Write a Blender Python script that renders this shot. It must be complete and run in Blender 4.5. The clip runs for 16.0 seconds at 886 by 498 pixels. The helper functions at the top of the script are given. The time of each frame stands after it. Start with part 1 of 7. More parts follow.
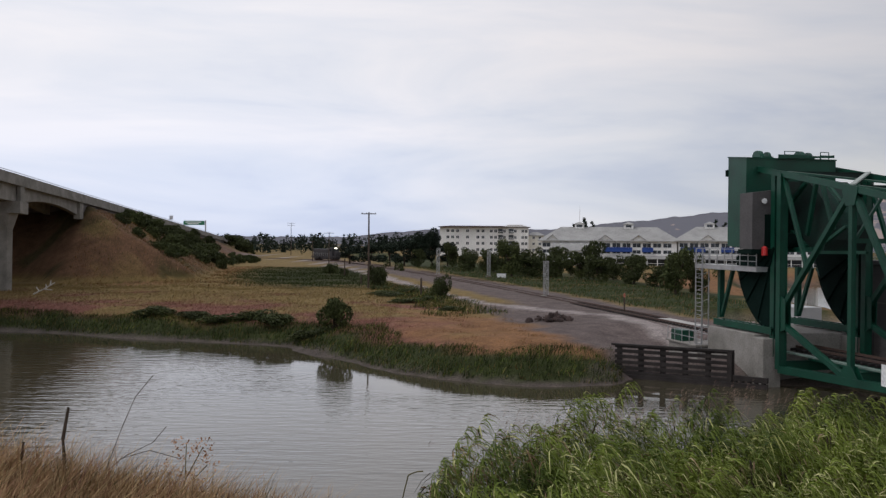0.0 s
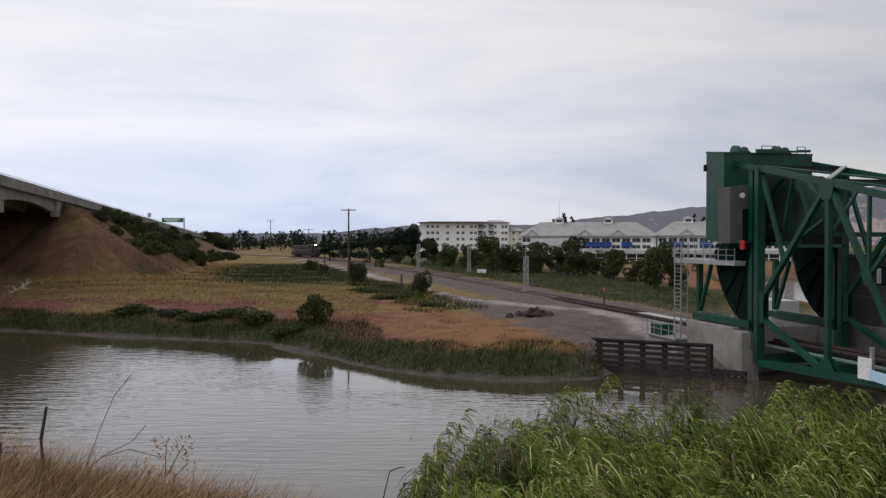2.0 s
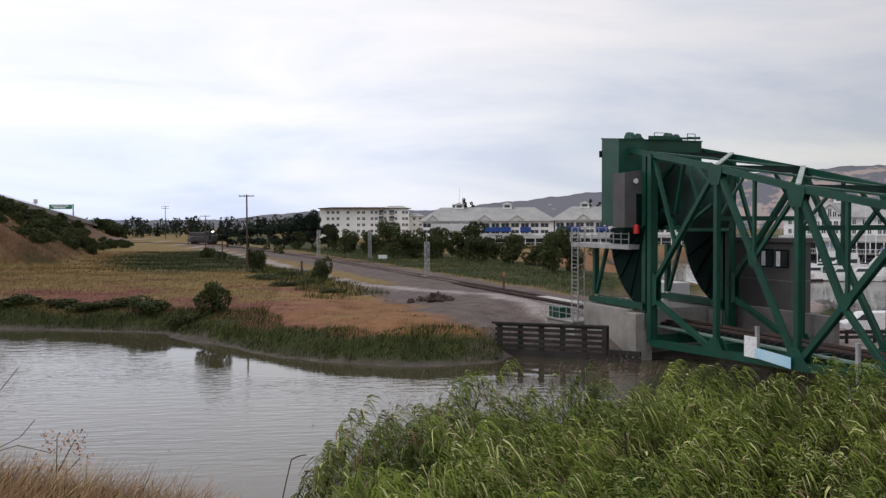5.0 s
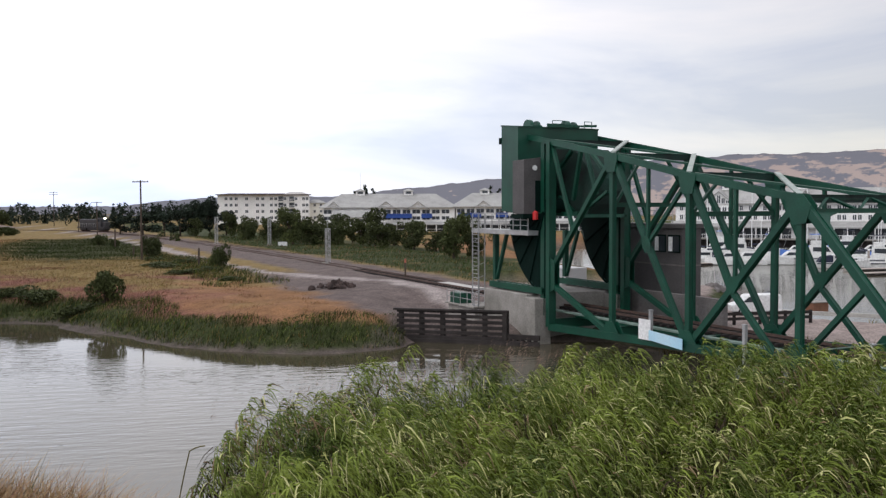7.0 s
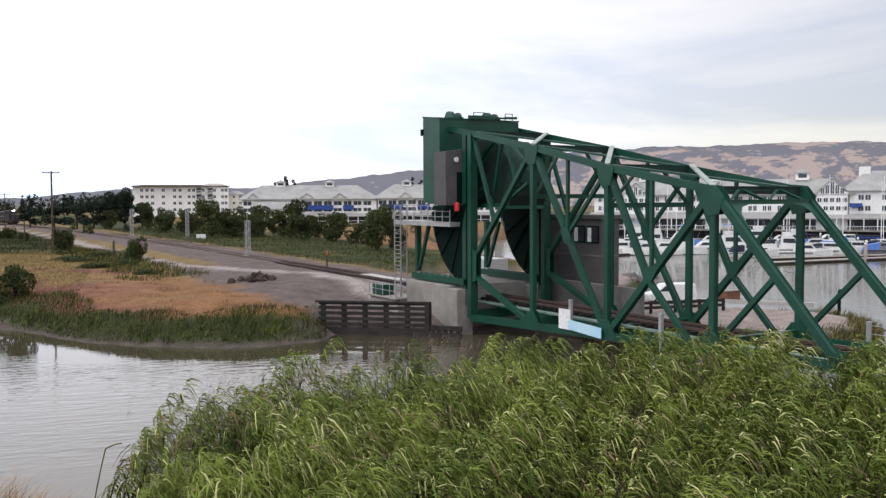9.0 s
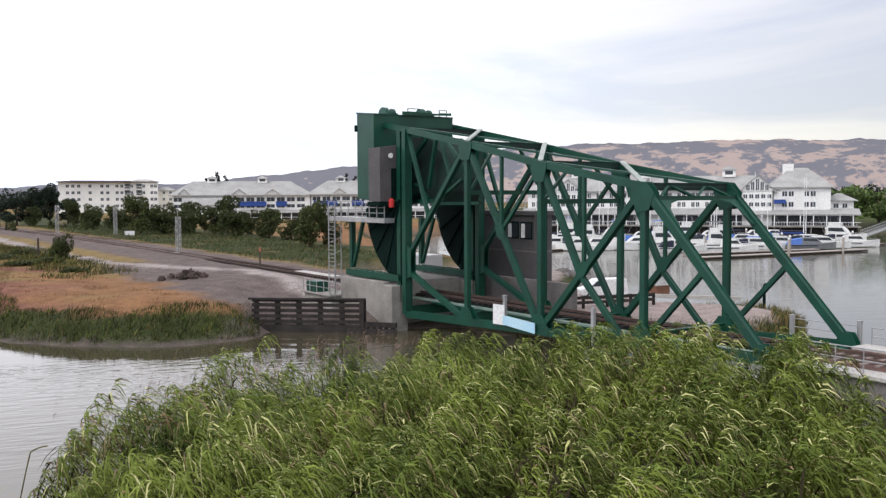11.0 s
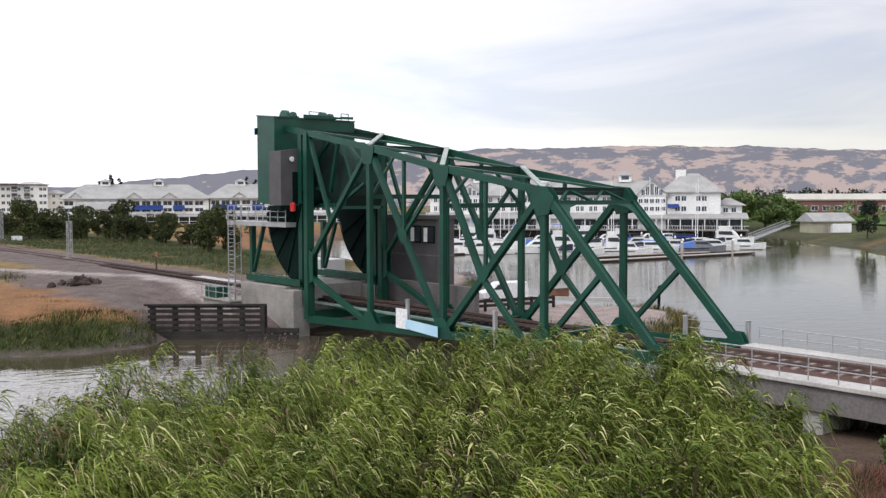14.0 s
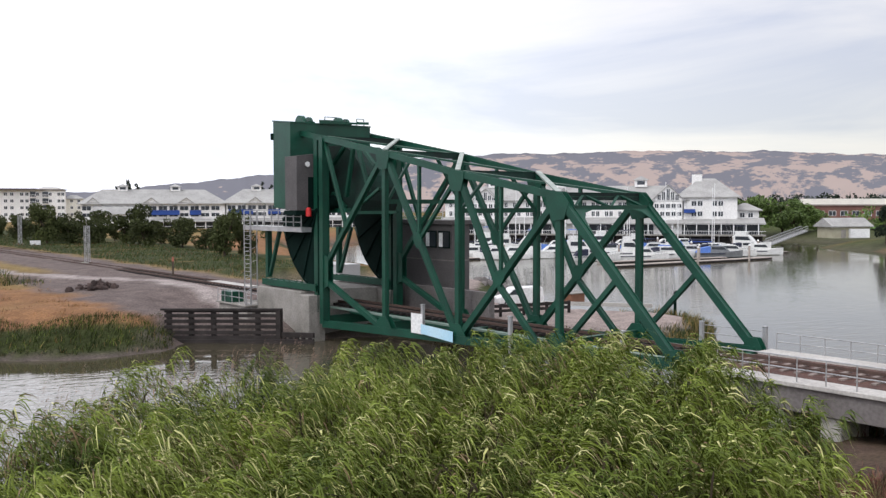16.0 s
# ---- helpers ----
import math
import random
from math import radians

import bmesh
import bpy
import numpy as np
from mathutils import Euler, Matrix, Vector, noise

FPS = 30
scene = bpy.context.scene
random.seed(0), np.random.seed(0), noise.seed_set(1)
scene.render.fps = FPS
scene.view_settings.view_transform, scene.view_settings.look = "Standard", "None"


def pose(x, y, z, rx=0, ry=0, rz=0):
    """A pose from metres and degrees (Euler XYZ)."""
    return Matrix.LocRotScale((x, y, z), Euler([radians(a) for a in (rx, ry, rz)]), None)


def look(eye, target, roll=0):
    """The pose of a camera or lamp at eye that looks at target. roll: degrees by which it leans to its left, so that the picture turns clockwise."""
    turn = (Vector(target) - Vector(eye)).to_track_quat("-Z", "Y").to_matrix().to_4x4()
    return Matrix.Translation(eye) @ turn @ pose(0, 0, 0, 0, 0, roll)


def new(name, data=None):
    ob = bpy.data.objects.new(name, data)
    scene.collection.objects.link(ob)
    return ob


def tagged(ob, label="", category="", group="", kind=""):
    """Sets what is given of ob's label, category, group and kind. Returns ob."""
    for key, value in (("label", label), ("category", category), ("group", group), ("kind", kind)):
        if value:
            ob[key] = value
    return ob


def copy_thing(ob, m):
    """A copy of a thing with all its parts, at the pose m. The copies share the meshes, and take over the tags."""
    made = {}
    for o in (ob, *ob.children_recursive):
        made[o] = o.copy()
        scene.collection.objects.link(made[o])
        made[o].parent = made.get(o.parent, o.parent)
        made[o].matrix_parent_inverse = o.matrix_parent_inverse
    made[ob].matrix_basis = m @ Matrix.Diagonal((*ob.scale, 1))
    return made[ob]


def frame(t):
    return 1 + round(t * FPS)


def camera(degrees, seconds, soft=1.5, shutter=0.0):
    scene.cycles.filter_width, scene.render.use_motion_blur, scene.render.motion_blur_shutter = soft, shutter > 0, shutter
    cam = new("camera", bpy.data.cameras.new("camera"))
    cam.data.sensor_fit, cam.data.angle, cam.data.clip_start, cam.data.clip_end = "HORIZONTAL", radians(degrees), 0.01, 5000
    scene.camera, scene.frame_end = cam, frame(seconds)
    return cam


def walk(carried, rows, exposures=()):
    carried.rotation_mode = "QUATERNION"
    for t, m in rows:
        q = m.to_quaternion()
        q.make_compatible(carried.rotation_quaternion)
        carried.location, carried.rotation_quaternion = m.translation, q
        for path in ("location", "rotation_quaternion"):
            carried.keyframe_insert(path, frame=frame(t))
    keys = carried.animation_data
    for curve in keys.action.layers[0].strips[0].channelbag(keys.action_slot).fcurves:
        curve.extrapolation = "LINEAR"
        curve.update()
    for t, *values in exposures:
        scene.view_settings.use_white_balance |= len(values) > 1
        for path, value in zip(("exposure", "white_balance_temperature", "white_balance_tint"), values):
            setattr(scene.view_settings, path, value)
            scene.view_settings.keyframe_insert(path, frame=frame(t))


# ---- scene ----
EYE = (0.0, 0.0, 10.4)
cam = camera(50.98, 16.0, soft=1.35)
# seconds, yaw, pitch, roll
PATH = [
    (0.0, -0.021, -0.577, -0.452),
    (0.5, -0.240, -0.640, -0.356),
    (1.0, -0.592, -0.741, -0.226),
    (1.5, -0.723, -0.750, -0.230),
    (2.0, -1.249, -0.825, -0.126),
    (2.5, -2.092, -0.780, -0.075),
    (3.0, -3.068, -0.868, -0.054),
    (3.5, -3.952, -0.920, -0.063),
    (6.0, -10.504, -2.167, 0.232),
    (6.5, -12.184, -2.189, 0.198),
    (7.0, -13.446, -2.566, 0.185),
    (7.5, -15.006, -2.661, 0.134),
    (8.0, -16.259, -2.736, 0.146),
    (8.5, -17.176, -2.954, 0.174),
    (9.0, -18.253, -3.105, 0.230),
    (11.5, -23.096, -3.354, 0.222),
    (12.0, -23.889, -3.328, 0.265),
    (12.5, -25.035, -3.250, 0.250),
    (13.0, -26.539, -3.206, 0.293),
    (13.5, -27.819, -3.190, 0.171),
    (14.0, -28.290, -3.116, 0.081),
    (14.5, -28.015, -2.998, 0.080),
    (15.0, -27.803, -2.890, 0.087),
    (15.5, -27.576, -2.833, 0.127),
    (16.0, -27.349, -2.806, 0.075),
]
walk(cam, [(t, pose(*EYE, 90 + p, r, y)) for t, y, p, r in PATH],
     exposures=[(0, -1.0), (3.5, -0.92), (6, -0.56), (9, -0.2), (12, -0.05), (16, -0.06)])

# ---------------------------------------------------------------- world and sun
world = bpy.data.worlds.new("overcast_sky")
scene.world = world
world.use_nodes = True
wn, wl = world.node_tree.nodes, world.node_tree.links
wn.clear()
w_out = wn.new("ShaderNodeOutputWorld")
w_bg = wn.new("ShaderNodeBackground")
w_sky = wn.new("ShaderNodeTexSky")
w_sky.sky_type, w_sky.sun_disc = "NISHITA", False
w_sky.sun_elevation, w_sky.sun_rotation = radians(48), radians(-115)
w_tc = wn.new("ShaderNodeTexCoord")
w_map = wn.new("ShaderNodeMapping")
w_map.inputs["Scale"].default_value = (1.3, 1.3, 7.0)
w_map.inputs["Location"].default_value = (0.4, 0.1, 0.3)
w_noise = wn.new("ShaderNodeTexNoise")
w_noise.inputs["Scale"].default_value, w_noise.inputs["Detail"].default_value = 1.6, 7
w_noise.inputs["Roughness"].default_value, w_noise.inputs["Distortion"].default_value = 0.55, 0.5
w_ramp = wn.new("ShaderNodeValToRGB")
w_ramp.color_ramp.elements[0].position, w_ramp.color_ramp.elements[0].color = 0.34, (0.66, 0.70, 0.83, 1)
w_ramp.color_ramp.elements[1].position, w_ramp.color_ramp.elements[1].color = 0.65, (0.99, 0.95, 0.97, 1)
e = w_ramp.color_ramp.elements.new(0.48)
e.color = (0.83, 0.84, 0.91, 1)
w_mix = wn.new("ShaderNodeMix")
w_mix.data_type, w_mix.inputs["Factor"].default_value = "RGBA", 0.93
w_mul = wn.new("ShaderNodeVectorMath")
w_mul.operation = "SCALE"
w_mul.inputs["Scale"].default_value = 0.12
wl.new(w_tc.outputs["Generated"], w_map.inputs["Vector"])
wl.new(w_map.outputs["Vector"], w_noise.inputs["Vector"])
wl.new(w_noise.outputs["Fac"], w_ramp.inputs["Fac"])
wl.new(w_sky.outputs["Color"], w_mul.inputs[0])
wl.new(w_mul.outputs["Vector"], w_mix.inputs["A"])
wl.new(w_ramp.outputs["Color"], w_mix.inputs["B"])
# the cloud sheet is brightest overhead and towards the sun, dullest away from it
w_sep = wn.new("ShaderNodeSeparateXYZ")
wl.new(w_tc.outputs["Generated"], w_sep.inputs["Vector"])
w_side, w_up, w_fac, w_tone = wn.new("ShaderNodeMapRange"), wn.new("ShaderNodeMapRange"), wn.new("ShaderNodeMath"), wn.new("ShaderNodeVectorMath")
w_side.interpolation_type = w_up.interpolation_type = "SMOOTHSTEP"
for nd, axis, a, b, lo, hi in ((w_side, "X", -0.3, 1.0, 1.58, 0.74), (w_up, "Z", 0.25, 1.0, 1.0, 1.05)):
    nd.inputs["From Min"].default_value, nd.inputs["From Max"].default_value = a, b
    nd.inputs["To Min"].default_value, nd.inputs["To Max"].default_value = lo, hi
    wl.new(w_sep.outputs[axis], nd.inputs["Value"])
w_fac.operation, w_tone.operation = "MULTIPLY", "SCALE"
wl.new(w_side.outputs["Result"], w_fac.inputs[0])
wl.new(w_up.outputs["Result"], w_fac.inputs[1])
# thin blue gaps low down away from the bay, a warmer glow low over the hills
w_low, w_lr, w_tint, w_hue = wn.new("ShaderNodeMapRange"), wn.new("ShaderNodeMapRange"), wn.new("ShaderNodeMix"), wn.new("ShaderNodeMix")
w_low.interpolation_type = "SMOOTHSTEP"
for nd, axis, a, b, lo, hi in ((w_low, "Z", 0.02, 0.20, 0.75, 0.0), (w_lr, "X", -0.1, 0.6, 0.0, 1.0)):
    nd.inputs["From Min"].default_value, nd.inputs["From Max"].default_value = a, b
    nd.inputs["To Min"].default_value, nd.inputs["To Max"].default_value = lo, hi
    wl.new(w_sep.outputs[axis], nd.inputs["Value"])
w_tint.data_type = w_hue.data_type = "RGBA"
w_hue.blend_type = "MULTIPLY"
w_tint.inputs["A"].default_value, w_tint.inputs["B"].default_value = (0.84, 0.92, 1.08, 1), (1.12, 1.09, 0.94, 1)
wl.new(w_lr.outputs["Result"], w_tint.inputs["Factor"])
wl.new(w_low.outputs["Result"], w_hue.inputs["Factor"])
wl.new(w_mix.outputs["Result"], w_hue.inputs["A"])
wl.new(w_tint.outputs["Result"], w_hue.inputs["B"])
wl.new(w_hue.outputs["Result"], w_tone.inputs[0])
wl.new(w_fac.outputs["Value"], w_tone.inputs["Scale"])
wl.new(w_tone.outputs["Vector"], w_bg.inputs["Color"])
w_bg.inputs["Strength"].default_value = 1.27
wl.new(w_bg.outputs["Background"], w_out.inputs["Surface"])
sun_data = bpy.data.lights.new("sun", "SUN")
sun_data.energy, sun_data.angle, sun_data.color = 1.1, radians(14), (1.0, 0.96, 0.9)
sun = new("sun", sun_data)
sun.matrix_world = look((0, 0, 100), (42, 20, 45))


# ---------------------------------------------------------------- materials
def material(name, base, second=None, scale=2.0, rough=0.8, metal=0.0, bump=0.0, fine=30.0, spread=0.5, vary=0.0, stretch=(1, 1, 1), third=None):
    """Two colours mixed by large noise, broken up by fine noise, with bump; vary changes the value from object to object."""
    m = bpy.data.materials.new(name)
    m.use_nodes = True
    n, l = m.node_tree.nodes, m.node_tree.links
    b = n["Principled BSDF"]
    b.inputs["Roughness"].default_value, b.inputs["Metallic"].default_value = rough, metal
    if rough > 0.7:
        b.inputs["Specular IOR Level"].default_value = 0.2
    second = second or tuple(c * 0.75 for c in base)
    tc = n.new("ShaderNodeTexCoord")
    mp = n.new("ShaderNodeMapping")
    mp.inputs["Scale"].default_value = stretch
    l.new(tc.outputs["Object"], mp.inputs["Vector"])
    a = n.new("ShaderNodeTexNoise")
    a.inputs["Scale"].default_value, a.inputs["Detail"].default_value = scale, 6
    l.new(mp.outputs["Vector"], a.inputs["Vector"])
    f = n.new("ShaderNodeTexNoise")
    f.inputs["Scale"].default_value, f.inputs["Detail"].default_value = fine, 4
    l.new(mp.outputs["Vector"], f.inputs["Vector"])
    r = n.new("ShaderNodeValToRGB")
    r.color_ramp.elements[0].position, r.color_ramp.elements[0].color = 0.5 - spread / 3, (*second, 1)
    r.color_ramp.elements[1].position, r.color_ramp.elements[1].color = 0.5 + spread / 3, (*base, 1)
    if third:
        r.color_ramp.elements.new(0.5).color = (*third, 1)
    l.new(a.outputs["Fac"], r.inputs["Fac"])
    hs = n.new("ShaderNodeHueSaturation")
    l.new(r.outputs["Color"], hs.inputs["Color"])
    mr = n.new("ShaderNodeMapRange")
    mr.inputs["From Min"].default_value, mr.inputs["From Max"].default_value = 0.25, 0.75
    mr.inputs["To Min"].default_value, mr.inputs["To Max"].default_value = 0.78, 1.2
    l.new(f.outputs["Fac"], mr.inputs["Value"])
    if vary:
        oi = n.new("ShaderNodeObjectInfo")
        geo = n.new("ShaderNodeNewGeometry")
        add = n.new("ShaderNodeMath")
        l.new(oi.outputs["Random"], add.inputs[0])
        l.new(geo.outputs["Random Per Island"], add.inputs[1])
        m2 = n.new("ShaderNodeMapRange")
        m2.inputs["From Max"].default_value = 2.0
        m2.inputs["To Min"].default_value, m2.inputs["To Max"].default_value = 1 - vary, 1 + vary
        l.new(add.outputs["Value"], m2.inputs["Value"])
        mu = n.new("ShaderNodeMath")
        mu.operation = "MULTIPLY"
        l.new(mr.outputs["Result"], mu.inputs[0])
        l.new(m2.outputs["Result"], mu.inputs[1])
        l.new(mu.outputs["Value"], hs.inputs["Value"])
    else:
        l.new(mr.outputs["Result"], hs.inputs["Value"])
    l.new(hs.outputs["Color"], b.inputs["Base Color"])
    if bump:
        bp = n.new("ShaderNodeBump")
        bp.inputs["Strength"].default_value, bp.inputs["Distance"].default_value = min(bump, 1), 0.05
        l.new(f.outputs["Fac"], bp.inputs["Height"])
        l.new(bp.outputs["Normal"], b.inputs["Normal"])
    return m


GREEN = material("green_paint", (0.006, 0.064, 0.038), (0.0045, 0.043, 0.027), 0.6, 0.42, 0.0, 0.15, 14)
# near-black copy of the green, with the shade of inner plates in its colour
GREEN_DARK = material("shade_dark_green_steel", (0.004, 0.015, 0.012), (0.003, 0.010, 0.008), 0.8, 0.75, 0.0, 0.2, 10)
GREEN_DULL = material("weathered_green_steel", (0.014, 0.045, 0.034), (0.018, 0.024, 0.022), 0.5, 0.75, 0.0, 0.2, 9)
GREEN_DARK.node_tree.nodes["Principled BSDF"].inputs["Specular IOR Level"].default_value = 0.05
GREEN.node_tree.nodes["Principled BSDF"].inputs["Specular IOR Level"].default_value = 0.38
DARK_GREY = material("dark_grey_cladding", (0.085, 0.078, 0.078), (0.065, 0.06, 0.06), 0.7, 0.7, 0, 0.1, 8)
CONCRETE = material("concrete", (0.33, 0.31, 0.285), (0.19, 0.18, 0.16), 0.5, 0.9, 0, 0.3, 9, 0.6)
CONCRETE_PALE = material("pale_concrete", (0.50, 0.48, 0.45), (0.37, 0.35, 0.33), 0.4, 0.9, 0, 0.2, 7)
# darker concrete copy with the shade put into its colour; also plain dark stone
CONCRETE_DARK = material("dark_shaded_concrete", (0.19, 0.175, 0.17), (0.14, 0.125, 0.12), 0.4, 0.9, 0, 0.2, 7)
TIMBER = material("tarred_timber", (0.04, 0.034, 0.032), (0.022, 0.019, 0.018), 1.2, 0.85, 0, 0.5, 18, vary=0.3)
POLEWOOD = material("pole_wood", (0.10, 0.075, 0.06), (0.06, 0.045, 0.035), 1.5, 0.9, 0, 0.4, 20)
GALV = material("galvanised_steel", (0.5, 0.5, 0.5), (0.36, 0.36, 0.37), 1.5, 0.45, 0.6, 0.1, 20)
WHITE = material("white_paint", (0.78, 0.78, 0.77), (0.66, 0.66, 0.66), 0.3, 0.6, 0, 0.05, 6)
GLASS = material("dark_glass", (0.05, 0.06, 0.07), (0.03, 0.035, 0.04), 0.5, 0.12)
RUST = material("rusty_rail", (0.115, 0.07, 0.055), (0.075, 0.05, 0.042), 2.0, 0.7, 0.3, 0.2, 25)
BALLAST = material("track_ballast", (0.20, 0.155, 0.14), (0.12, 0.095, 0.09), 1.2, 0.95, 0, 1.0, 14)
RED = material("red_paint", (0.6, 0.03, 0.03), None, 2, 0.4)
ROOF = material("grey_shingle", (0.37, 0.365, 0.35), (0.29, 0.285, 0.275), 0.3, 0.85, 0, 0.3, 3)
BLUE = material("blue_canvas", (0.025, 0.06, 0.22), (0.02, 0.045, 0.17), 0.7, 0.8)
LEAF = material("broad_leaf", (0.074, 0.086, 0.026), (0.032, 0.042, 0.014), 0.35, 0.75, 0, 0, 4, vary=0.45)
LEAF_DARK = material("conifer_leaf", (0.022, 0.032, 0.020), (0.012, 0.02, 0.012), 0.35, 0.8, 0, 0, 4, vary=0.4)
LEAF_BRIGHT = material("willow_leaf", (0.13, 0.20, 0.04), (0.06, 0.10, 0.02), 0.35, 0.7, 0, 0, 4, vary=0.4)
BARK = material("bark", (0.09, 0.065, 0.05), (0.05, 0.04, 0.03), 1.5, 0.95, 0, 0.6, 12)


# ---------------------------------------------------------------- mesh helpers
def part(name, bm, mat, parent=None, label="", smooth=False):
    me = bpy.data.meshes.new(name)
    if smooth:
        for fc in bm.faces:
            fc.smooth = True
    bm.to_mesh(me)
    bm.free()
    me.materials.append(mat)
    ob = new(name, me)
    ob.parent = parent
    if label:
        ob["label"] = label
    return ob


def thing(name, m, label, category, group="", kind=""):
    ob = new(name)
    ob.matrix_world = m
    ob.empty_display_size = 0.5
    return tagged(ob, label, category, group, kind)


def box(bm, x0, x1, y0, y1, z0, z1, bevel=0.0):
    r = bmesh.ops.create_cube(bm, size=1, matrix=Matrix.Translation(((x0 + x1) / 2, (y0 + y1) / 2, (z0 + z1) / 2)) @ Matrix.Diagonal((abs(x1 - x0), abs(y1 - y0), abs(z1 - z0), 1)))
    if bevel:
        es = list({ed for v in r["verts"] for ed in v.link_edges})
        bmesh.ops.bevel(bm, geom=es, offset=bevel, segments=1, affect="EDGES")
    return bm


def boxed(x0, x1, y0, y1, z0, z1, bevel=0.0):
    return box(bmesh.new(), x0, x1, y0, y1, z0, z1, bevel)


def beam(bm, a, b, w, h, up=(0, 0, 1), flange=0.0):
    """A bar from a to b, w wide and h high; with flange, an H-shape of that plate thickness."""
    a, b = Vector(a), Vector(b)
    d = (b - a).normalized()
    u = Vector(up)
    if abs(d.dot(u)) > 0.99:
        u = Vector((1, 0, 0))
    sx = d.cross(u).normalized()
    u = sx.cross(d).normalized()
    ln = (b - a).length
    rot = Matrix((sx, d, u)).transposed().to_4x4()
    base = Matrix.Translation((a + b) / 2) @ rot

    def slab(cx, cz, ww, hh):
        bmesh.ops.create_cube(bm, size=1, matrix=base @ Matrix.Translation((cx, 0, cz)) @ Matrix.Diagonal((ww, ln, hh, 1)))
    if flange:
        slab(0, h / 2 - flange / 2, w, flange)
        slab(0, -h / 2 + flange / 2, w, flange)
        slab(-w * 0.32, 0, flange, h - 2 * flange)
        slab(w * 0.32, 0, flange, h - 2 * flange)
    else:
        slab(0, 0, w, h)
    return bm


def rod(bm, a, b, r0, r1=None, seg=8):
    a, b = Vector(a), Vector(b)
    d = b - a
    m = Matrix.Translation((a + b) / 2) @ d.to_track_quat("Z", "Y").to_matrix().to_4x4()
    bmesh.ops.create_cone(bm, cap_ends=True, segments=seg, radius1=r0, radius2=r0 if r1 is None else r1, depth=d.length, matrix=m)
    return bm


def prism(bm, pts, thick, to3d):
    """A plate: the outline pts in a plane, thick across it; to3d(u, v, w) gives the place."""
    lo = [bm.verts.new(to3d(u, v, -thick / 2)) for u, v in pts]
    hi = [bm.verts.new(to3d(u, v, thick / 2)) for u, v in pts]
    n = len(pts)
    bm.faces.new(lo[::-1])
    bm.faces.new(hi)
    for i in range(n):
        bm.faces.new((lo[i], lo[(i + 1) % n], hi[(i + 1) % n], hi[i]))
    bmesh.ops.recalc_face_normals(bm, faces=bm.faces)
    return bm


def fast_mesh(name, verts, faces, mat, smooth=False):
    me = bpy.data.meshes.new(name)
    me.from_pydata(verts, [], faces)
    if smooth:
        me.shade_smooth()
    me.materials.append(mat)
    return me


# ---------------------------------------------------------------- the lie of the land
BRIDGE = Matrix.Translation((24.02, 65.76, 0)) @ Matrix.Rotation(radians(-77.94), 4, "Z")
BRIDGE_INV = BRIDGE.inverted()
WATER = [(-700, 60), (-300, 45), (-60, 36), (-20, 32), (0, 31), (15, 33), (30, 36), (38, 33), (48, 24), (62, 5), (75, -25), (85, -80),
         (240, -80), (190, 20), (160, 70), (152, 108), (166, 130), (193, 166), (196, 200), (150, 225), (105, 235), (70, 215), (56, 150), (56, 118),
         (61, 108), (60, 100), (52, 88), (51, 72), (56, 64), (55.5, 58), (51, 53), (41, 51), (33, 60), (27, 67), (24, 67.5), (20.5, 67), (13, 65.8), (6, 65.8),
         (0, 68.2), (-4, 71.7), (-9, 78.7), (-15.2, 88.6), (-33.6, 95.5), (-45.5, 101), (-300, 128), (-700, 158)]
HW_A, HW_B = Vector((-60.22, 126.39, 19.56)), Vector((-109.82, 508.27, 7.82))  # near edge of the raised highway


def shore_distance(px, py):
    """Signed distance to the water's edge, positive on land."""
    wx, wy = np.array([q[0] for q in WATER], float), np.array([q[1] for q in WATER], float)
    ax, ay, bx, by = wx, wy, np.roll(wx, -1), np.roll(wy, -1)
    best = np.full(px.shape, 1e9)
    inside = np.zeros(px.shape, bool)
    for x0, y0, x1, y1 in zip(ax, ay, bx, by):
        dx, dy = x1 - x0, y1 - y0
        t = np.clip(((px - x0) * dx + (py - y0) * dy) / (dx * dx + dy * dy), 0, 1)
        best = np.minimum(best, np.hypot(px - x0 - t * dx, py - y0 - t * dy))
        cross = ((y0 > py) != (y1 > py)) & (px < (x1 - x0) * (py - y0) / (y1 - y0 + 1e-9) + x0)
        inside ^= cross
    return np.where(inside, -best, best)


def wobble(px, py, size, seed=0.0):
    """Smooth uneven ground from a few crossing waves, about -1 to 1."""
    a, b = px / size + seed, py / size - seed * 1.7
    return (np.sin(a * 1.9 + np.sin(b * 1.3 + seed)) + np.sin(b * 2.3 + 1.1 * np.sin(a * 1.7)) + 0.6 * np.sin((a + b) * 3.1 + seed) + 0.4 * np.sin((a - b) * 5.3)) / 3


def track_n(s):
    return 3.41 - 0.00022 * max(0.0, -60 - s) ** 2 - 0.006 * max(0.0, -250 - s) ** 2


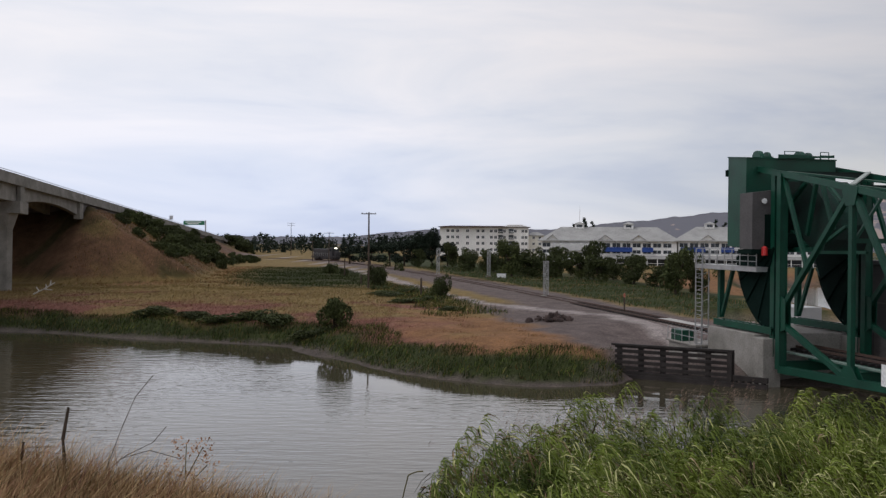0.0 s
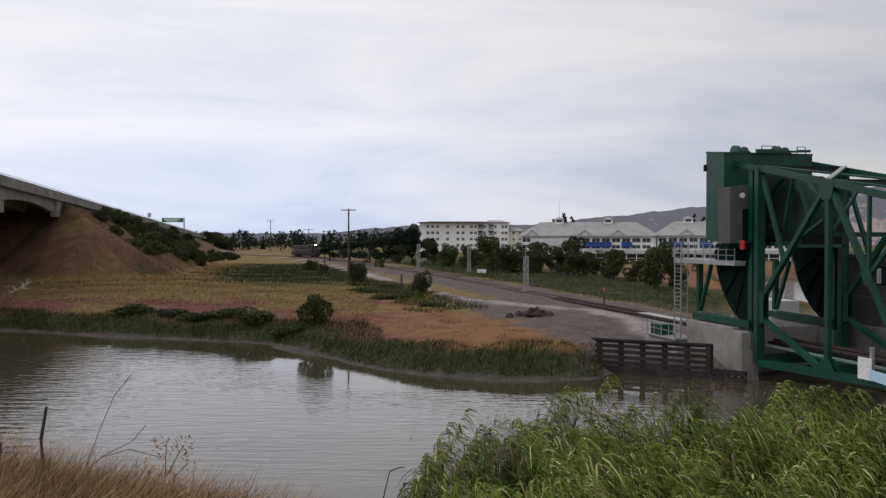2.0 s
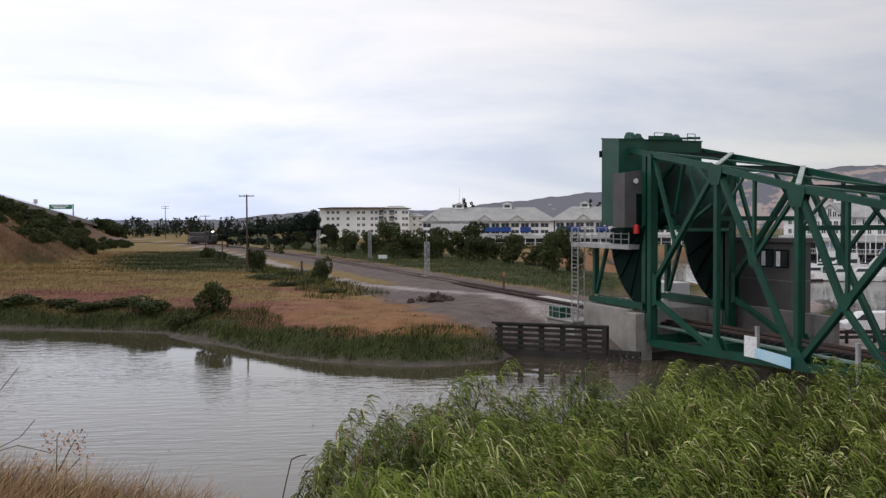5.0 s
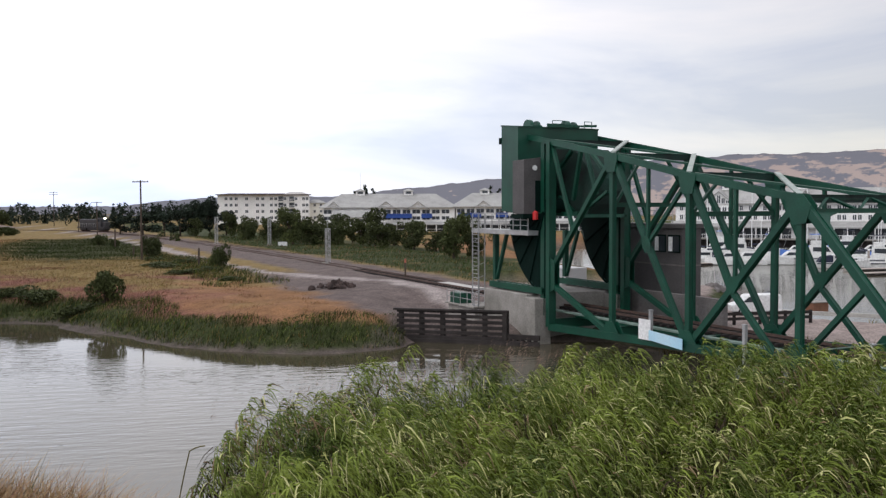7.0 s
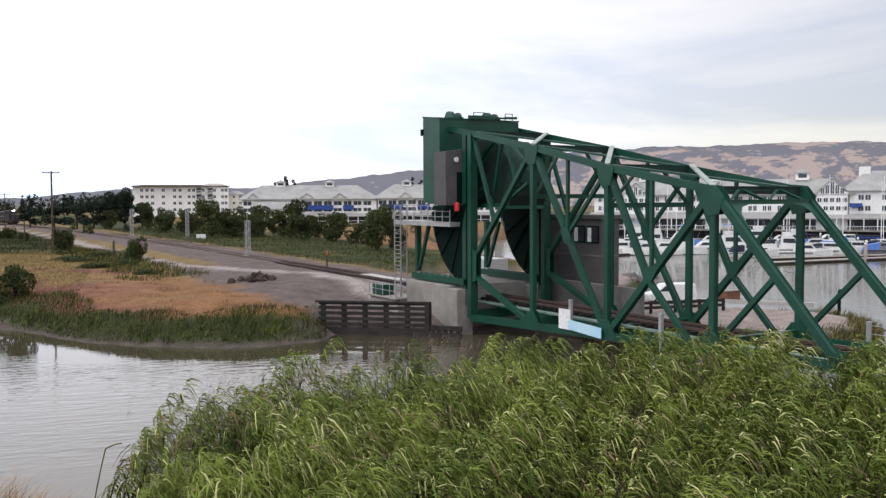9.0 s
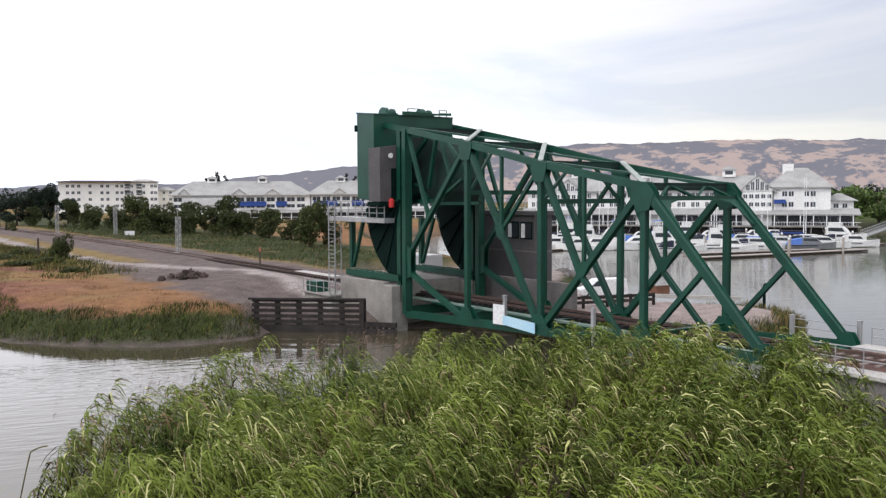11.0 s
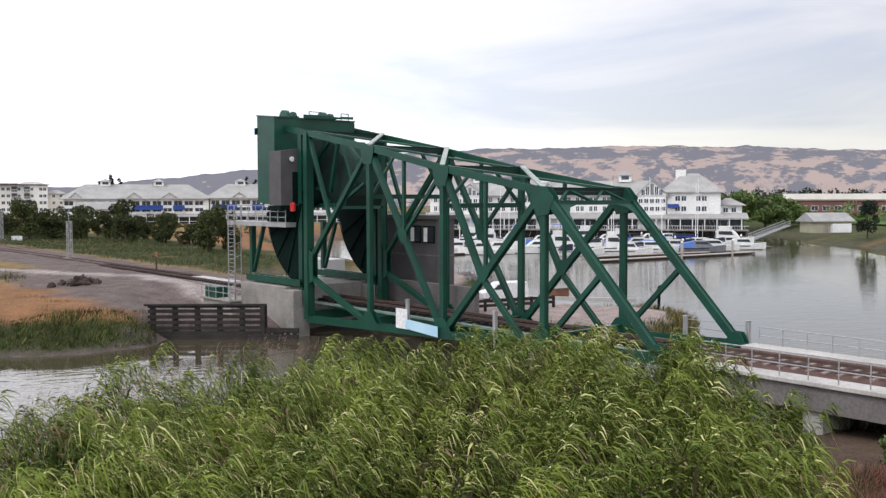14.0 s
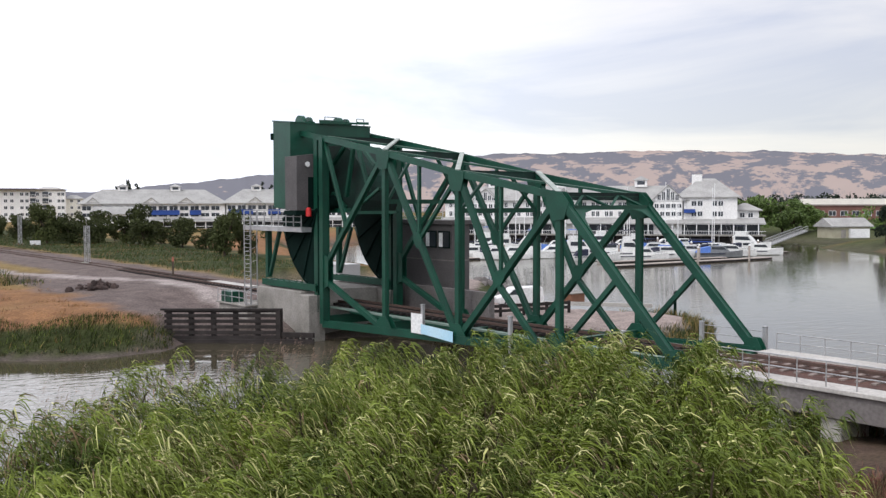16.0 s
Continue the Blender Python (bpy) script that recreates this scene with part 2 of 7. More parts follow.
def ground_height(px, py):
    px, py = np.asarray(px, float), np.asarray(py, float)
    d = shore_distance(px, py) + 0.9 * wobble(px, py, 5.0)
    near = (py < 47 - 0.25 * np.abs(px)) & (px < 100)
    far_z = np.interp(d, [-6, -2, 0, 1.2, 2.2, 4.5, 10, 30, 400], [-2.0, -0.8, -0.05, 0.2, 0.65, 1.5, 2.2, 2.6, 2.6])
    far_z = far_z + 0.18 * wobble(px, py, 6, 2) * np.clip(d / 6, 0, 1)
    lot = (px > 29) & (px < 64) & (py > 45) & (py < 112)
    far_z = np.where(lot, np.minimum(far_z, 0.95), far_z)
    # mud flat in front of the timber fender, hollow in front of the abutment block
    inv = BRIDGE_INV
    bs = inv[0][0] * px + inv[0][1] * py + inv[0][3]
    bn = inv[1][0] * px + inv[1][1] * py + inv[1][3]
    across = (bs + 7.4) * 0.767 - (bn + 9.4) * 0.641
    along = (bs + 7.4) * 0.641 + (bn + 9.4) * 0.767
    flat = -0.12 + 0.9 * np.maximum(0, -across - 0.5) + 0.55 * np.maximum(0, 1.6 - along)
    pit = 0.9 + 0.2 * (np.maximum(0, np.abs(bs + 11.8) - 3.0) + np.maximum(0, np.abs(bn + 2.4) - 1.2))
    far_z = np.where(bn < 3, np.minimum(far_z, np.minimum(flat, pit)), far_z)
    near_z = np.interp(d, [-6, -2, 0, 6, 18, 23, 30, 60], [-2.0, -0.8, -0.05, 1.0, 2.6, 4.2, 8.5, 9.0])
    brow = np.interp(px, [-30, -9, -4.7, -3.7, -2.5, -1.5, -0.4, 0.7, 2.0], [8.2, 8.1, 7.68, 7.55, 7.3, 7.0, 6.15, 4.7, 3.0])
    near_z = np.maximum(near_z, brow - np.maximum(0, py - 10.4) * 0.62) + 0.10 * wobble(px, py, 2.5, 4) - 0.9 * np.clip((px - 17.5) / 5, 0, 1) * np.clip(d / 5, 0, 1)
    z = np.where(near, near_z, far_z)
    # highway embankment
    ux, uy = HW_B.x - HW_A.x, HW_B.y - HW_A.y
    ln = math.hypot(ux, uy)
    u = ((px - HW_A.x) * ux + (py - HW_A.y) * uy) / ln
    e = ((px - HW_A.x) * uy - (py - HW_A.y) * ux) / ln
    deck = HW_A.z + (HW_B.z - HW_A.z) * u / ln
    emb = deck - 2.1 - np.maximum(0, e) / 1.6 - np.maximum(0, -31 - e) / 1.6 - np.maximum(0, np.interp(e, [-9, 5], [57.0, 43.0]) - u) / 1.5 + 0.35 * wobble(px, py, 4, 1)
    emb = np.where(u > 330, -5, emb)
    z = np.where(near, z, np.maximum(z, np.where(d > 2, emb, -5)))
    return z


def zat(x, y):
    return float(ground_height(np.array([x]), np.array([y]))[0])


def onbridge(s, n, z=0.0):
    return BRIDGE @ Vector((s, n, z))


def attr_material(name, rough=0.95, bump=0.6, fine=6.0, low=0.65, high=1.35):
    """Soil and turf: the kind of ground comes with the mesh, grain and patches from noise at two sizes."""
    m = bpy.data.materials.new(name)
    m.use_nodes = True
    n, l = m.node_tree.nodes, m.node_tree.links
    b = n["Principled BSDF"]
    b.inputs["Roughness"].default_value = rough
    b.inputs["Specular IOR Level"].default_value = 0.15
    at = n.new("ShaderNodeAttribute")
    at.attribute_name = "soil"
    tc = n.new("ShaderNodeTexCoord")
    f1, f2 = n.new("ShaderNodeTexNoise"), n.new("ShaderNodeTexNoise")
    f1.inputs["Scale"].default_value, f1.inputs["Detail"].default_value = fine, 8
    f2.inputs["Scale"].default_value, f2.inputs["Detail"].default_value = fine / 9, 6
    hs = n.new("ShaderNodeHueSaturation")
    mu = n.new("ShaderNodeMath")
    mu.operation = "MULTIPLY"
    for f, lo, hi, k in ((f1, low, high, 0), (f2, 0.75, 1.25, 1)):
        l.new(tc.outputs["Object"], f.inputs["Vector"])
        mr = n.new("ShaderNodeMapRange")
        mr.inputs["From Min"].default_value, mr.inputs["From Max"].default_value = 0.3, 0.7
        mr.inputs["To Min"].default_value, mr.inputs["To Max"].default_value = lo, hi
        l.new(f.outputs["Fac"], mr.inputs["Value"])
        l.new(mr.outputs["Result"], mu.inputs[k])
    l.new(mu.outputs["Value"], hs.inputs["Value"])
    l.new(at.outputs["Color"], hs.inputs["Color"])
    l.new(hs.outputs["Color"], b.inputs["Base Color"])
    bp = n.new("ShaderNodeBump")
    bp.inputs["Strength"].default_value, bp.inputs["Distance"].default_value = bump, 0.15
    l.new(f1.outputs["Fac"], bp.inputs["Height"])
    l.new(bp.outputs["Normal"], b.inputs["Normal"])
    return m


def sheet(xs, ys, height, colour, mat, name):
    gx, gy = np.meshgrid(xs, ys)
    gz = height(gx, gy)
    nx, ny = len(xs), len(ys)
    verts = np.stack([gx, gy, gz], -1).reshape(-1, 3)
    i = (np.arange(ny - 1)[:, None] * nx + np.arange(nx - 1)).ravel()
    faces = np.stack([i, i + 1, i + nx + 1, i + nx], 1)
    me = fast_mesh(name, verts.tolist(), faces.tolist(), mat, True)
    col = colour(gx, gy, gz).reshape(-1, 3)
    at = me.color_attributes.new("soil", "FLOAT_COLOR", "POINT")
    at.data.foreach_set("color", np.c_[col, np.ones(len(col))].astype(np.float32).ravel())
    return new(name, me)


GOLD, PINK, ORANGE = np.array((0.19, 0.132, 0.052)), np.array((0.18, 0.080, 0.058)), np.array((0.21, 0.108, 0.05))
OLIVE, TURF, MUD = np.array((0.047, 0.045, 0.016)), np.array((0.036, 0.044, 0.014)), np.array((0.085, 0.07, 0.06))
GRAVEL, ROADC, DIRT = np.array((0.125, 0.098, 0.09)), np.array((0.29, 0.25, 0.235)), np.array((0.125, 0.066, 0.04))


def blend(a, b, w):
    return a * (1 - w[..., None]) + b * w[..., None]


def step(v, lo, hi):
    t = np.clip((v - lo) / (hi - lo), 0, 1)
    return t * t * (3 - 2 * t)


def ground_colour(px, py, pz):
    d = shore_distance(px, py)
    inv = BRIDGE_INV
    s = inv[0][0] * px + inv[0][1] * py + inv[0][3]
    n = inv[1][0] * px + inv[1][1] * py + inv[1][3]
    w1, w2, w3 = wobble(px, py, 7, 1), wobble(px, py, 3, 5), wobble(px, py, 14, 8)
    c = np.broadcast_to(GOLD, px.shape + (3,)).copy()
    c = blend(c, PINK, step(w1 + 0.5 * w2 + 1.1 - d / 17, -0.1, 0.6))
    c = blend(c, ORANGE, step(px + 6 * w2, -8, 4) * step(24 - d, 0, 6))
    c = blend(c, TURF, step(6.6 - d + 1.8 * w2, 0, 2.5))
    c = blend(c, MUD, step(1.5 - d + 0.4 * w2, 0, 0.8))
    c = blend(c, TURF, step(1.6 - pz, 0, 0.4) * (py > 58) * (px < 17) * (px > -6) * (py < 80))
    c = blend(c, MUD, step(0.3 - pz, 0, 0.15) * (py > 56))
    # green hollow behind the first grass
    f = ((px + 27 + 0.15 * (py - 200)) / 17) ** 2 + ((py - 200) / 62) ** 2
    c = blend(c, OLIVE, step(1.1 - f + 0.3 * w2 + 0.2 * w1, 0, 0.7))
    # scrub green along the service road
    c = blend(c, TURF, step(1 - ((s + 80) / 30) ** 2 - ((n + 13) / 4.0) ** 2 + 0.3 * w2, 0, 0.5))
    # gravel yard, service road, track bed
    yard = step(n + 12.5 + 1.6 * w2 + 0.8 * w1, 0, 2.5) * step(1.5 - n, 0, 1) * step(-3 - s, 0, 3) * step(s + 58, 0, 16)
    c = blend(c, GRAVEL, yard)
    bed_n = 3.41 - 0.00022 * np.maximum(0, -60 - s) ** 2 - 0.006 * np.maximum(0, -250 - s) ** 2
    corr = step(7.0 - np.abs(n - bed_n + 1.2) + 0.6 * w2, 0, 2) * step(-2 - s, 0, 2) * step(s + 520, 0, 50)
    c = blend(c, GRAVEL, corr)
    road_n = np.interp(-s, [4, 32.4, 34.7, 41.3, 55.3, 83.9, 142.0, 260, 400], [0.7, 0.7, -2.0, -5.8, -8.5, -9.5, -8.9, -14, -34])
    c = blend(c, ROADC, step(1.7 - np.abs(n - road_n) + 0.35 * w2, 0, 0.7) * step(-6 - s, 0, 4) * step(s + 400, 0, 30))
    # strip between the track and the trees
    strip = step(n - 8.5 + 0.8 * w2, 0, 2) * step(-6 - s, 0, 3) * step(40 - n, 0, 5)
    c = blend(c, blend(np.broadcast_to(TURF * 1.05, c.shape), GOLD * 0.8, step(w1 + w2 * 0.7, 0.4, 1.2)), strip)
    # paved yard beyond the span
    lot = step(px - 28, 0, 3) * step(66 - px, 0, 3) * step(py - 45, 0, 2) * step(112 - py, 0, 2)
    c = blend(c, np.array((0.27, 0.22, 0.20)), lot * step(d - 1.8, 0, 0.8))
    c = blend(c, TURF, lot * step(2.4 - d, 0, 0.5) * step(d - 0.2, 0, 0.3))
    # embankment
    c = blend(c, DIRT, step(pz - 3.0, 0, 1.2) * (py > 100) * 0.9)
    c = blend(c, OLIVE, step(w1 + 0.4 * w2, 0.0, 0.6) * (pz > 3.3) * (py > 138) * 0.75)
    c = blend(c, GOLD, step(w3 + 0.4 * w2, 0.35, 0.7) * (pz > 3.3) * (py > 130) * 0.5)
    # camera's own bank
    near = ((py < 47 - 0.25 * np.abs(px)) & (px < 100)).astype(float)
    c = blend(c, blend(np.broadcast_to(GOLD * 0.9, c.shape), DIRT * 0.8, step(w2, -0.3, 0.5)), near * step(d - 2, 0, 2))
    c = blend(c, np.array((0.06, 0.042, 0.034)), near * step(px - 15, 0, 2) * step(d - 1, 0, 2) * 0.85)
    right = step(px - 105, 0, 15) * (py > -40)
    c = blend(c, blend(np.broadcast_to(TURF * 1.5, c.shape), GOLD * 0.8, step(w1 + w2, 0.5, 1.3)), right * step(d - 0.8, 0, 1))
    # far country
    far = step(np.hypot(px, py), 480, 700)
    c = blend(c, blend(np.broadcast_to(GOLD * 0.95, c.shape), OLIVE, step(w3 + w1, -0.2, 0.6)), far)
    return c


def spaced(lo, hi, a, b, fine, grow=1.25):
    """Coordinates fine from a to b and ever wider out to lo and hi."""
    mid = list(np.arange(a, b + fine, fine))
    st, x = fine, mid[-1]
    while x < hi:
        st *= grow
        x += st
        mid.append(min(x, hi))
    st, x = fine, mid[0]
    while x > lo:
        st *= grow
        x -= st
        mid.insert(0, max(x, lo))
    return np.array(mid)


SOIL = attr_material("soil_and_turf")
ground = sheet(spaced(-4500, 4500, -85, 62, 0.9), spaced(-1500, 4800, -4, 175, 0.9), ground_height, ground_colour, SOIL, "ground")
tagged(ground, "dry golden and reddish grassland with gravel yard and banks", "ground", kind="structure")

# water: calm under the lee of the far bank, wind-ruffled in mid-stream
WATER_MAT = material("river_water", (0.075, 0.064, 0.040), (0.055, 0.048, 0.030), 0.05, 0.03)
wnod, wlin = WATER_MAT.node_tree.nodes, WATER_MAT.node_tree.links
rtc = wnod.new("ShaderNodeTexCoord")
lee = wnod.new("ShaderNodeAttribute")
lee.attribute_name = "soil"
gust = wnod.new("ShaderNodeTexNoise")
gust.inputs["Scale"].default_value, gust.inputs["Detail"].default_value = 0.06, 3
wlin.new(rtc.outputs["Object"], gust.inputs["Vector"])
heights = []
for scale, detail, sx, sy, turn in ((0.75, 2.5, 0.55, 1.9, 12), (2.6, 2.0, 0.5, 1.5, -8)):
    rip, rmap = wnod.new("ShaderNodeTexNoise"), wnod.new("ShaderNodeMapping")
    rip.inputs["Scale"].default_value, rip.inputs["Detail"].default_value = scale, detail
    rmap.inputs["Scale"].default_value, rmap.inputs["Rotation"].default_value = (sx, sy, 1), (0, 0, radians(turn))
    wlin.new(rtc.outputs["Object"], rmap.inputs["Vector"])
    wlin.new(rmap.outputs["Vector"], rip.inputs["Vector"])
    heights.append(rip)
wsum = wnod.new("ShaderNodeMath")
wsum.operation = "MULTIPLY_ADD"
wsum.inputs[1].default_value = 0.28
wlin.new(heights[1].outputs["Fac"], wsum.inputs[0])
wlin.new(heights[0].outputs["Fac"], wsum.inputs[2])
gmap, gmul = wnod.new("ShaderNodeMapRange"), wnod.new("ShaderNodeMath")
gmap.inputs["From Min"].default_value, gmap.inputs["From Max"].default_value = 0.35, 0.65
gmap.inputs["To Min"].default_value, gmap.inputs["To Max"].default_value = 0.32, 0.50
gmul.operation = "MULTIPLY"
wlin.new(gust.outputs["Fac"], gmap.inputs["Value"])
wlin.new(gmap.outputs["Result"], gmul.inputs[0])
wlin.new(lee.outputs["Fac"], gmul.inputs[1])
rbp = wnod.new("ShaderNodeBump")
rbp.inputs["Distance"].default_value = 0.1
wlin.new(gmul.outputs["Value"], rbp.inputs["Strength"])
wlin.new(wsum.outputs["Value"], rbp.inputs["Height"])
wlin.new(rbp.outputs["Normal"], wnod["Principled BSDF"].inputs["Normal"])


def ruffle(px, py, pz):
    """How strongly the wind ruffles the water: little near the shores, less in the marina."""
    d = -shore_distance(px, py)
    k = 0.10 + 0.90 * step(d + 1.2 * wobble(px, py, 5, 3) + 0.8 * wobble(px, py, 2, 1), 3.5, 8.5)
    k = k * (1 - 0.45 * step(px, 52, 70))
    return np.stack([k, k, k], -1)


water = sheet(spaced(-700, 300, -80, 72, 1.5), spaced(-100, 245, 28, 110, 1.5), lambda a, b: 0.0 * a, ruffle, WATER_MAT, "water")
tagged(water, "grey rippled river water reflecting an overcast sky", "river", kind="structure")

# hills
def hill_material():
    """Dry grass and oak woods with distance haze in their colours: noise at two sizes decides where woods stand; an
    attribute gives how wooded a slope is.
    """
    m = bpy.data.materials.new("hazy_hillside")
    m.use_nodes = True
    n, l = m.node_tree.nodes, m.node_tree.links
    b = n["Principled BSDF"]
    b.inputs["Roughness"].default_value, b.inputs["Specular IOR Level"].default_value = 1.0, 0.05
    tc = n.new("ShaderNodeTexCoord")
    at = n.new("ShaderNodeAttribute")
    at.attribute_name = "soil"
    sep = n.new("ShaderNodeSeparateColor")
    l.new(at.outputs["Color"], sep.inputs["Color"])
    mp = n.new("ShaderNodeMapping")
    mp.inputs["Scale"].default_value = (1, 2.3, 1)
    lay = n.new("ShaderNodeAttribute")
    lay.attribute_name = "lay"
    l.new(lay.outputs["Vector"], mp.inputs["Vector"])
    big, small, tint = n.new("ShaderNodeTexNoise"), n.new("ShaderNodeTexNoise"), n.new("ShaderNodeTexNoise")
    for nd, sc, dt in ((big, 0.0120, 7), (small, 0.055, 5), (tint, 0.004, 4)):
        nd.inputs["Scale"].default_value, nd.inputs["Detail"].default_value, nd.inputs["Roughness"].default_value = sc, dt, 0.62
        l.new(mp.outputs["Vector"], nd.inputs["Vector"])
    s1 = n.new("ShaderNodeMath")
    s1.operation = "MULTIPLY_ADD"
    s1.inputs[1].default_value = 0.30
    l.new(small.outputs["Fac"], s1.inputs[0]), l.new(big.outputs["Fac"], s1.inputs[2])
    s2 = n.new("ShaderNodeMath")
    l.new(s1.outputs["Value"], s2.inputs[0]), l.new(sep.outputs["Red"], s2.inputs[1])
    mr = n.new("ShaderNodeMapRange")
    mr.inputs["From Min"].default_value, mr.inputs["From Max"].default_value = 0.945, 1.0
    l.new(s2.outputs["Value"], mr.inputs["Value"])
    grass_mix, mix = n.new("ShaderNodeMix"), n.new("ShaderNodeMix")
    grass_mix.data_type = mix.data_type = "RGBA"
    # haze is painted in here: grass paled, woods turned blue-grey
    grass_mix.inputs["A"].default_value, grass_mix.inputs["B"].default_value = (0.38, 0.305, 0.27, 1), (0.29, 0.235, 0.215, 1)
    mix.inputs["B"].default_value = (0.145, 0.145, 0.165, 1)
    l.new(tint.outputs["Fac"], grass_mix.inputs["Factor"])
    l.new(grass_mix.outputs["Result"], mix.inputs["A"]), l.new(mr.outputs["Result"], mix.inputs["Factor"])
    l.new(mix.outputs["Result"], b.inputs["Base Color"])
    return m


HILL_MAT = hill_material()


def hill_profile(az):
    """Height of the skyline above the eye, as a slope, by compass angle from the first view."""
    return np.interp(az, [-60, -16, -9, -5, -1, 3, 6, 10.5, 12.5, 14, 16.7, 20, 24, 27, 30.6, 36, 41.8, 44, 46.4, 50, 54, 60, 75],
                     [0.001, 0.001, 0.001, 0.003, 0.011, 0.011, 0.011, 0.018, 0.021, 0.0255, 0.031, 0.034, 0.043, 0.049, 0.053, 0.0525, 0.0545, 0.053, 0.0525, 0.049, 0.0475, 0.046, 0.03])


def hill_sheet():
    az = np.linspace(-60, 80, 900)
    rr = np.array([900, 1100, 1300, 1550, 1850, 2150, 2450, 2700, 2900, 3000, 3300])
    gz, ga = np.meshgrid(rr, az)
    t = np.clip((gz - 900) / 2100, 0, 1.0)
    x, y = gz * np.sin(np.radians(ga)), gz * np.cos(np.radians(ga))
    h = hill_profile(ga) * 3000 * t ** 1.25 + 18 * t * (1 - t) * 2 * wobble(x, y, 260, 3) + 6 * t * wobble(x, y, 120, 6) + 3.0 * t * wobble(x, y, 45, 9) + 1.6 * t * wobble(x, y, 14, 5)
    z = np.where(gz > 3050, -40, h + 2.0 + 8.0 * t)
    nx, ny = len(rr), len(az)
    i = (np.arange(ny - 1)[:, None] * nx + np.arange(nx - 1)).ravel()
    faces = np.stack([i, i + 1, i + nx + 1, i + nx], 1)
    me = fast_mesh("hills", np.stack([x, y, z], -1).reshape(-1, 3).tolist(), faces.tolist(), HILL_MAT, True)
    lay = me.attributes.new("lay", "FLOAT_VECTOR", "POINT")
    lay.data.foreach_set("vector", np.stack([np.radians(ga) * 2600, z, 0 * z], -1).astype(np.float32).ravel())
    wooded = 0.32 + 0.05 * step(t, 0.55, 0.95) + 0.16 * step(26 - ga, 0, 9) + 0.03 * wobble(x, y, 300, 2)
    col = np.stack([wooded, wooded, wooded], -1)
    at = me.color_attributes.new("soil", "FLOAT_COLOR", "POINT")
    at.data.foreach_set("color", np.c_[col.reshape(-1, 3), np.ones(col.size // 3)].astype(np.float32).ravel())
    return new("hills", me)


tagged(hill_sheet(), "long dry tan hills dotted with dark oak woods", "hills", kind="structure")


# ---------------------------------------------------------------- the bascule bridge
CH, RISE = 1.4, 0.036                      # lower chord: height at the heel, rise along the span
SP = [0.0, 7.78, 15.49, 24.06, 31.95]       # panel points along the span
UP = [13.85, 12.43, 10.85, 9.38]            # truss height at the upper panel points
WID = 6.83
RAIL_Z = 2.74


def low(i, far=0):
    return Vector((SP[i], WID * far, CH + RISE * SP[i]))


def top(i, far=0):
    return Vector((SP[i], WID * far, CH + UP[i]))


# faded paint on walkway edges; on the bracing the paleness is painted skylight
PALE_GREEN = material("faded_and_skylit_green", (0.20, 0.27, 0.23), (0.14, 0.20, 0.17), 0.8, 0.7)
PALE_PLATE = material("skylit_grey_plate", (0.40, 0.43, 0.40), (0.26, 0.30, 0.27), 1.2, 0.75, 0, 0.1, 12)

bridge = thing("bascule_bridge", BRIDGE, "dark green riveted steel truss bascule bridge lowered over the river", "railway bridge")


def member(name, a, b, w, h, fl=0.03, mat=None):
    return part(name, beam(bmesh.new(), a, b, w, h, flange=fl, up=(0, 1, 0) if abs((Vector(b) - Vector(a)).normalized().y) < 0.9 else (0, 0, 1)), mat or GREEN, bridge)


def gusset(c, pts, far, side):
    y = WID * far + side * 0.215
    part("gusset_plate", prism(bmesh.new(), pts, 0.03, lambda u, v, w: Vector((c.x + u, y + w, c.z + v))), GREEN, bridge)


